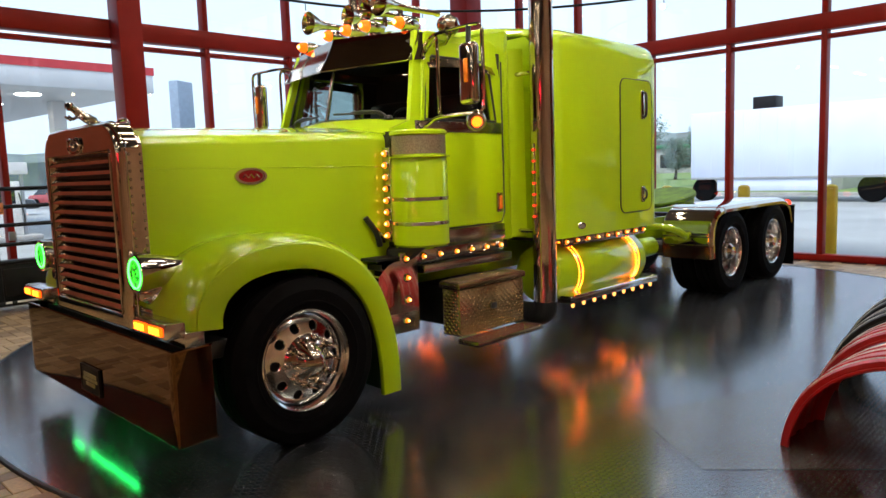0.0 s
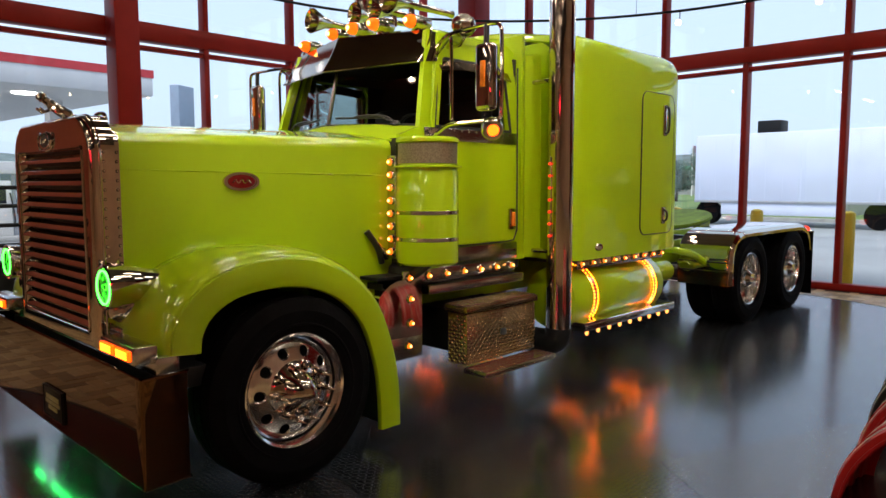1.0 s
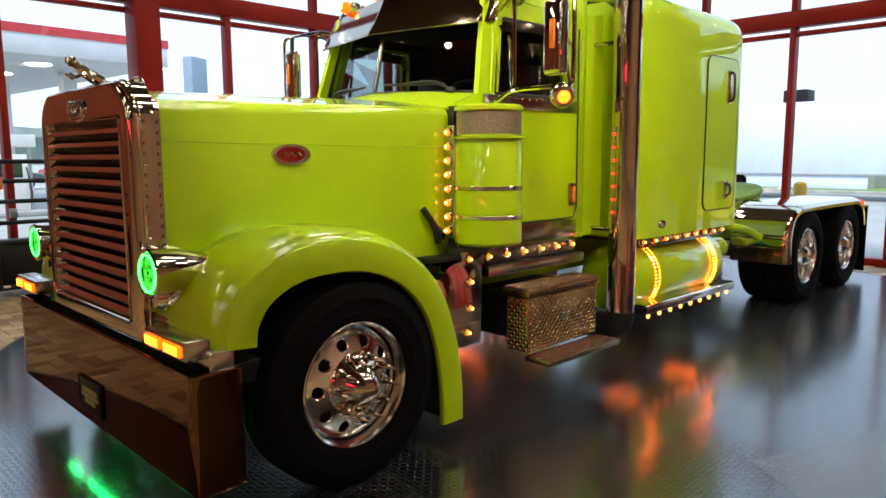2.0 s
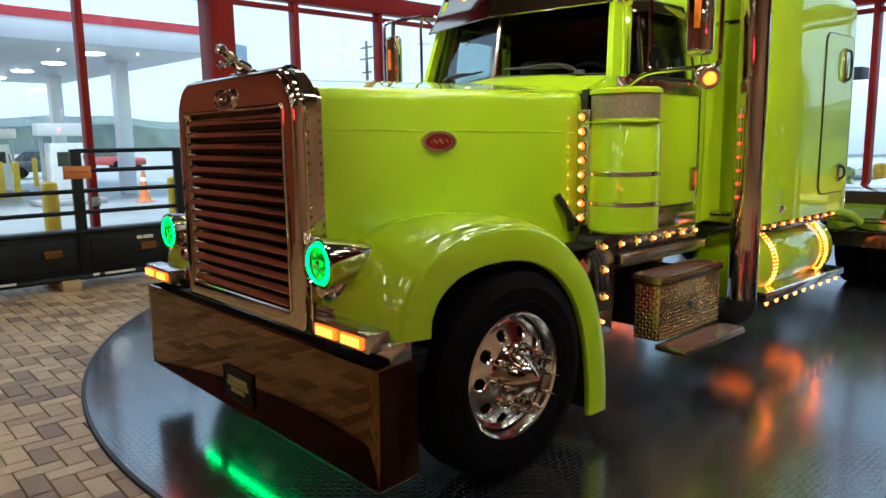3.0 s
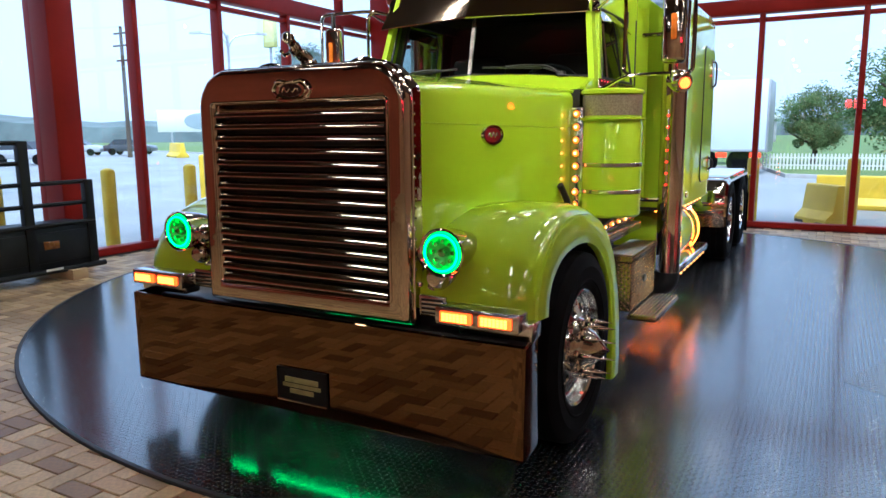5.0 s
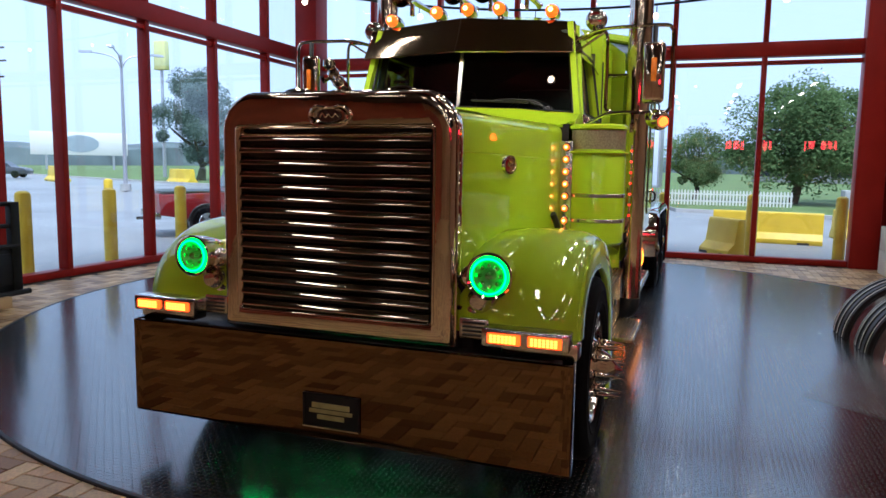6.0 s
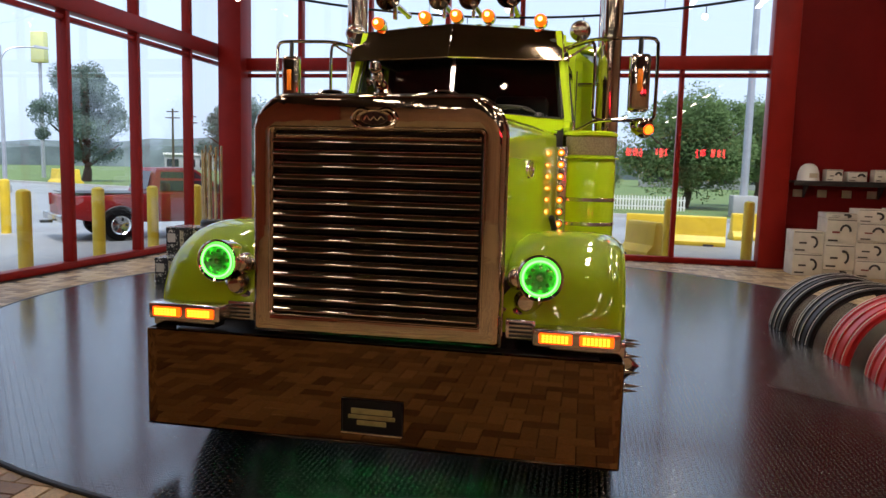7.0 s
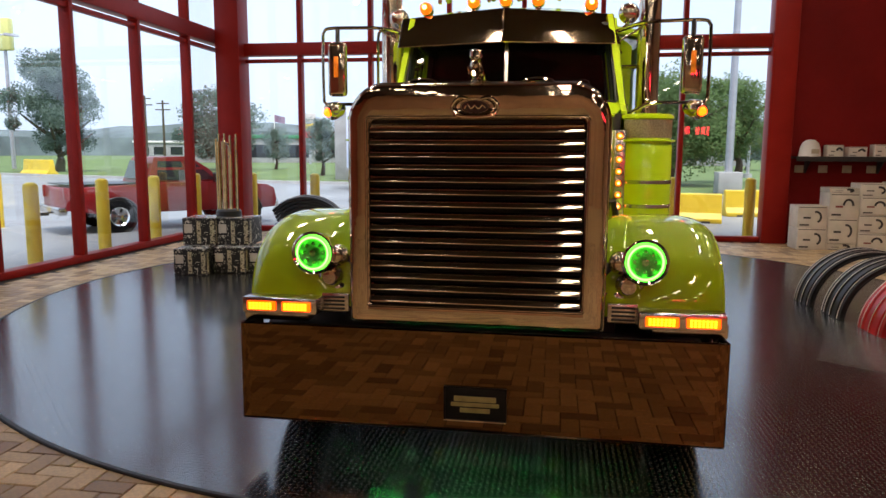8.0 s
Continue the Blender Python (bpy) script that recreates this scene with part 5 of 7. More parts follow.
def ceiling_light(x, y, z):
    ob = thing("ceiling_light", x, y, z, "long white fluorescent ceiling fixture, lit", "ceiling light", "rows of shop ceiling lights")
    part("frame", loft([[(p, q, 0.0) for p, q in rounded(0.09, 0.64, 0.02, 2)], [(p, q, -0.055) for p, q in rounded(0.08, 0.63, 0.02, 2)], [(p, q, -0.055) for p, q in rounded(0.07, 0.615, 0.02, 2)], [(p, q, -0.03) for p, q in rounded(0.07, 0.615, 0.02, 2)]], caps=True), WHITE_METAL, ob)
    part("diffuser", box(-0.066, 0.066, -0.61, 0.61, -0.052, -0.034, 0.006), FLUOR, ob)
    return ob


SHOP_Z = 4.5
first = ceiling_light(-1.3, -1.2, SHOP_Z)
for x in (-6.75, -3.5, -1.3, 1.0):
    for k in range(5):
        if (x, k) != (-1.3, 0):
            copy_thing(first, pose(x, -1.2 - 3.2 * k, SHOP_Z))

hall_tube = [c for c in first.children if c.name.startswith("diffuser")][0].data.copy()
hall_tube.materials[0] = FLUOR_HALL
for x in (-7.9, -5.7, -2.5, -0.3, 1.6):
    for y in (3.6, 6.2, 8.8):
        ob = copy_thing(first, pose(x, y, TOP - 0.001))
        ob["group"] = "ceiling lights over the turntable"
        for child in ob.children:
            if child.name.startswith("diffuser"):
                child.data = hall_tube

# curved lighting track hung over the turntable
RING_C, RING_R, RING_Z = (-4.0, 6.6), 5.4, 4.4
track = thing("track_light", RING_C[0], RING_C[1], RING_Z, "curved dark lighting track with small hanging spot heads", "track light")
part("rail", tube([(RING_R * math.cos(a), RING_R * math.sin(a), 0) for a in np.linspace(0, math.tau, 97)[:-1]], 0.022, 8, True), BLACK_STEEL, track)
for k in range(8):
    a = radians(22 + 45 * k)
    part("hanger", tube([(RING_R * math.cos(a), RING_R * math.sin(a), 0), (RING_R * math.cos(a), RING_R * math.sin(a), TOP - RING_Z)], 0.004, 6), BLACK_STEEL, track)
for k in range(16):
    a = radians(-8 + 22.5 * k)
    head = part("spot_head", lathe([(0.0, 0.05), (0.018, 0.05), (0.02, 0.0), (0.045, -0.05), (0.052, -0.09), (0.048, -0.09), (0.03, -0.05), (0.0, -0.04)], 14), WHITE_METAL, track)
    eye = Vector((RING_R * math.cos(a), RING_R * math.sin(a), -0.17))
    target = Vector((-4.065, 1.91 + (2.0 if k % 2 else 4.5), 1.2)) - Vector((RING_C[0], RING_C[1], RING_Z))
    head.matrix_basis = Matrix.Translation(eye) @ (target - eye).to_track_quat("-Z", "Y").to_matrix().to_4x4()
    part("spot_stem", tube([(eye.x, eye.y, 0), (eye.x, eye.y, -0.13)], 0.008, 6), BLACK_STEEL, track)
    part("spot_bulb", lathe([(0.0, -0.082), (0.036, -0.078), (0.04, -0.06)], 12), HEAD_GLOW, head)
    if k in (0, 10, 12, 13, 14, 15, 11, 9):
        lamp = new("spot_lamp", bpy.data.lights.new("spot_lamp", "SPOT"))
        lamp.data.energy, lamp.data.color, lamp.data.spot_size, lamp.data.spot_blend, lamp.data.shadow_soft_size = SPOT_WATTS, (1.0, 0.88, 0.70), radians(52), 0.7, 0.015
        w = Vector((RING_C[0], RING_C[1], RING_Z)) + eye
        lamp.matrix_world = look(w + (target - eye).normalized() * 0.12, w + (target - eye))

# red dot sign over the shop floor
LED_RED = glowing("red_sign_dots", (1.0, 0.03, 0.05), 7.0)
sign = thing("led_sign", 0.6, -5.2, 2.5, "long black hanging sign with a row of red lit dots", "sign")
part("sign_case", box(-2.3, 2.3, -0.08, 0.08, -0.4, 0.4, 0.02), BLACK, sign)
rnd = random.Random(5)
x = -2.1
while x < 2.0:
    w = rnd.choice((0.10, 0.16, 0.22))
    if rnd.random() < 0.72:
        part("lit_bar", box(x, x + w, 0.081, 0.09, -0.06 - 0.1 * rnd.random(), 0.22), LED_RED, sign, smooth=0)
    x += w + 0.06 + (0.25 if rnd.random() < 0.2 else 0)
for u in (-2.0, 2.0):
    part("sign_hanger", tube([(u, 0, 0.4), (u, 0, SHOP_Z - 2.5)], 0.012, 6), BLACK_STEEL, sign)

# ---- fender display beside the turntable ----
FENDER_BLACK = plain("glossy_black_plastic", (0.008, 0.0085, 0.009), 0.45, 0, 0.2, 5, rvary=0.05)
FENDER_BLACK.node_tree.nodes["Principled BSDF"].inputs["Specular IOR Level"].default_value = 0.3
FENDER_RED = plain("glossy_red_plastic", (0.46, 0.008, 0.010), 0.34, 0, 0.1, 5, coat=0.08, rvary=0.04)
RIB_GLINT = plain("pale_pin_stripe", (0.82, 0.80, 0.76), 0.3, 0.2, 0.1, 8)


def display_fender(y, x, mat, label, R=0.64, rise=0.60, w=0.45, turn=0.0):
    ob = thing("truck_fender", x, y, 0.0, label, "fender", "row of loose truck fenders on the floor", turn)
    a0 = math.acos((R - rise) / R)
    cz = rise - R
    half = w / 2
    sec = [(-half, -0.05), (-half + 0.004, -0.008), (-half + 0.03, 0.0)]
    for c in (-0.27 * w, 0.0, 0.27 * w):
        sec += [(c - 0.10 * w, 0.0), (c - 0.08 * w, 0.012), (c + 0.08 * w, 0.012), (c + 0.10 * w, 0.0)]
    sec += [(half - 0.03, 0.0), (half - 0.004, -0.008), (half, -0.05)]
    rings = []
    for a in np.linspace(-a0, a0, 25):
        rings.append([((R + h) * math.sin(a), q, cz + (R + h) * math.cos(a)) for q, h in sec])
    part("shell", solid(loft(rings, closed=False), 0.008), mat, ob)
    # pale lines put in for the highlights along the rib edges
    for c, lift in ((-0.40 * w, 0.0015), (-0.06 * w, 0.0125), (0.24 * w, 0.0125), (0.42 * w, 0.0015)):
        part("pin_stripe", tube([((R + lift) * math.sin(a), c, cz + (R + lift) * math.cos(a)) for a in np.linspace(-a0 * 0.98, a0 * 0.98, 26)], 0.0042, 6), RIB_GLINT, ob)
    part("rim_bead", tube([((R - 0.045) * math.sin(a), -half, cz + (R - 0.045) * math.cos(a)) for a in np.linspace(-a0, a0, 26)], 0.010, 6), mat, ob)
    return ob


display_fender(6.58, -0.40, FENDER_BLACK, "glossy black plastic truck fender with pale glints along its ribs", w=0.42, turn=3)
display_fender(5.97, -0.32, FENDER_BLACK, "second glossy black plastic truck fender beside a red one", turn=2)
display_fender(5.32, -0.22, FENDER_RED, "glossy red plastic truck fender beside the black ones", w=0.48, turn=2)
display_fender(4.58, -0.13, FENDER_RED, "glossy red plastic truck fender at the end of the row", w=0.56, turn=-2)
stand = thing("display_stand", -8.25, 11.2, 0.0, "low black stand under a stack of black fenders", "stand", turn=6)
part("body", box(-0.62, 0.5, -0.2, 0.2, 0.05, 0.285, 0.01), BLACK, stand)
part("riser", box(-0.5, -0.22, -0.17, 0.17, 0.285, 0.47, 0.01), BLACK, stand)
part("plinth", box(-0.58, 0.46, -0.17, 0.17, 0.0, 0.05), BLACK_STEEL, stand)
for k in range(5):
    pile = display_fender(11.2 + 0.015 * k, -8.2 - 0.035 * k, FENDER_BLACK, "black plastic truck fender in a stack near the glazing", R=0.84, rise=0.26, w=0.5, turn=5 + 1.5 * k)
    pile.location.z = 0.29 + 0.058 * k
    pile["group"] = "stack of black fenders by the corner"

# wedge panel in the turntable plate, its different sheen put into a paler colour
wedge = tagged(link("plate_patch", prism([(-1.63, 4.26), (-0.95, 3.75), (0.05, 4.6), (-1.02, 5.75)], "Z", 0.0122, 0.0138), TURNTABLE_PALE, smooth=0), "wedge panel of tread plate on the turntable with a paler sheen", "floor plate", kind="structure")

# ---- cartons ----
CARTON = plain("white_carton", (0.66, 0.62, 0.54), 0.6, 0, 0.1, 5, 0.1)
PRINT_DARK = plain("dark_print", (0.035, 0.033, 0.03), 0.5, 0, 0.2, 9)
PRINT_RED = plain("dull_red_print", (0.25, 0.05, 0.04), 0.5, 0, 0.2, 9)
TAPE = plain("carton_tape", (0.42, 0.36, 0.26), 0.4, 0, 0.1, 9)


def carton(x, y, z, w, d, h, seed, turn=0.0):
    ob = thing("carton", x, y, z, "white shop carton printed with a dark curved part", "box", "stack of white cartons", turn)
    rn = random.Random(seed)
    part("body", box(-w / 2, w / 2, -d / 2, d / 2, 0.002, h, 0.006), CARTON, ob)
    part("tape", box(-w / 2 + 0.01, w / 2 - 0.01, -0.025, 0.025, h, h + 0.002), TAPE, ob)
    a0 = rn.choice((0.0, 1.2))
    arc = [(0.06 + w * 0.16 * math.cos(a), -d / 2 - 0.003, h * 0.5 + h * 0.24 * math.sin(a)) for a in np.linspace(-1.2 + a0, 1.9 + a0, 12)]
    part("printed_arc", tube(arc, 0.018, 6), PRINT_DARK, ob)
    part("print_bar", box(-w * 0.42, -w * 0.1, -d / 2 - 0.003, -d / 2, h * 0.1, h * 0.17), PRINT_DARK, ob)
    part("print_bar", box(-w * 0.3, -w * 0.05, -d / 2 - 0.003, -d / 2, h * 0.42, h * 0.5), PRINT_DARK if rn.random() < 0.6 else PRINT_RED, ob)
    part("print_bar", box(-w * 0.46, w * 0.46, -d / 2 - 0.003, -d / 2, h * 0.92, h * 0.95), PRINT_DARK, ob)
    return ob


seed = 0
for x, tops in ((0.58, (0.37, 0.37)), (1.06, (0.12, 0.42, 0.42, 0.08)), (1.54, (0.30, 0.30, 0.30, 0.22)), (2.02, (0.40, 0.38, 0.36)), (2.5, (0.36, 0.36))):
    z = 0.0
    for h in tops:
        seed += 1
        carton(x + 0.02 * math.sin(seed * 3.1), 11.45 + 0.015 * math.cos(seed * 2.3), z, 0.465, 0.46, h, seed, 1.5 * math.sin(seed * 1.7))
        z += h + 0.003

# wall shelf with goods
SHELF_Y = 12.16
shelf = thing("wall_shelf", 1.9, SHELF_Y, 1.53, "dark wall shelf on brackets with small price tags", "shelf")
part("board", box(-1.45, 1.45, -0.32, 0.0, 0.0, 0.035, 0.004), BLACK, shelf)
part("lip", box(-1.45, 1.45, -0.335, -0.32, -0.05, 0.04, 0.004), BLACK, shelf)
for u in (-1.2, 0.0, 1.2):
    part("bracket", prism([(-0.30, 0.0), (0.0, 0.0), (0.0, -0.26), (-0.03, -0.26)], "X", u - 0.012, u + 0.012), BLACK, shelf)
for u in (-1.30, -0.90, -0.50, -0.1, 0.4):
    part("price_tag", box(u - 0.075, u + 0.075, -0.02, 0.0, -0.25, -0.12, 0.004), TAPE, shelf)
dome = thing("dome_cover", 0.71, 11.99, 1.566, "white plastic dome cover standing on the shelf", "cover")
part("shell", lathe([(0.0, 0.30), (0.07, 0.29), (0.13, 0.24), (0.165, 0.15), (0.175, 0.04), (0.18, 0.0), (0.0, 0.0)], 28), WHITE_METAL, dome)
part("dome_label", box(-0.03, 0.10, -0.182, -0.168, 0.05, 0.13, 0.003), TAPE, dome)
for k, (x, w, h) in enumerate(((1.10, 0.26, 0.20), (1.46, 0.30, 0.17), (1.85, 0.24, 0.21), (2.2, 0.22, 0.16))):
    b = carton(x, 12.0, 1.566, w, 0.22, h, 40 + k)
    b["group"], b["label"] = "small cartons on the shelf", "small pale carton on the wall shelf"

# black and white printed boxes and a bundle of chrome pipes
m, t, b = material("black_white_print")
n1 = noise_node(t, 22.0, 1.5)
n1.inputs["Distortion"].default_value = 1.6
r1 = ramp_node(t, n1.outputs[0], [(0.0, (0.012, 0.012, 0.012)), (0.61, (0.010, 0.010, 0.010)), (0.635, (0.66, 0.63, 0.54)), (1.0, (0.66, 0.63, 0.54))])
t.links.new(r1.outputs[0], b.inputs["Base Color"])
b.inputs["Roughness"].default_value = 0.45
PRINT_BOX = m
m, t, b = material("pale_printed_band")
n1 = noise_node(t, 48.0, 2.0)
r1 = ramp_node(t, n1.outputs[0], [(0.0, (0.03, 0.028, 0.02)), (0.42, (0.05, 0.045, 0.03)), (0.48, (0.56, 0.5, 0.34)), (1.0, (0.68, 0.62, 0.46))])
t.links.new(r1.outputs[0], b.inputs["Base Color"])
b.inputs["Roughness"].default_value = 0.4
PRINT_BAND = m
GLOSSY_LID = plain("glossy_carton_lid", (0.5, 0.5, 0.49), 0.18, 0.0, 0.3, 9, coat=0.6)


def printed_box(x, y, z, w, d, h, turn):
    ob = thing("printed_carton", x, y, z, "black carton with white printed shapes, stacked on the turntable", "box", "stack of black printed cartons", turn)
    part("body", box(-w / 2, w / 2, -d / 2, d / 2, 0.002, h, 0.006), PRINT_BOX, ob)
    part("lid_edge", box(-w / 2 - 0.004, w / 2 + 0.004, -d / 2 - 0.004, d / 2 + 0.004, h - 0.03, h - 0.02), BLACK, ob)
    part("lid", box(-w / 2 + 0.004, w / 2 - 0.004, -d / 2 + 0.004, d / 2 - 0.004, h, h + 0.003), GLOSSY_LID, ob, "glossy top face")
    for u in (0.0, 0.41):
        part("printed_band", box(w * u - 0.028, w * u + 0.028, -d / 2 - 0.003, -d / 2 - 0.0005, 0.02, h - 0.035), PRINT_BAND, ob)
    part("printed_band", box(w / 2 + 0.0005, w / 2 + 0.003, -d / 2 + 0.03, -d / 2 + 0.09, 0.02, h - 0.035), PRINT_BAND, ob)
    part("white_panel", box(-w * 0.45, -w * 0.2, -d / 2 - 0.003, -d / 2 - 0.0005, h * 0.45, h * 0.78), CARTON, ob)
    return ob


for x, y, z, w, d, h, turn in ((-8.36, 7.12, 0.013, 0.42, 0.5, 0.34, 8), (-7.92, 7.35, 0.013, 0.42, 0.5, 0.34, 6), (-7.48, 7.45, 0.013, 0.42, 0.5, 0.34, 5), (-8.42, 7.50, 0.357, 0.44, 0.5, 0.36, 7), (-7.96, 7.58, 0.357, 0.44, 0.5, 0.36, 4), (-8.3, 7.62, 0.013, 0.4, 0.44, 0.34, 7)):
    printed_box(x, y, z, w, d, h, turn)
pipes = thing("pipe_bundle", -8.13, 7.62, 0.723, "upright bundle of thin chrome pipes standing on black cartons", "pipes")
part("pipe_stand", lathe([(0.0, 0.0), (0.17, 0.0), (0.17, 0.07), (0.15, 0.09), (0.0, 0.09)], 20), BLACK, pipes)
WARM_PIPE = plain("warm_chrome_pipe", (0.78, 0.66, 0.40), 0.13, 1.0, 0.2, 8, rvary=0.05)
for k in range(12):
    u = -0.15 + 0.0273 * k
    part("pipe", tube([(u, 0.05 * math.sin(k * 2.2), 0.07), (u * 1.05, 0.05 * math.sin(k * 2.2), 1.05 + 0.07 * math.sin(k * 1.9))], 0.0155, 8), WARM_PIPE, pipes)
part("curled_pipe", tube(smooth_line([(-0.03, -0.05, 1.02), (0.04, -0.06, 0.98), (0.08, -0.05, 0.86), (0.05, -0.05, 0.8)], 5), 0.012, 8), CHROME, pipes)

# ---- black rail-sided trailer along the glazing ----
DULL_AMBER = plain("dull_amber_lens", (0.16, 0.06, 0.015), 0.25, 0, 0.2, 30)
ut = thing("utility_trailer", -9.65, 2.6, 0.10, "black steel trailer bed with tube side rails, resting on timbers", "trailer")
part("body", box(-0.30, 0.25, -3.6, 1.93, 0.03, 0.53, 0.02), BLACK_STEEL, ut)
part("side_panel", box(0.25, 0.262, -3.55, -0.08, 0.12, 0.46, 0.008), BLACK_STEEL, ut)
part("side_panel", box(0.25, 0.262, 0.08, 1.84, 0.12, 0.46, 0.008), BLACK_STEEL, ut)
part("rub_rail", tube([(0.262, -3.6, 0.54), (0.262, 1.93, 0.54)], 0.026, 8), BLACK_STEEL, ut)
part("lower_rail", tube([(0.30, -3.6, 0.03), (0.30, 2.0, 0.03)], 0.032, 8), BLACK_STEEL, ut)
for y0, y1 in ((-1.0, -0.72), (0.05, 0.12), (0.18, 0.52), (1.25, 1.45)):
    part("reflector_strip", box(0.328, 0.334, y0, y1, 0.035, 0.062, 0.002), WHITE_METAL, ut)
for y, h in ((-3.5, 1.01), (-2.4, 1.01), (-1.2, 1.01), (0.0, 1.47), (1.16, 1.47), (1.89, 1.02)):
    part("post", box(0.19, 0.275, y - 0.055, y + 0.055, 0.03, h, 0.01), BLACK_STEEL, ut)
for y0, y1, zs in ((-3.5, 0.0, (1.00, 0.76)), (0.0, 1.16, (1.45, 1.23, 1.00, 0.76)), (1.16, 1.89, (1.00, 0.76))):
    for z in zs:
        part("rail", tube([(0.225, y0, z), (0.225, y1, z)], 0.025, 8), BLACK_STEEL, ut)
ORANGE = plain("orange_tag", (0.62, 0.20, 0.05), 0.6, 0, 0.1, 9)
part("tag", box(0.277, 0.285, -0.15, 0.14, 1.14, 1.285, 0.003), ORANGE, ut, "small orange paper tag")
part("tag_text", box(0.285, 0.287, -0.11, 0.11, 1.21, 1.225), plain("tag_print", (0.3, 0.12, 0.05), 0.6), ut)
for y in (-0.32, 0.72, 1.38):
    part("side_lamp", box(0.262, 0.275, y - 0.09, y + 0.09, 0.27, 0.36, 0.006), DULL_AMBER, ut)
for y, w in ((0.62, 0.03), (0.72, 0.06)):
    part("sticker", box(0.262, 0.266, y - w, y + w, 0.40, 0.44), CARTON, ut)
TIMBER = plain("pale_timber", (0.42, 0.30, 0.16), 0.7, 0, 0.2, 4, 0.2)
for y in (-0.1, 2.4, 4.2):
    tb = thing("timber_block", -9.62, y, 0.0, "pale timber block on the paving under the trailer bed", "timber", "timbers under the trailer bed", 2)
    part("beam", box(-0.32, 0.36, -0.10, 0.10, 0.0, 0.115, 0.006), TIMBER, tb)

GREY_METAL = plain("grey_metal_box", (0.35, 0.35, 0.34), 0.45, 0.4, 0.1, 9)
# small socket box on a mullion
socket = thing("outlet_box", XL + 0.085, 3.06, 0.90, "small grey metal outlet box on a window mullion", "outlet")
part("box_body", box(0.0, 0.05, -0.045, 0.045, -0.06, 0.06, 0.006), GREY_METAL, socket)
part("cover", box(0.05, 0.054, -0.04, 0.04, -0.055, 0.055, 0.002), GREY_METAL, socket)

# ---- brick paving ----
BW = 0.113


def herringbone(x0, x1, y0, y1):
    """Bricks as (x, y, along_x) in a two-by-one herringbone."""
    out = []
    for j in range(math.floor(y0 / BW), math.ceil(y1 / BW)):
        for i in range(math.floor(x0 / BW), math.ceil(x1 / BW)):
            k = (i - j) % 4
            if k == 0:
                cx, cy, h = (i + 1) * BW, (j + 0.5) * BW, True
            elif k == 3:
                cx, cy, h = (i + 0.5) * BW, (j + 1) * BW, False
            else:
                continue
            if math.hypot(cx - TABLE_C[0], cy - TABLE_C[1]) > TABLE_R - 0.11 and x0 + 0.12 < cx < x1 - 0.12 and y0 + 0.12 < cy < y1 - 0.12:
                out.append((cx, cy, h))
    return out


def brick_verts(hx, hy, c=0.004):
    return [(-hx, -hy, -0.011), (hx, -hy, -0.011), (hx, hy, -0.011), (-hx, hy, -0.011), (-hx, -hy, -c), (hx, -hy, -c), (hx, hy, -c), (-hx, hy, -c), (-hx + c, -hy + c, 0), (hx - c, -hy + c, 0), (hx - c, hy - c, 0), (-hx + c, hy - c, 0)]


BRICK_FACES = [(0, 1, 5, 4), (1, 2, 6, 5), (2, 3, 7, 6), (3, 0, 4, 7), (4, 5, 9, 8), (5, 6, 10, 9), (6, 7, 11, 10), (7, 4, 8, 11), (8, 9, 10, 11)]
bricks = herringbone(XL + 0.12, XR, -7.0, YB - 0.1)
near = [b for b in bricks if -6.4 < b[0] < -3.4 and -0.6 < b[1] < 2.6]
near.sort(key=lambda b: (b[0] + 4.9) ** 2 + (b[1] - 1.3) ** 2)
near = near[:300]
chosen = set(near)
rnd = random.Random(11)
shared = {}
for h in (True, False):
    me = bpy.data.meshes.new("brick")
    hx, hy = (BW - 0.0025, BW / 2 - 0.0025) if h else (BW / 2 - 0.0025, BW - 0.0025)
    me.from_pydata(brick_verts(hx, hy), [], BRICK_FACES)
    me.materials.append(BRICK)
    shared[h] = me
for cx, cy, h in near:
    o = new("brick", shared[h])
    o.parent = ground_slab
    o.matrix_basis = pose(cx, cy, rnd.uniform(-0.0015, 0.0012), rnd.uniform(-0.25, 0.25), rnd.uniform(-0.25, 0.25), rnd.uniform(-0.5, 0.5))
verts, faces = [], []
for cx, cy, h in bricks:
    if (cx, cy, h) in chosen:
        continue
    hx, hy = (BW - 0.0025, BW / 2 - 0.0025) if h else (BW / 2 - 0.0025, BW - 0.0025)
    base, dz, tx = len(verts), rnd.uniform(-0.0015, 0.0012), rnd.uniform(-0.004, 0.004)
    verts += [(cx + a, cy + b, c + dz + (tx * a if c > -0.01 else 0)) for a, b, c in brick_verts(hx, hy)]
    faces += [tuple(base + q for q in f) for f in BRICK_FACES]
me = bpy.data.meshes.new("brick_paving")
me.from_pydata(verts, [], faces)
me.materials.append(BRICK)
paving = new("brick_paving", me)
paving.parent = ground_slab
tagged(paving, "herringbone paving of brown clay bricks", kind="stuff")
tagged(link("floor_shop", box(XL + 0.1, XR, YF, -7.0, -0.011, -0.001), BRICK, smooth=0), "dark floor of the shop behind", "floor", kind="structure")
# ---- outdoors ----
ASPHALT = plain("wet_asphalt", (0.205, 0.22, 0.225), 0.5, 0, 0.2, 0.35, 0.05, 20)
GRASS = plain("mown_grass", (0.085, 0.14, 0.035), 0.9, 0, 0.35, 0.5, 0.2, 30)
CONCRETE = plain("pale_concrete", (0.34, 0.34, 0.33), 0.8, 0, 0.15, 2, 0.2)
YELLOW = plain("yellow_paint", (0.62, 0.43, 0.02), 0.5, 0, 0.14, 3, 0.1)
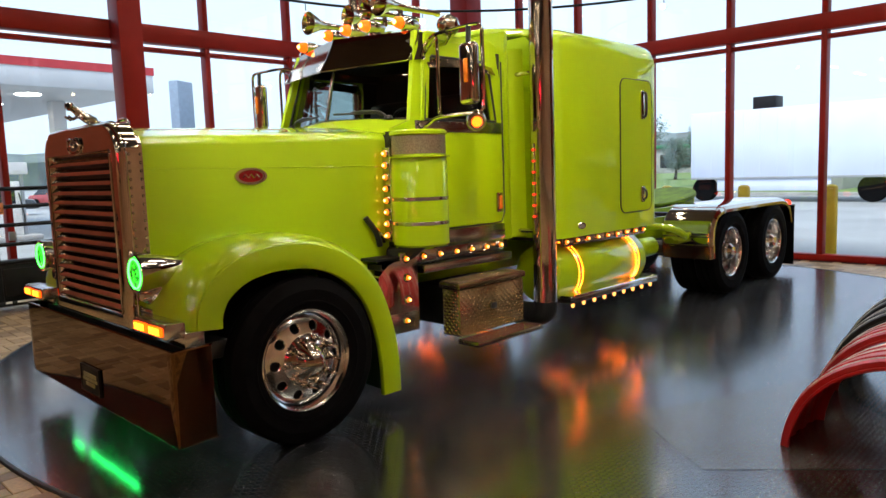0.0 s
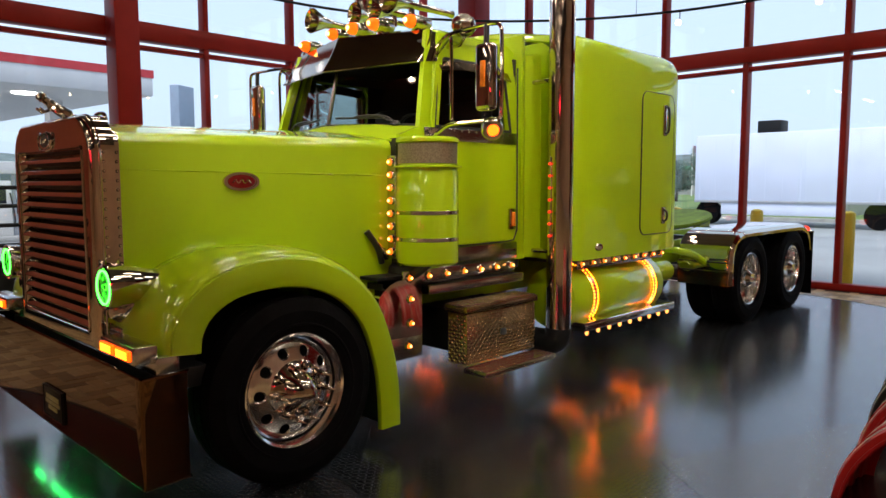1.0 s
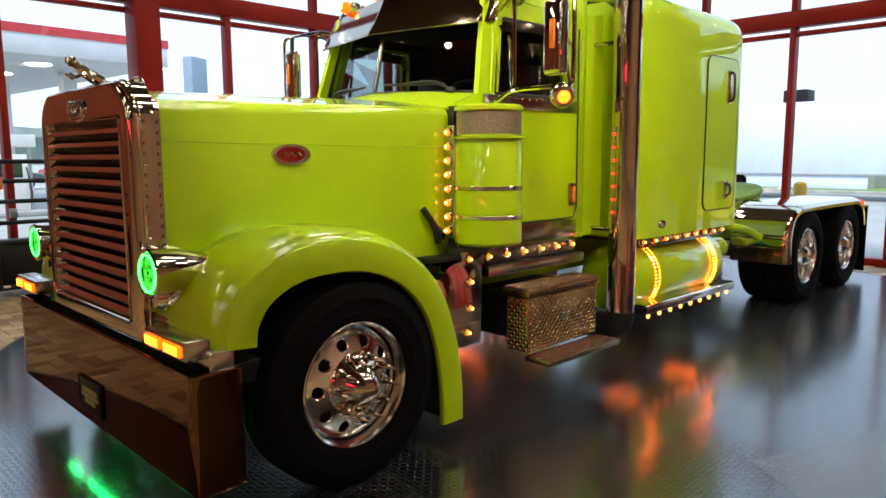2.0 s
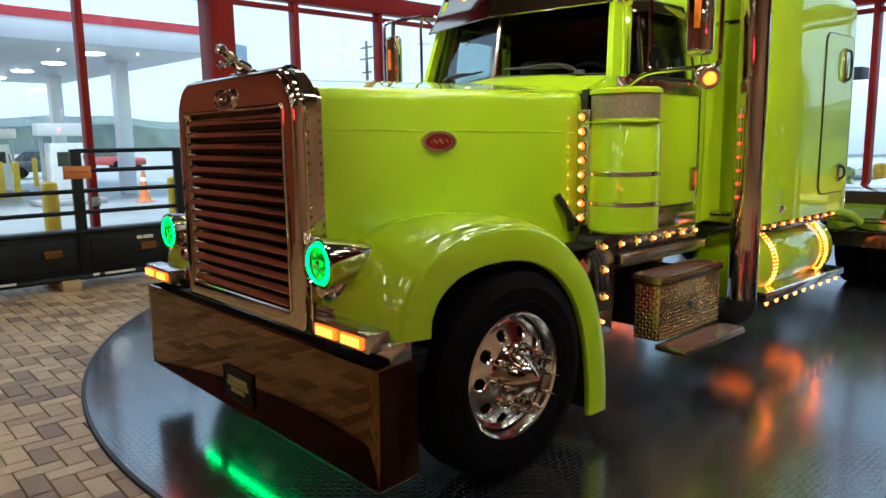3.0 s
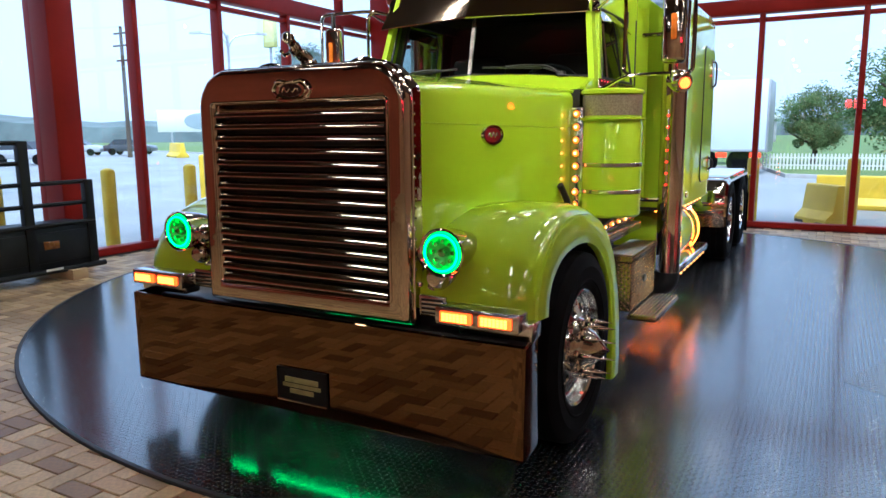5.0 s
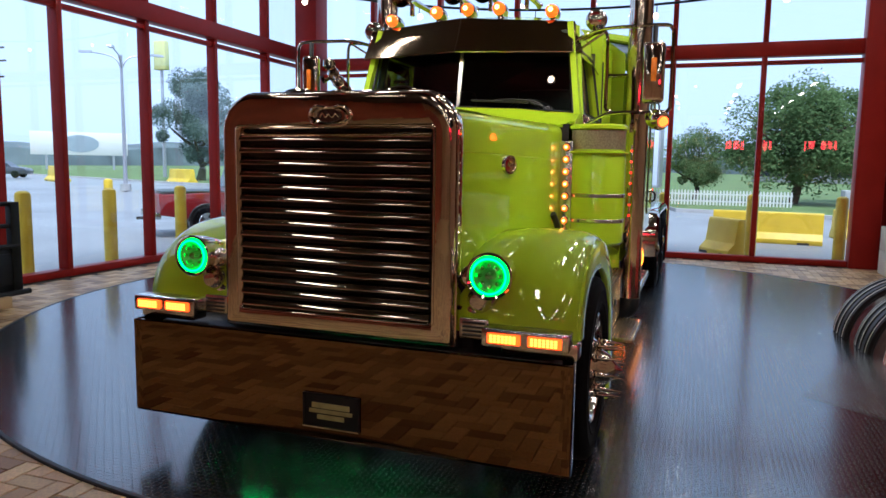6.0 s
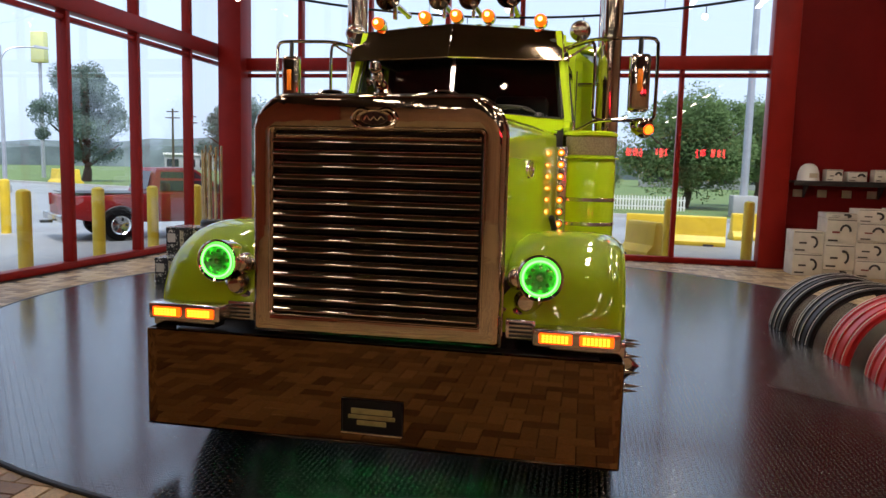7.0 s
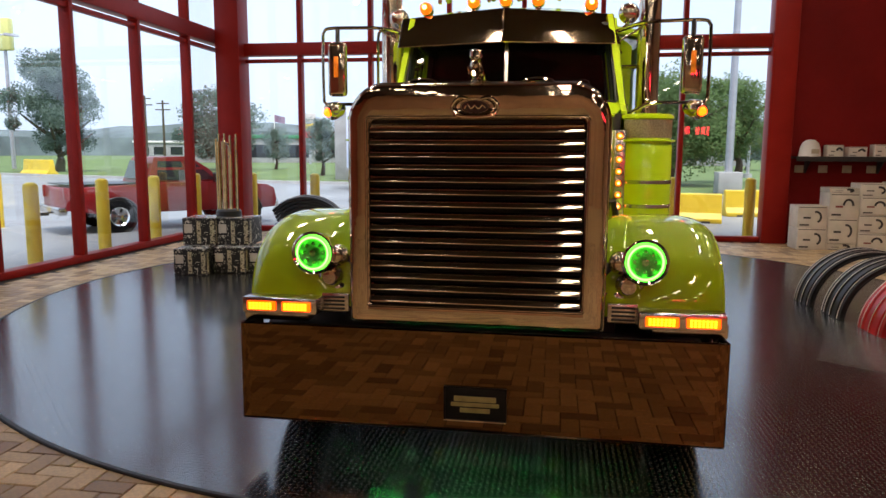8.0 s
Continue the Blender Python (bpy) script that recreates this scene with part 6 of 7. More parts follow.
TRAILER_WHITE = plain("white_trailer_skin", (0.64, 0.70, 0.84), 0.4, 0, 0.05, 1)
TRUCK_RED = plain("dark_red_car_paint", (0.22, 0.010, 0.012), 0.35, 0, 0.1, 2, coat=0.25)
BARK = plain("bark", (0.07, 0.05, 0.035), 0.9, 0, 0.3, 12, 0.4)
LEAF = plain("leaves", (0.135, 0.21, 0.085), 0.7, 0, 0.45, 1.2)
# leaves of the far trees, with distance haze put into the paler colour
LEAF_HAZED = plain("far_leaves", (0.16, 0.225, 0.19), 0.8, 0, 0.35, 0.8)
for leafy in (LEAF, LEAF_HAZED):
    # light passes through the leaves
    lt, lb = leafy.node_tree, leafy.node_tree.nodes["Principled BSDF"]
    lb.inputs["Specular IOR Level"].default_value = 0.0
    thru, both = lt.nodes.new("ShaderNodeBsdfTranslucent"), lt.nodes.new("ShaderNodeMixShader")
    lt.links.new(lb.inputs["Base Color"].links[0].from_socket, thru.inputs[0])
    both.inputs[0].default_value = 0.5
    lt.links.new(lb.outputs[0], both.inputs[1])
    lt.links.new(thru.outputs[0], both.inputs[2])
    lt.links.new(both.outputs[0], lt.nodes["Material Output"].inputs[0])
# blue-grey distance haze is put into the colour of the woods
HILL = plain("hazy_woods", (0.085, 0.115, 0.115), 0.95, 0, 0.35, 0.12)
GALV = plain("galvanised_steel", (0.42, 0.43, 0.45), 0.45, 0.6, 0.1, 5)
CAR_GLASS = plain("dark_car_glass", (0.02, 0.025, 0.03), 0.08, 0, 0.2, 5)
WHITE_LAMP = glowing("canopy_lamp", (1.0, 0.98, 0.92), 9.0)

bm = bmesh.new()
bm.faces.new([bm.verts.new(p) for p in ((-900, -900, -0.05), (900, -900, -0.05), (900, 900, -0.05), (-900, 900, -0.05))])
tagged(link("ground", bm, ASPHALT, smooth=0), "grey wet asphalt lot around the hall", "ground", kind="structure")
KERB = [(60, 10), (20, 21.5), (2, 25.9), (-3.2, 27.4), (-4.4, 33.0), (-17, 34.0), (-38, 40.2), (-75, 56), (-200, 100)]
bm = bmesh.new()
lo = [bm.verts.new((x, y, 0.06)) for x, y in KERB]
hi = [bm.verts.new((x * 1.5 - 20, y + 420, 0.3)) for x, y in KERB]
for k in range(len(KERB) - 1):
    bm.faces.new((lo[k], lo[k + 1], hi[k + 1], hi[k]))
tagged(link("lawn", bm, GRASS, smooth=0), "mown green grass behind a kerb", "grass", kind="structure")
rings = []
for x, y in KERB:
    rings.append([(x, y - 0.22, -0.06), (x, y - 0.20, 0.085), (x, y + 0.02, 0.09), (x, y + 0.04, -0.06)])
tagged(link("kerb", loft(rings), CONCRETE), "pale concrete kerb along the grass", "kerb", kind="structure")


def bollard(x, y):
    ob = thing("bollard", x, y, -0.05, "round yellow-painted steel bollard outside the glazing", "bollard", "yellow bollards along the building")
    part("post", lathe([(0.0, 0.0), (0.10, 0.0), (0.10, 1.14), (0.09, 1.175), (0.05, 1.20), (0.0, 1.205)], 20), YELLOW, ob)
    part("footing", lathe([(0.0, 0.0), (0.17, 0.0), (0.16, 0.015), (0.10, 0.02)], 20), CONCRETE, ob)
    return ob


first = first_bollard = bollard(-11.05, 5.97)
for x, y in ((-11.08, 4.35), (-11.08, 2.7), (-11.05, 7.48), (-11.10, 9.15), (-11.08, 10.65), (-11.08, 12.2), (-10.15, 12.9), (-8.75, 12.9), (-7.3, 12.9), (-5.85, 12.9), (-4.4, 12.9), (-3.0, 12.88), (-1.46, 12.88), (-0.02, 12.88), (-15.4, 11.8)):
    copy_thing(first, pose(x, y, -0.05))


def barrier(x, y, turn, L=2.2, label="yellow-painted concrete road barrier"):
    ob = thing("road_barrier", x, y, -0.05, label, "barrier", "yellow concrete barriers", turn)
    part("block", prism([(-0.28, 0.0), (0.28, 0.0), (0.28, 0.10), (0.14, 0.24), (0.085, 0.66), (0.07, 0.70), (-0.07, 0.70), (-0.085, 0.66), (-0.14, 0.24), (-0.28, 0.10)], "Y", -L / 2, L / 2, 0.012), YELLOW, ob)
    for e in (-0.8, 0.8):
        part("lift_slot", box(-0.285, 0.285, e * L / 2.4 - 0.12, e * L / 2.4 + 0.12, -0.002, 0.05), PRINT_DARK, ob)
    return ob


b0 = barrier(-0.9, 16.55, 83, 2.3)
barrier(-1.85, 13.65, 35, 0.9, "short yellow concrete barrier piece set askew")
copy_thing(b0, pose(-38.0, 41.2, -0.05, 0, 0, 65) @ Matrix.Scale(1.5, 4))
copy_thing(b0, pose(-47.0, 38.5, -0.05, 0, 0, 62) @ Matrix.Scale(1.6, 4))
copy_thing(b0, pose(1.9, 18.6, -0.05, 0, 0, 95))


# red pickup parked askew beyond the corner
TRUCK_RED.node_tree.nodes["Principled BSDF"].inputs["Specular IOR Level"].default_value = 0.25


def pickup():
    ob = thing("pickup_truck", -12.33, 13.15, -0.05, "dark red pickup truck parked outside the corner glazing", "pickup truck", turn=51.7)
    ob.matrix_basis = ob.matrix_basis @ Matrix.Scale(0.885, 4)
    # local: x forward, y to its left; right side nearest the hall
    lower = [(-2.55, 0.55), (-2.55, 1.04), (-0.75, 1.10), (-0.72, 1.12), (1.05, 1.13), (1.25, 1.12), (2.35, 1.02), (2.55, 0.92), (2.62, 0.62), (2.55, 0.42), (2.12, 0.40), (-1.9, 0.44)]
    body = part("body", prism(lower, "Y", -0.93, 0.93, 0.03), TRUCK_RED, ob)
    for x in (-1.45, 1.72):
        part("wheel_arch", tube([(x + 0.44 * math.cos(a), -0.93, 0.36 + 0.44 * math.sin(a)) for a in np.linspace(0.05, math.pi - 0.05, 14)], 0.03, 6), BLACK, body)
        part("wheel_well", lathe([(0.0, -0.934), (0.43, -0.934), (0.43, -0.7)], 28, "Y"), BLACK, body).matrix_basis = pose(x, 0, 0.36)
    part("cab", loft([[(-0.75, -0.86, 1.10), (1.15, -0.86, 1.12), (1.15, 0.86, 1.12), (-0.75, 0.86, 1.10)], [(-0.62, -0.80, 1.45), (0.78, -0.80, 1.45), (0.78, 0.80, 1.45), (-0.62, 0.80, 1.45)], [(-0.52, -0.70, 1.72), (0.35, -0.70, 1.74), (0.35, 0.70, 1.74), (-0.52, 0.70, 1.72)]], caps=True), TRUCK_RED, ob)
    for s in (-1, 1):
        for a, b, c, d in (((-0.52, 1.17), (0.20, 1.17), (0.12, 1.63), (-0.45, 1.63)), ((0.27, 1.17), (0.95, 1.17), (0.42, 1.63), (0.19, 1.63))):
            bm = bmesh.new()
            bm.faces.new([bm.verts.new((p, s * (0.868 - 0.155 * max(0, q - 1.12) / 0.62 + 0.012), q)) for p, q in (a, b, c, d)])
            part("side_window", bm, CAR_GLASS, ob, smooth=0)
        part("door_seam", tube([(0.24, s * 0.935, 0.55), (0.24, s * 0.935, 1.12)], 0.008, 5), BLACK, ob)
        part("door_mirror", box(0.86, 0.98, s * 0.93, s * 1.12, 1.15, 1.32, 0.03), BLACK, ob)
        part("headlamp", box(2.35, 2.56, s * 0.68 - 0.18, s * 0.68 + 0.18, 0.78, 0.94, 0.02), LAMP_GLASS, ob)
        part("tail_lamp", box(-2.57, -2.50, s * 0.86 - 0.06, s * 0.86 + 0.07, 0.78, 1.06, 0.01), TRUCK_RED, ob)
    bm = bmesh.new()
    bm.faces.new([bm.verts.new(p) for p in ((1.12, -0.78, 1.14), (1.12, 0.78, 1.14), (0.45, 0.66, 1.68), (0.45, -0.66, 1.68))])
    part("windscreen", bm, CAR_GLASS, ob, smooth=0).location.x = 0.02
    bm = bmesh.new()
    bm.faces.new([bm.verts.new(p) for p in ((-0.735, -0.70, 1.2), (-0.735, 0.70, 1.2), (-0.60, 0.60, 1.64), (-0.60, -0.60, 1.64))])
    part("rear_window", bm, CAR_GLASS, ob, smooth=0).location.x = -0.03
    part("bed", box(-2.48, -0.80, -0.80, 0.80, 1.098, 1.115), BLACK, ob)
    part("rear_bumper", box(-2.71, -2.52, -0.9, 0.9, 0.45, 0.62, 0.03), STAINLESS, ob)
    part("front_bumper", box(2.5, 2.68, -0.92, 0.92, 0.42, 0.62, 0.04), STAINLESS, ob)
    part("hitch", box(-2.95, -2.69, -0.05, 0.05, 0.40, 0.47, 0.01), BLACK, ob)
    for x in (-1.45, 1.72):
        for s in (-1, 1):
            w = part("wheel", lathe([(0.21, -0.10), (0.34, -0.115), (0.37, -0.09), (0.37, 0.09), (0.34, 0.115), (0.21, 0.10)], 28, "Y"), RUBBER, ob)
            w.matrix_basis = pose(x, s * 0.875, 0.37)
            part("rim", lathe([(0.0, s * 0.09), (0.06, s * 0.10), (0.07, s * 0.07), (0.19, s * 0.085), (0.22, s * 0.112), (0.225, s * 0.09)], 20, "Y"), ALLOY, w)
            for k in range(5):
                a = k * math.tau / 5
                part("rim_slot", box(0.10, 0.18, s * 0.082 - 0.006, s * 0.082 + 0.006, -0.025, 0.025), BLACK, w).matrix_basis = Matrix.Rotation(a, 4, "Y")
    return ob


pickup()

# white box trailer across the lot
tr = thing("box_trailer", -9.1, 29.8, -0.05, "white box trailer standing across the lot", "trailer")
part("box_body", box(-3.7, 5.1, -1.3, 1.3, 0.95, 3.55, 0.03), TRAILER_WHITE, tr)
for k in range(14):
    part("side_rib", box(-3.5 + k * 0.64, -3.48 + k * 0.64, -1.306, -1.30, 1.0, 3.5), TRAILER_WHITE, tr)
part("lower_rail", box(-3.7, 5.1, -1.32, -1.27, 0.88, 0.97, 0.01), GALV, tr)
part("side_skirt", box(-2.6, 1.6, -1.28, -1.25, 0.42, 0.88, 0.01), TRAILER_WHITE, tr)
part("rear_frame", box(5.08, 5.16, -1.3, 1.3, 0.85, 3.55, 0.01), GALV, tr)
for x in (2.9, 4.2, -3.2):
    part("wheel", lathe([(0.0, -0.12), (0.3, -0.15), (0.46, -0.15), (0.48, -0.1), (0.48, 0.2), (0.0, 0.2)], 28, "Y"), RUBBER, tr).matrix_basis = pose(x, -1.05, 0.48)
for u in (3.55, 4.75):
    part("rear_lamp", box(u - 0.2, u + 0.2, -1.34, -1.31, 0.66, 0.84, 0.02), RED_LAMP, tr)
far_house = thing("far_building", -12.6, 38.5, -0.05, "low pale building with a dark unit on its flat roof", "building")
part("wall", box(-3.3, 3.3, -2, 2, 0.0, 3.9, 0.03), CONCRETE, far_house)
part("roof", box(-3.4, 3.4, -2.1, 2.1, 3.9, 4.0, 0.02), GALV, far_house)
part("roof_unit", box(-0.9, 0.2, -1.8, -0.8, 4.0, 4.7, 0.03), BLACK_STEEL, far_house)
for k in range(3):
    part("window", box(-2.6 + k * 1.9, -1.5 + k * 1.9, -2.02, -1.98, 1.0, 2.4), CAR_GLASS, far_house)


# trees
def tree(x, y, h, r, seed, leaf, label, n=2600, trunk=0.3):
    ob = thing("tree", x, y, 0.05, label, "tree", "trees round the lot")
    rn = random.Random(seed)
    z0 = h * trunk
    bm = tube(smooth_line([(0, 0, 0), (0.05 * r, 0, z0 * 0.6), (0, 0.05 * r, z0), (0.06 * r, 0, h * 0.72)], 4), [0.055 * h * 0.8 * (1 - 0.07 * k) for k in range(13)], 8)
    for k in range(7):
        a = k * 2.4 + rn.random()
        z = z0 * (0.85 + 0.25 * k)
        e = Vector((0.7 * r * math.cos(a), 0.7 * r * math.sin(a), min(h * 0.9, z + h * 0.18)))
        merge(bm, tube(smooth_line([(0, 0, z * 0.9), e * 0.5 + Vector((0, 0, z * 0.4)), e], 3), [0.02 * h, 0.018 * h, 0.016 * h, 0.013 * h, 0.011 * h, 0.009 * h, 0.005 * h], 6))
    part("trunk", bm, BARK, ob)
    lumps = []
    for k in range(58):
        a, q = rn.uniform(0, math.tau), rn.random()
        zz = z0 * 0.8 + (h - z0 * 0.8) * (0.08 + 0.80 * q)
        ww = r * rn.uniform(0.72, 1.12) * (0.36 + 0.60 * math.sin(math.pi * min(1, 0.16 + 0.74 * q)))
        d = rn.uniform(0.2, 0.9)
        lumps.append((Vector((ww * d * math.cos(a), ww * d * math.sin(a), zz)), rn.uniform(0.12, 0.31) * r))
    vs, fs = [], []
    s = max(0.045, 0.021 * r)
    for k in range(int(n * 9)):
        c, lr = lumps[k % len(lumps)]
        d = Vector((rn.gauss(0, 1), rn.gauss(0, 1), rn.gauss(0, 0.85))).normalized() * lr * rn.uniform(0.55, 1.12)
        p = c + d
        u = Vector((rn.gauss(0, 1), rn.gauss(0, 1), rn.gauss(0, 0.6))).normalized()
        w = u.orthogonal().normalized()
        sz = s * rn.uniform(0.6, 1.5)
        b = len(vs)
        vs += [p - u * sz, p + w * sz * 0.55, p + u * sz, p - w * sz * 0.55]
        fs.append((b, b + 1, b + 2, b + 3))
    me = bpy.data.meshes.new("crown")
    me.from_pydata([tuple(v) for v in vs], [], fs)
    me.materials.append(leaf)
    o = new("crown", me)
    o.parent = ob
    tagged(o, "loose crown of small green leaves", kind="stuff")
    return ob


tree(1.6, 34.6, 5.6, 3.6, 1, LEAF, "broad dark green tree behind a white fence", 3800, 0.24)
tree(5.6, 38.0, 5.6, 2.6, 2, LEAF, "dark green tree at the edge of the grass", 2600)
tree(-2.6, 37.0, 3.6, 1.9, 3, LEAF, "rounded green tree on the grass", 2000, 0.25)
tree(-40.0, 45.8, 8.9, 3.6, 4, LEAF_HAZED, "tall rounded tree beyond the lot", 4200, 0.16)
tree(-31.5, 54.0, 6.9, 4.2, 5, LEAF_HAZED, "broad tree beyond the lot", 3000, 0.2)
tree(-28.0, 57.5, 3.6, 1.7, 6, LEAF_HAZED, "small thin tree on the grass", 1200, 0.3)
tree(-19.0, 43.5, 3.9, 1.5, 7, LEAF_HAZED, "small tree on the grass", 1400, 0.28)
tree(-5.6, 36.0, 2.9, 1.6, 8, LEAF, "low bushy tree on the grass", 1500, 0.15)
tree(14.0, 70.0, 5.5, 3.4, 9, LEAF_HAZED, "distant tree beyond the road", 1400, 0.2)
tree(8.5, 30.0, 4.6, 2.6, 10, LEAF, "dark green tree beside a pole", 2600, 0.22)

# wooded hills along the horizon
bm = bmesh.new()
row = []
for k in range(121):
    a = radians(20 + 1.6 * k)
    d = 210 + 30 * math.sin(k * 0.31)
    zt = 8.0 + 2.6 * math.sin(k * 0.23) + 1.5 * noise.noise((k * 0.35, 0, 0)) + 1.0 * noise.noise((k * 1.3, 3, 0))
    x, y = -4 + d * math.cos(a), 4 + d * math.sin(a)
    row.append((bm.verts.new((x, y, -0.5)), bm.verts.new((x * 1.02, y * 1.02, zt * 0.7)), bm.verts.new((x * 1.12, y * 1.12, zt))))
for p, q in zip(row, row[1:]):
    bm.faces.new((p[0], q[0], q[1], p[1]))
    bm.faces.new((p[1], q[1], q[2], p[2]))
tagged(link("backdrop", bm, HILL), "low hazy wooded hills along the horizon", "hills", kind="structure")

# fence, poles, signs
fence = thing("picket_fence", -1.6, 31.2, 0.05, "low white picket fence on the grass", "fence")
pk = None
for k in range(44):
    if pk is None:
        pk = part("picket", prism([(-0.035, 0.0), (0.035, 0.0), (0.035, 0.60), (0.0, 0.66), (-0.035, 0.60)], "Y", -0.012, 0.012), WHITE_METAL, fence)
        pk.location.x = -2.8
    else:
        twin(pk, fence, pose(-2.8 + 0.13 * k, 0, 0))
for z in (0.18, 0.48):
    part("fence_rail", box(-2.85, 2.85, 0.012, 0.04, z - 0.03, z + 0.03), WHITE_METAL, fence)


def street_lamp(x, y, h, arms, label):
    ob = thing("street_lamp", x, y, 0.0, label, "street lamp")
    part("pole", tube([(0, 0, -0.05), (0, 0, h)], [0.11, 0.06], 10), GALV, ob)
    part("base", lathe([(0.0, 0.0), (0.28, 0.0), (0.26, 0.35), (0.0, 0.36)], 14), CONCRETE, ob)
    for a in arms:
        d = Vector((math.cos(radians(a)), math.sin(radians(a)), 0))
        part("arm", tube(smooth_line([(0, 0, h - 0.7), tuple(d * 0.4 + Vector((0, 0, h - 0.1))), tuple(d * 1.6 + Vector((0, 0, h + 0.15)))], 4), 0.04, 8), GALV, ob)
        hd = part("lamp_head", loft([[(-0.32, -0.11, 0), (0.32, -0.13, 0), (0.32, 0.13, 0), (-0.32, 0.11, 0)], [(-0.30, -0.09, 0.12), (0.28, -0.11, 0.10), (0.28, 0.11, 0.10), (-0.30, 0.09, 0.12)]], caps=True), GALV, ob)
        hd.matrix_basis = Matrix.Translation(d * 1.8 + Vector((0, 0, h + 0.1))) @ Matrix.Rotation(radians(a), 4, "Z")
    return ob


street_lamp(-30.5, 28.0, 6.9, (60, 200, 300), "grey steel street lamp with curved arms")
street_lamp(8.5, 47.4, 6.2, (0, 180), "grey twin-arm street lamp")
pole = thing("tall_pole", 3.0, 28.2, 0.0, "tall dark metal pole on a concrete foot", "pole")
part("shaft", tube([(0, 0, 0), (0, 0, 13)], [0.16, 0.10], 12), GALV, pole)
part("foot", box(-0.45, 0.45, -0.45, 0.45, -0.05, 0.9, 0.03), CONCRETE, pole)
up = thing("utility_pole", -49.6, 36.2, 0.0, "wooden utility pole with cross arms", "utility pole")
part("shaft", tube([(0, 0, 0), (0, 0, 9.8)], [0.18, 0.11], 8), BARK, up)
for z, w in ((9.3, 1.1), (8.4, 1.3), (7.3, 0.9)):
    part("cross_arm", box(-w * 0.7, w * 0.7, -0.06, 0.06, z - 0.06, z + 0.06), BARK, up)
ps = thing("pole_sign", -48.9, 51.9, 0.0, "tall pale yellow sign box on a pole", "sign")
part("shaft", tube([(0, 0, 0), (0, 0, 9.9)], [0.17, 0.13], 10), GALV, ps)
part("sign_box", box(-0.66, 0.66, -0.3, 0.3, 9.75, 12.3, 0.08), plain("pale_yellow_sign", (0.62, 0.62, 0.22), 0.4), ps)
ps2 = thing("price_sign", -40.2, 19.9, 0.0, "tall grey price sign with dark panels", "sign", turn=-60)
part("shaft", box(-0.25, 0.25, -0.15, 0.15, 0, 5.2, 0.02), GALV, ps2)
part("cabinet", box(-0.75, 0.75, -0.3, 0.3, 2.3, 7.3, 0.04), plain("blue_grey_sign", (0.20, 0.26, 0.34), 0.4), ps2)
for k in range(5):
    part("panel", box(-0.68, 0.68, -0.32, -0.30, 2.45 + k * 0.97, 3.3 + k * 0.97), plain("sign_panel_%s" % ("pale", "white", "silver", "red", "grey")[k], ((0.55, 0.58, 0.6), (0.6, 0.62, 0.65), (0.5, 0.53, 0.56), (0.5, 0.12, 0.12), (0.3, 0.36, 0.42))[k], 0.4), ps2)
bb = thing("billboard", -90.0, 81.0, 0.0, "wide white billboard with an oval mark", "billboard", turn=48)
part("board", box(-6.5, 6.5, -0.2, 0.2, 2.2, 5.6, 0.03), WHITE_METAL, bb)
bm = lathe([(0.0, -0.24), (1.6, -0.23), (1.6, -0.2)], 28, "Y")
for v in bm.verts:
    v.co.x *= 1.6
    v.co.z = v.co.z * 0.8 + 3.9
part("oval_mark", bm, plain("grey_mark", (0.3, 0.36, 0.4), 0.5), bb)
for u in (-4.5, 4.5):
    part("post", box(u - 0.15, u + 0.15, -0.15, 0.15, 0, 2.2), GALV, bb)


def low_building(x, y, w, d, h, turn, label, stripe):
    ob = thing("shop_building", x, y, 0.0, label, "building", "", turn)
    part("wall", box(-w / 2, w / 2, -d / 2, d / 2, 0, h, 0.05), CONCRETE, ob)
    part("roof", box(-w / 2 - 0.3, w / 2 + 0.3, -d / 2 - 0.3, d / 2 + 0.3, h, h + 0.5, 0.04), stripe, ob)
    for k in range(4):
        u = -w / 2 + (k + 0.5) * w / 4
        part("window", box(u - w / 11, u + w / 11, -d / 2 - 0.03, -d / 2 + 0.02, 0.8, h * 0.75), CAR_GLASS, ob)
    return ob


GREEN_TRIM = plain("green_trim", (0.03, 0.20, 0.09), 0.5)
low_building(-44, 96, 22, 8, 3.4, 25, "low pale shop building with a green roof edge", GREEN_TRIM)
low_building(-92, 150, 14, 8, 3.4, 30, "low pale building far across the road", WHITE_METAL)
low_building(-18, 110, 18, 8, 3.2, 5, "low pale building beyond the trees", WHITE_METAL)
low_building(12, 96, 16, 7, 3.2, -10, "low pale building beyond the road", WHITE_METAL)


def car(x, y, turn, paint, label):
    ob = thing("parked_car", x, y, -0.03, label, "car", "cars parked far off", turn)
    part("body", prism([(-2.1, 0.35), (-2.15, 0.75), (-1.9, 0.88), (1.2, 0.92), (2.0, 0.80), (2.15, 0.6), (2.1, 0.32)], "Y", -0.85, 0.85, 0.05), paint, ob)
    part("cabin", loft([[(-1.7, -0.78, 0.86), (1.1, -0.78, 0.88), (1.1, 0.78, 0.88), (-1.7, 0.78, 0.86)], [(-1.1, -0.62, 1.38), (0.35, -0.62, 1.40), (0.35, 0.62, 1.40), (-1.1, 0.62, 1.38)]], caps=True), CAR_GLASS, ob)
    for u in (-1.3, 1.3):
        for s in (-1, 1):
            part("wheel", lathe([(0.0, -0.1), (0.3, -0.1), (0.32, 0.0), (0.3, 0.1), (0.0, 0.1)], 16, "Y"), RUBBER, ob).matrix_basis = pose(u, s * 0.8, 0.32)
    return ob


CAR_DARK, CAR_SILVER = plain("dark_car_paint", (0.03, 0.035, 0.04), 0.3, coat=0.5), plain("silver_car_paint", (0.45, 0.46, 0.48), 0.3, 0.4, coat=0.5)
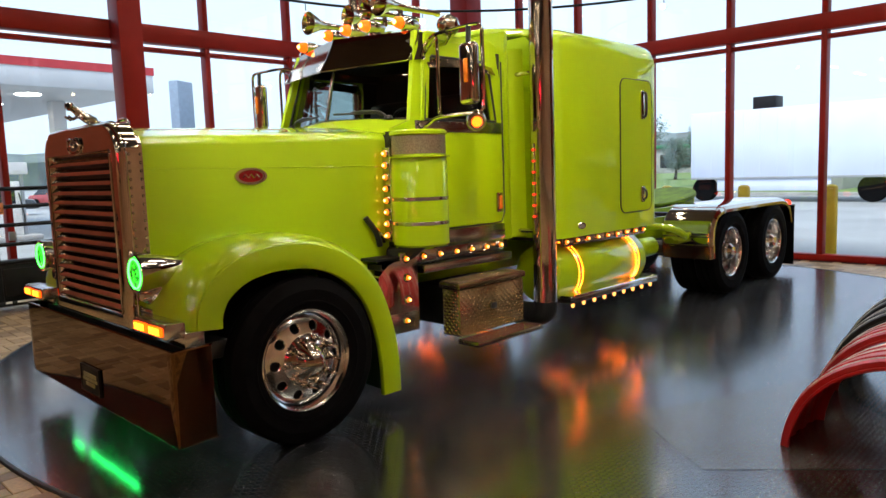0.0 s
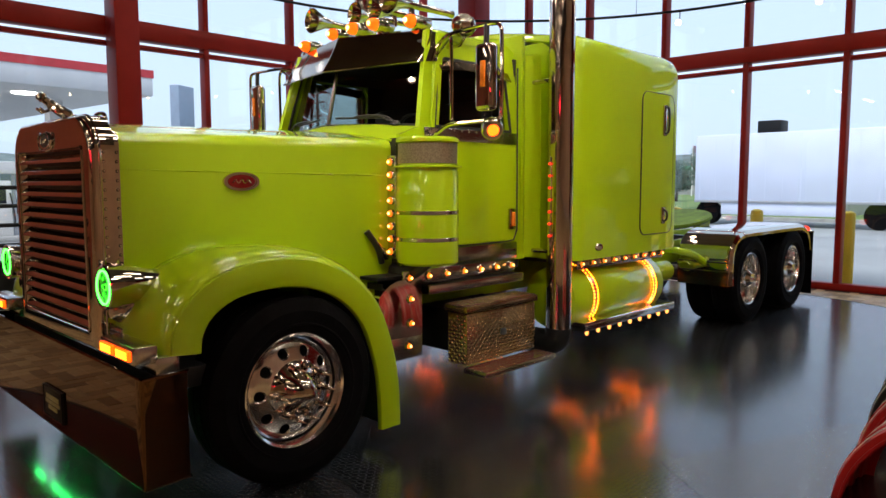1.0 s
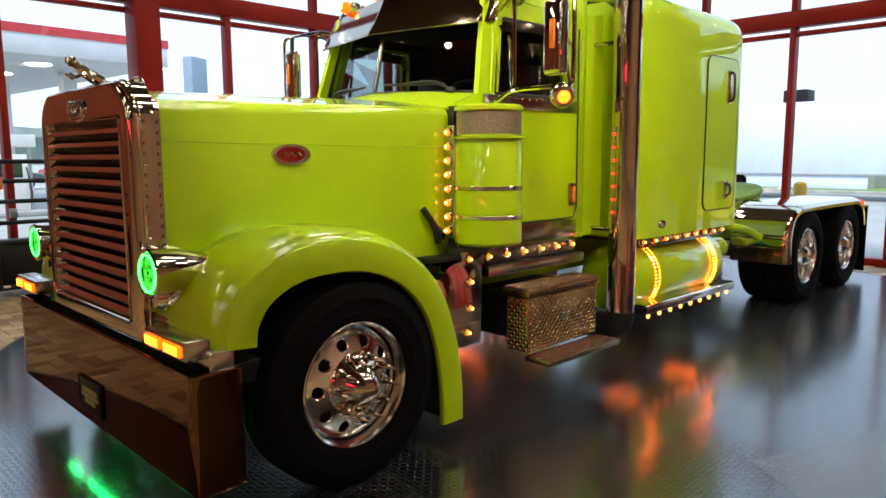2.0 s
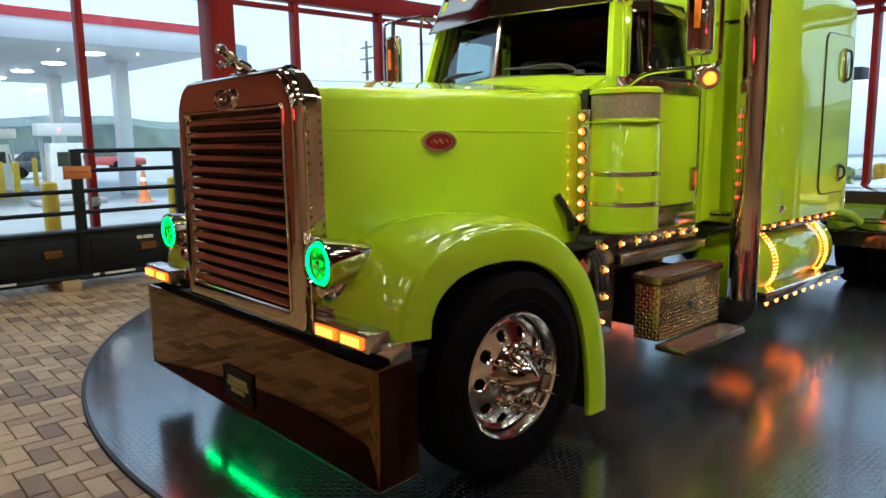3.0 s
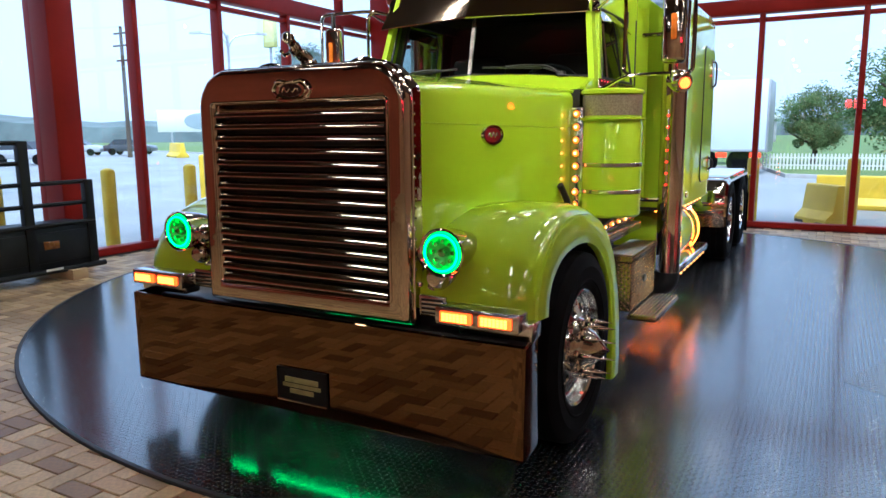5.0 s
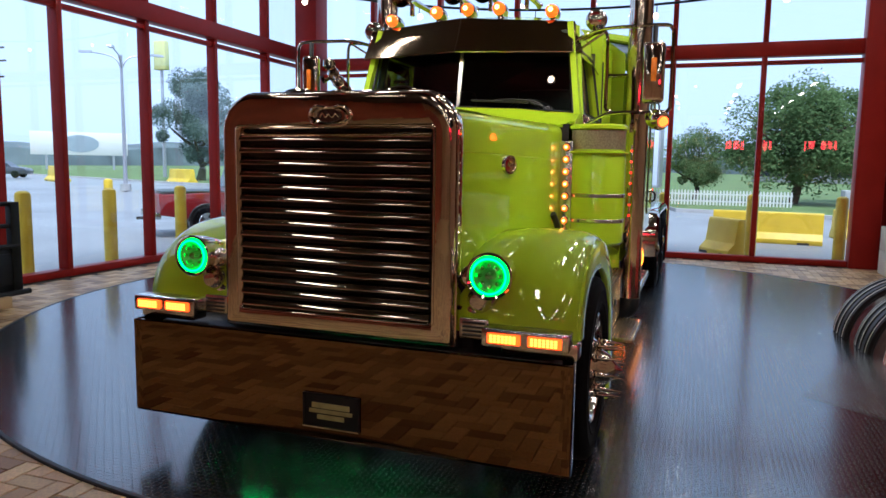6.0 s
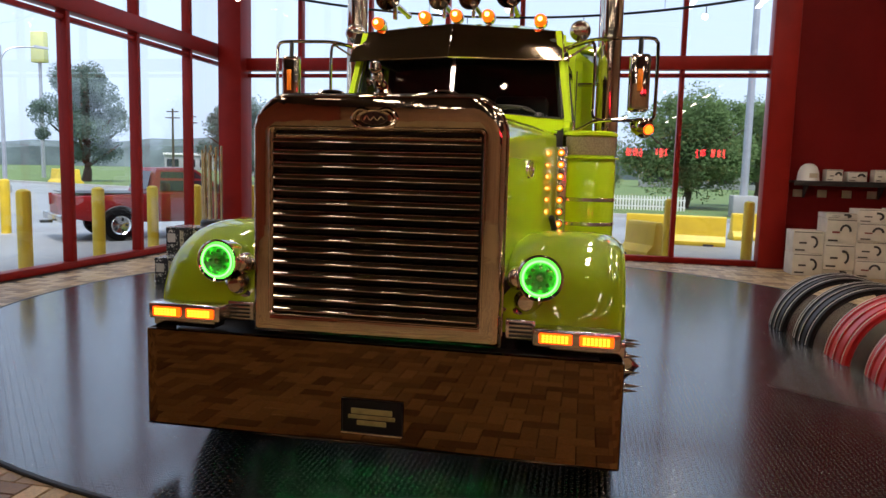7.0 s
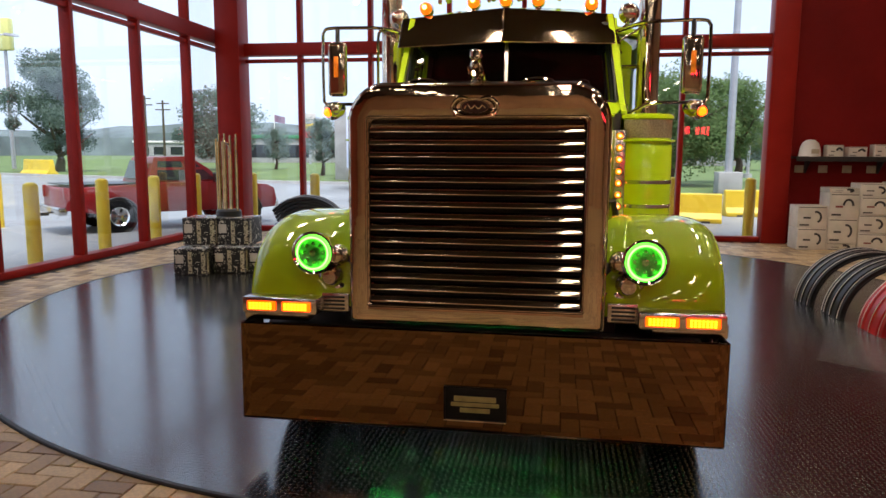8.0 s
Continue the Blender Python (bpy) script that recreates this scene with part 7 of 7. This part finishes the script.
car(-43.0, 10.2, 75, CAR_DARK, "dark car standing beyond the fuel canopy")
car(-52.0, 16.4, 20, plain("red_car_paint", (0.30, 0.02, 0.02), 0.3, coat=0.5), "red car parked beyond the fuel canopy")
for x, y in ((-27.6, 6.6), (-27.3, 5.1), (-27.1, 5.5), (-34.6, 7.7), (-35.1, 8.3)):
    post = copy_thing(first_bollard, pose(x, y, -0.05))
    post["group"], post["label"] = "yellow bollards round the fuel pumps", "round yellow-painted steel bollard beside the fuel pumps"
car(-57, 42, 30, CAR_DARK, "dark car parked far across the lot")
car(-60, 39, 35, CAR_SILVER, "silver car parked far across the lot")

# a traffic cone, a flag pole and a tall sign far off, more utility poles
CONE = plain("cone_orange", (0.50, 0.15, 0.05), 0.5, 0, 0.1, 6)
cone = thing("traffic_cone", -22.2, 7.8, -0.05, "orange traffic cone with pale bands on the lot", "traffic cone")
part("base", box(-0.24, 0.24, -0.24, 0.24, 0.0, 0.035, 0.01), CONE, cone)
part("body", lathe([(0.19, 0.03), (0.16, 0.10), (0.045, 0.90), (0.03, 0.91), (0.0, 0.91)], 20), CONE, cone)
for z, r in ((0.36, 0.131), (0.60, 0.095)):
    part("band", lathe([(r, z), (r - 0.017, z + 0.12)], 20), WHITE_METAL, cone)
flag = thing("flag_pole", -38.0, 81.6, 0.0, "white flag pole with a small flag", "flag pole")
part("shaft", tube([(0, 0, 0), (0, 0, 6.2)], [0.07, 0.05], 8), WHITE_METAL, flag)
part("flag", loft([[(0.05 + 0.22 * k, 0.1 * math.sin(k * 1.1), 5.2 - 0.04 * k), (0.05 + 0.22 * k, 0.1 * math.sin(k * 1.1 + 0.3), 6.05 - 0.05 * k)] for k in range(7)], closed=False), plain("flag_cloth", (0.25, 0.16, 0.24), 0.7), flag)
tall = thing("shop_sign", -34.1, 83.2, 0.0, "tall shop sign with red, yellow and white panels", "sign")
part("post", box(-0.12, 0.12, -0.1, 0.1, 0, 3.5), GALV, tall)
for z0, z1, c, n in ((5.2, 6.3, (0.55, 0.5, 0.48), "cream"), (4.2, 5.1, (0.62, 0.42, 0.05), "gold"), (3.3, 4.1, (0.5, 0.06, 0.05), "scarlet")):
    part("panel", box(-0.75, 0.75, -0.15, 0.15, z0, z1, 0.03), plain("sign_%s" % n, c, 0.5), tall)
for x, y, h in ((-43.1, 62.3, 6.9), (-41.9, 63.4, 6.5)):
    p = thing("utility_pole", x, y, 0.0, "wooden utility pole with cross arms", "utility pole")
    part("shaft", tube([(0, 0, 0), (0, 0, h)], [0.14, 0.09], 8), BARK, p)
    for z, w in ((h - 0.3, 0.9), (h - 0.9, 1.1)):
        part("cross_arm", box(-w * 0.7, w * 0.7, -0.05, 0.05, z - 0.05, z + 0.05), BARK, p)
car(-45.0, 25.5, 15, CAR_SILVER, "pale car parked far across the lot")

# fuel station canopy across the lot
CANOPY = plain("canopy_white", (0.62, 0.64, 0.66), 0.4, 0, 0.06, 1)
can = thing("fuel_canopy", -29.0, 1.5, -0.05, "wide pale fuel station canopy with lit lamps below", "canopy", turn=4)
part("deck", box(-7.2, 7.0, -12.0, 8.6, 4.45, 5.25, 0.05), CANOPY, can)
part("stripe", box(6.99, 7.02, -12.0, 8.62, 5.02, 5.27), plain("red_stripe", (0.5, 0.04, 0.05), 0.5), can)
part("green_crest", prism([(-12.0, 5.25), (3.2, 5.25), (1.5, 5.40), (-12.0, 6.1)], "X", 6.4, 6.9), GREEN_TRIM, can)
for u in (-3.2, 3.2):
    for v in (-6.0, 0.5, 7.0):
        part("column", box(u - 0.22, u + 0.22, v - 0.22, v + 0.22, 0, 4.45, 0.02), CANOPY, can)
for u in (-5.2, -1.8, 1.6, 5.0):
    for v in (-8.5, -5.0, -1.5, 2.0, 5.5):
        part("canopy_lamp", lathe([(0.0, -0.02), (0.32, -0.02), (0.36, 0.0)], 14), WHITE_LAMP, can).matrix_basis = pose(u, v, 4.44)


def fuel_pump(x, y):
    ob = thing("fuel_pump", x, y, -0.05, "white fuel pump with a dark screen", "fuel pump", "fuel pumps under the canopy", 4)
    part("island", box(-0.5, 0.5, -0.9, 0.9, 0, 0.16, 0.03), CONCRETE, ob)
    part("cabinet", box(-0.28, 0.28, -0.45, 0.45, 0.16, 1.75, 0.03), WHITE_METAL, ob)
    part("screen", box(0.281, 0.29, -0.3, 0.3, 1.1, 1.5), CAR_GLASS, ob)
    part("top_sign", box(-0.3, 0.3, -0.7, 0.7, 1.95, 2.3, 0.03), WHITE_METAL, ob)
    part("hose", tube(smooth_line([(0.3, 0.4, 1.4), (0.42, 0.45, 0.8), (0.32, 0.48, 0.5)], 4), 0.025, 6), BLACK, ob)
    for s in (-0.6, 0.6):
        part("sign_post", box(-0.04, 0.04, s - 0.04, s + 0.04, 0.16, 1.95), GALV, ob)
    return ob


p0 = fuel_pump(-23.2, 6.0)
for x, y in ((-23.6, 0.5), (-29.8, 5.4), (-29.9, 0.2), (-24.0, -5.0)):
    copy_thing(p0, pose(x, y, -0.05, 0, 0, 4))
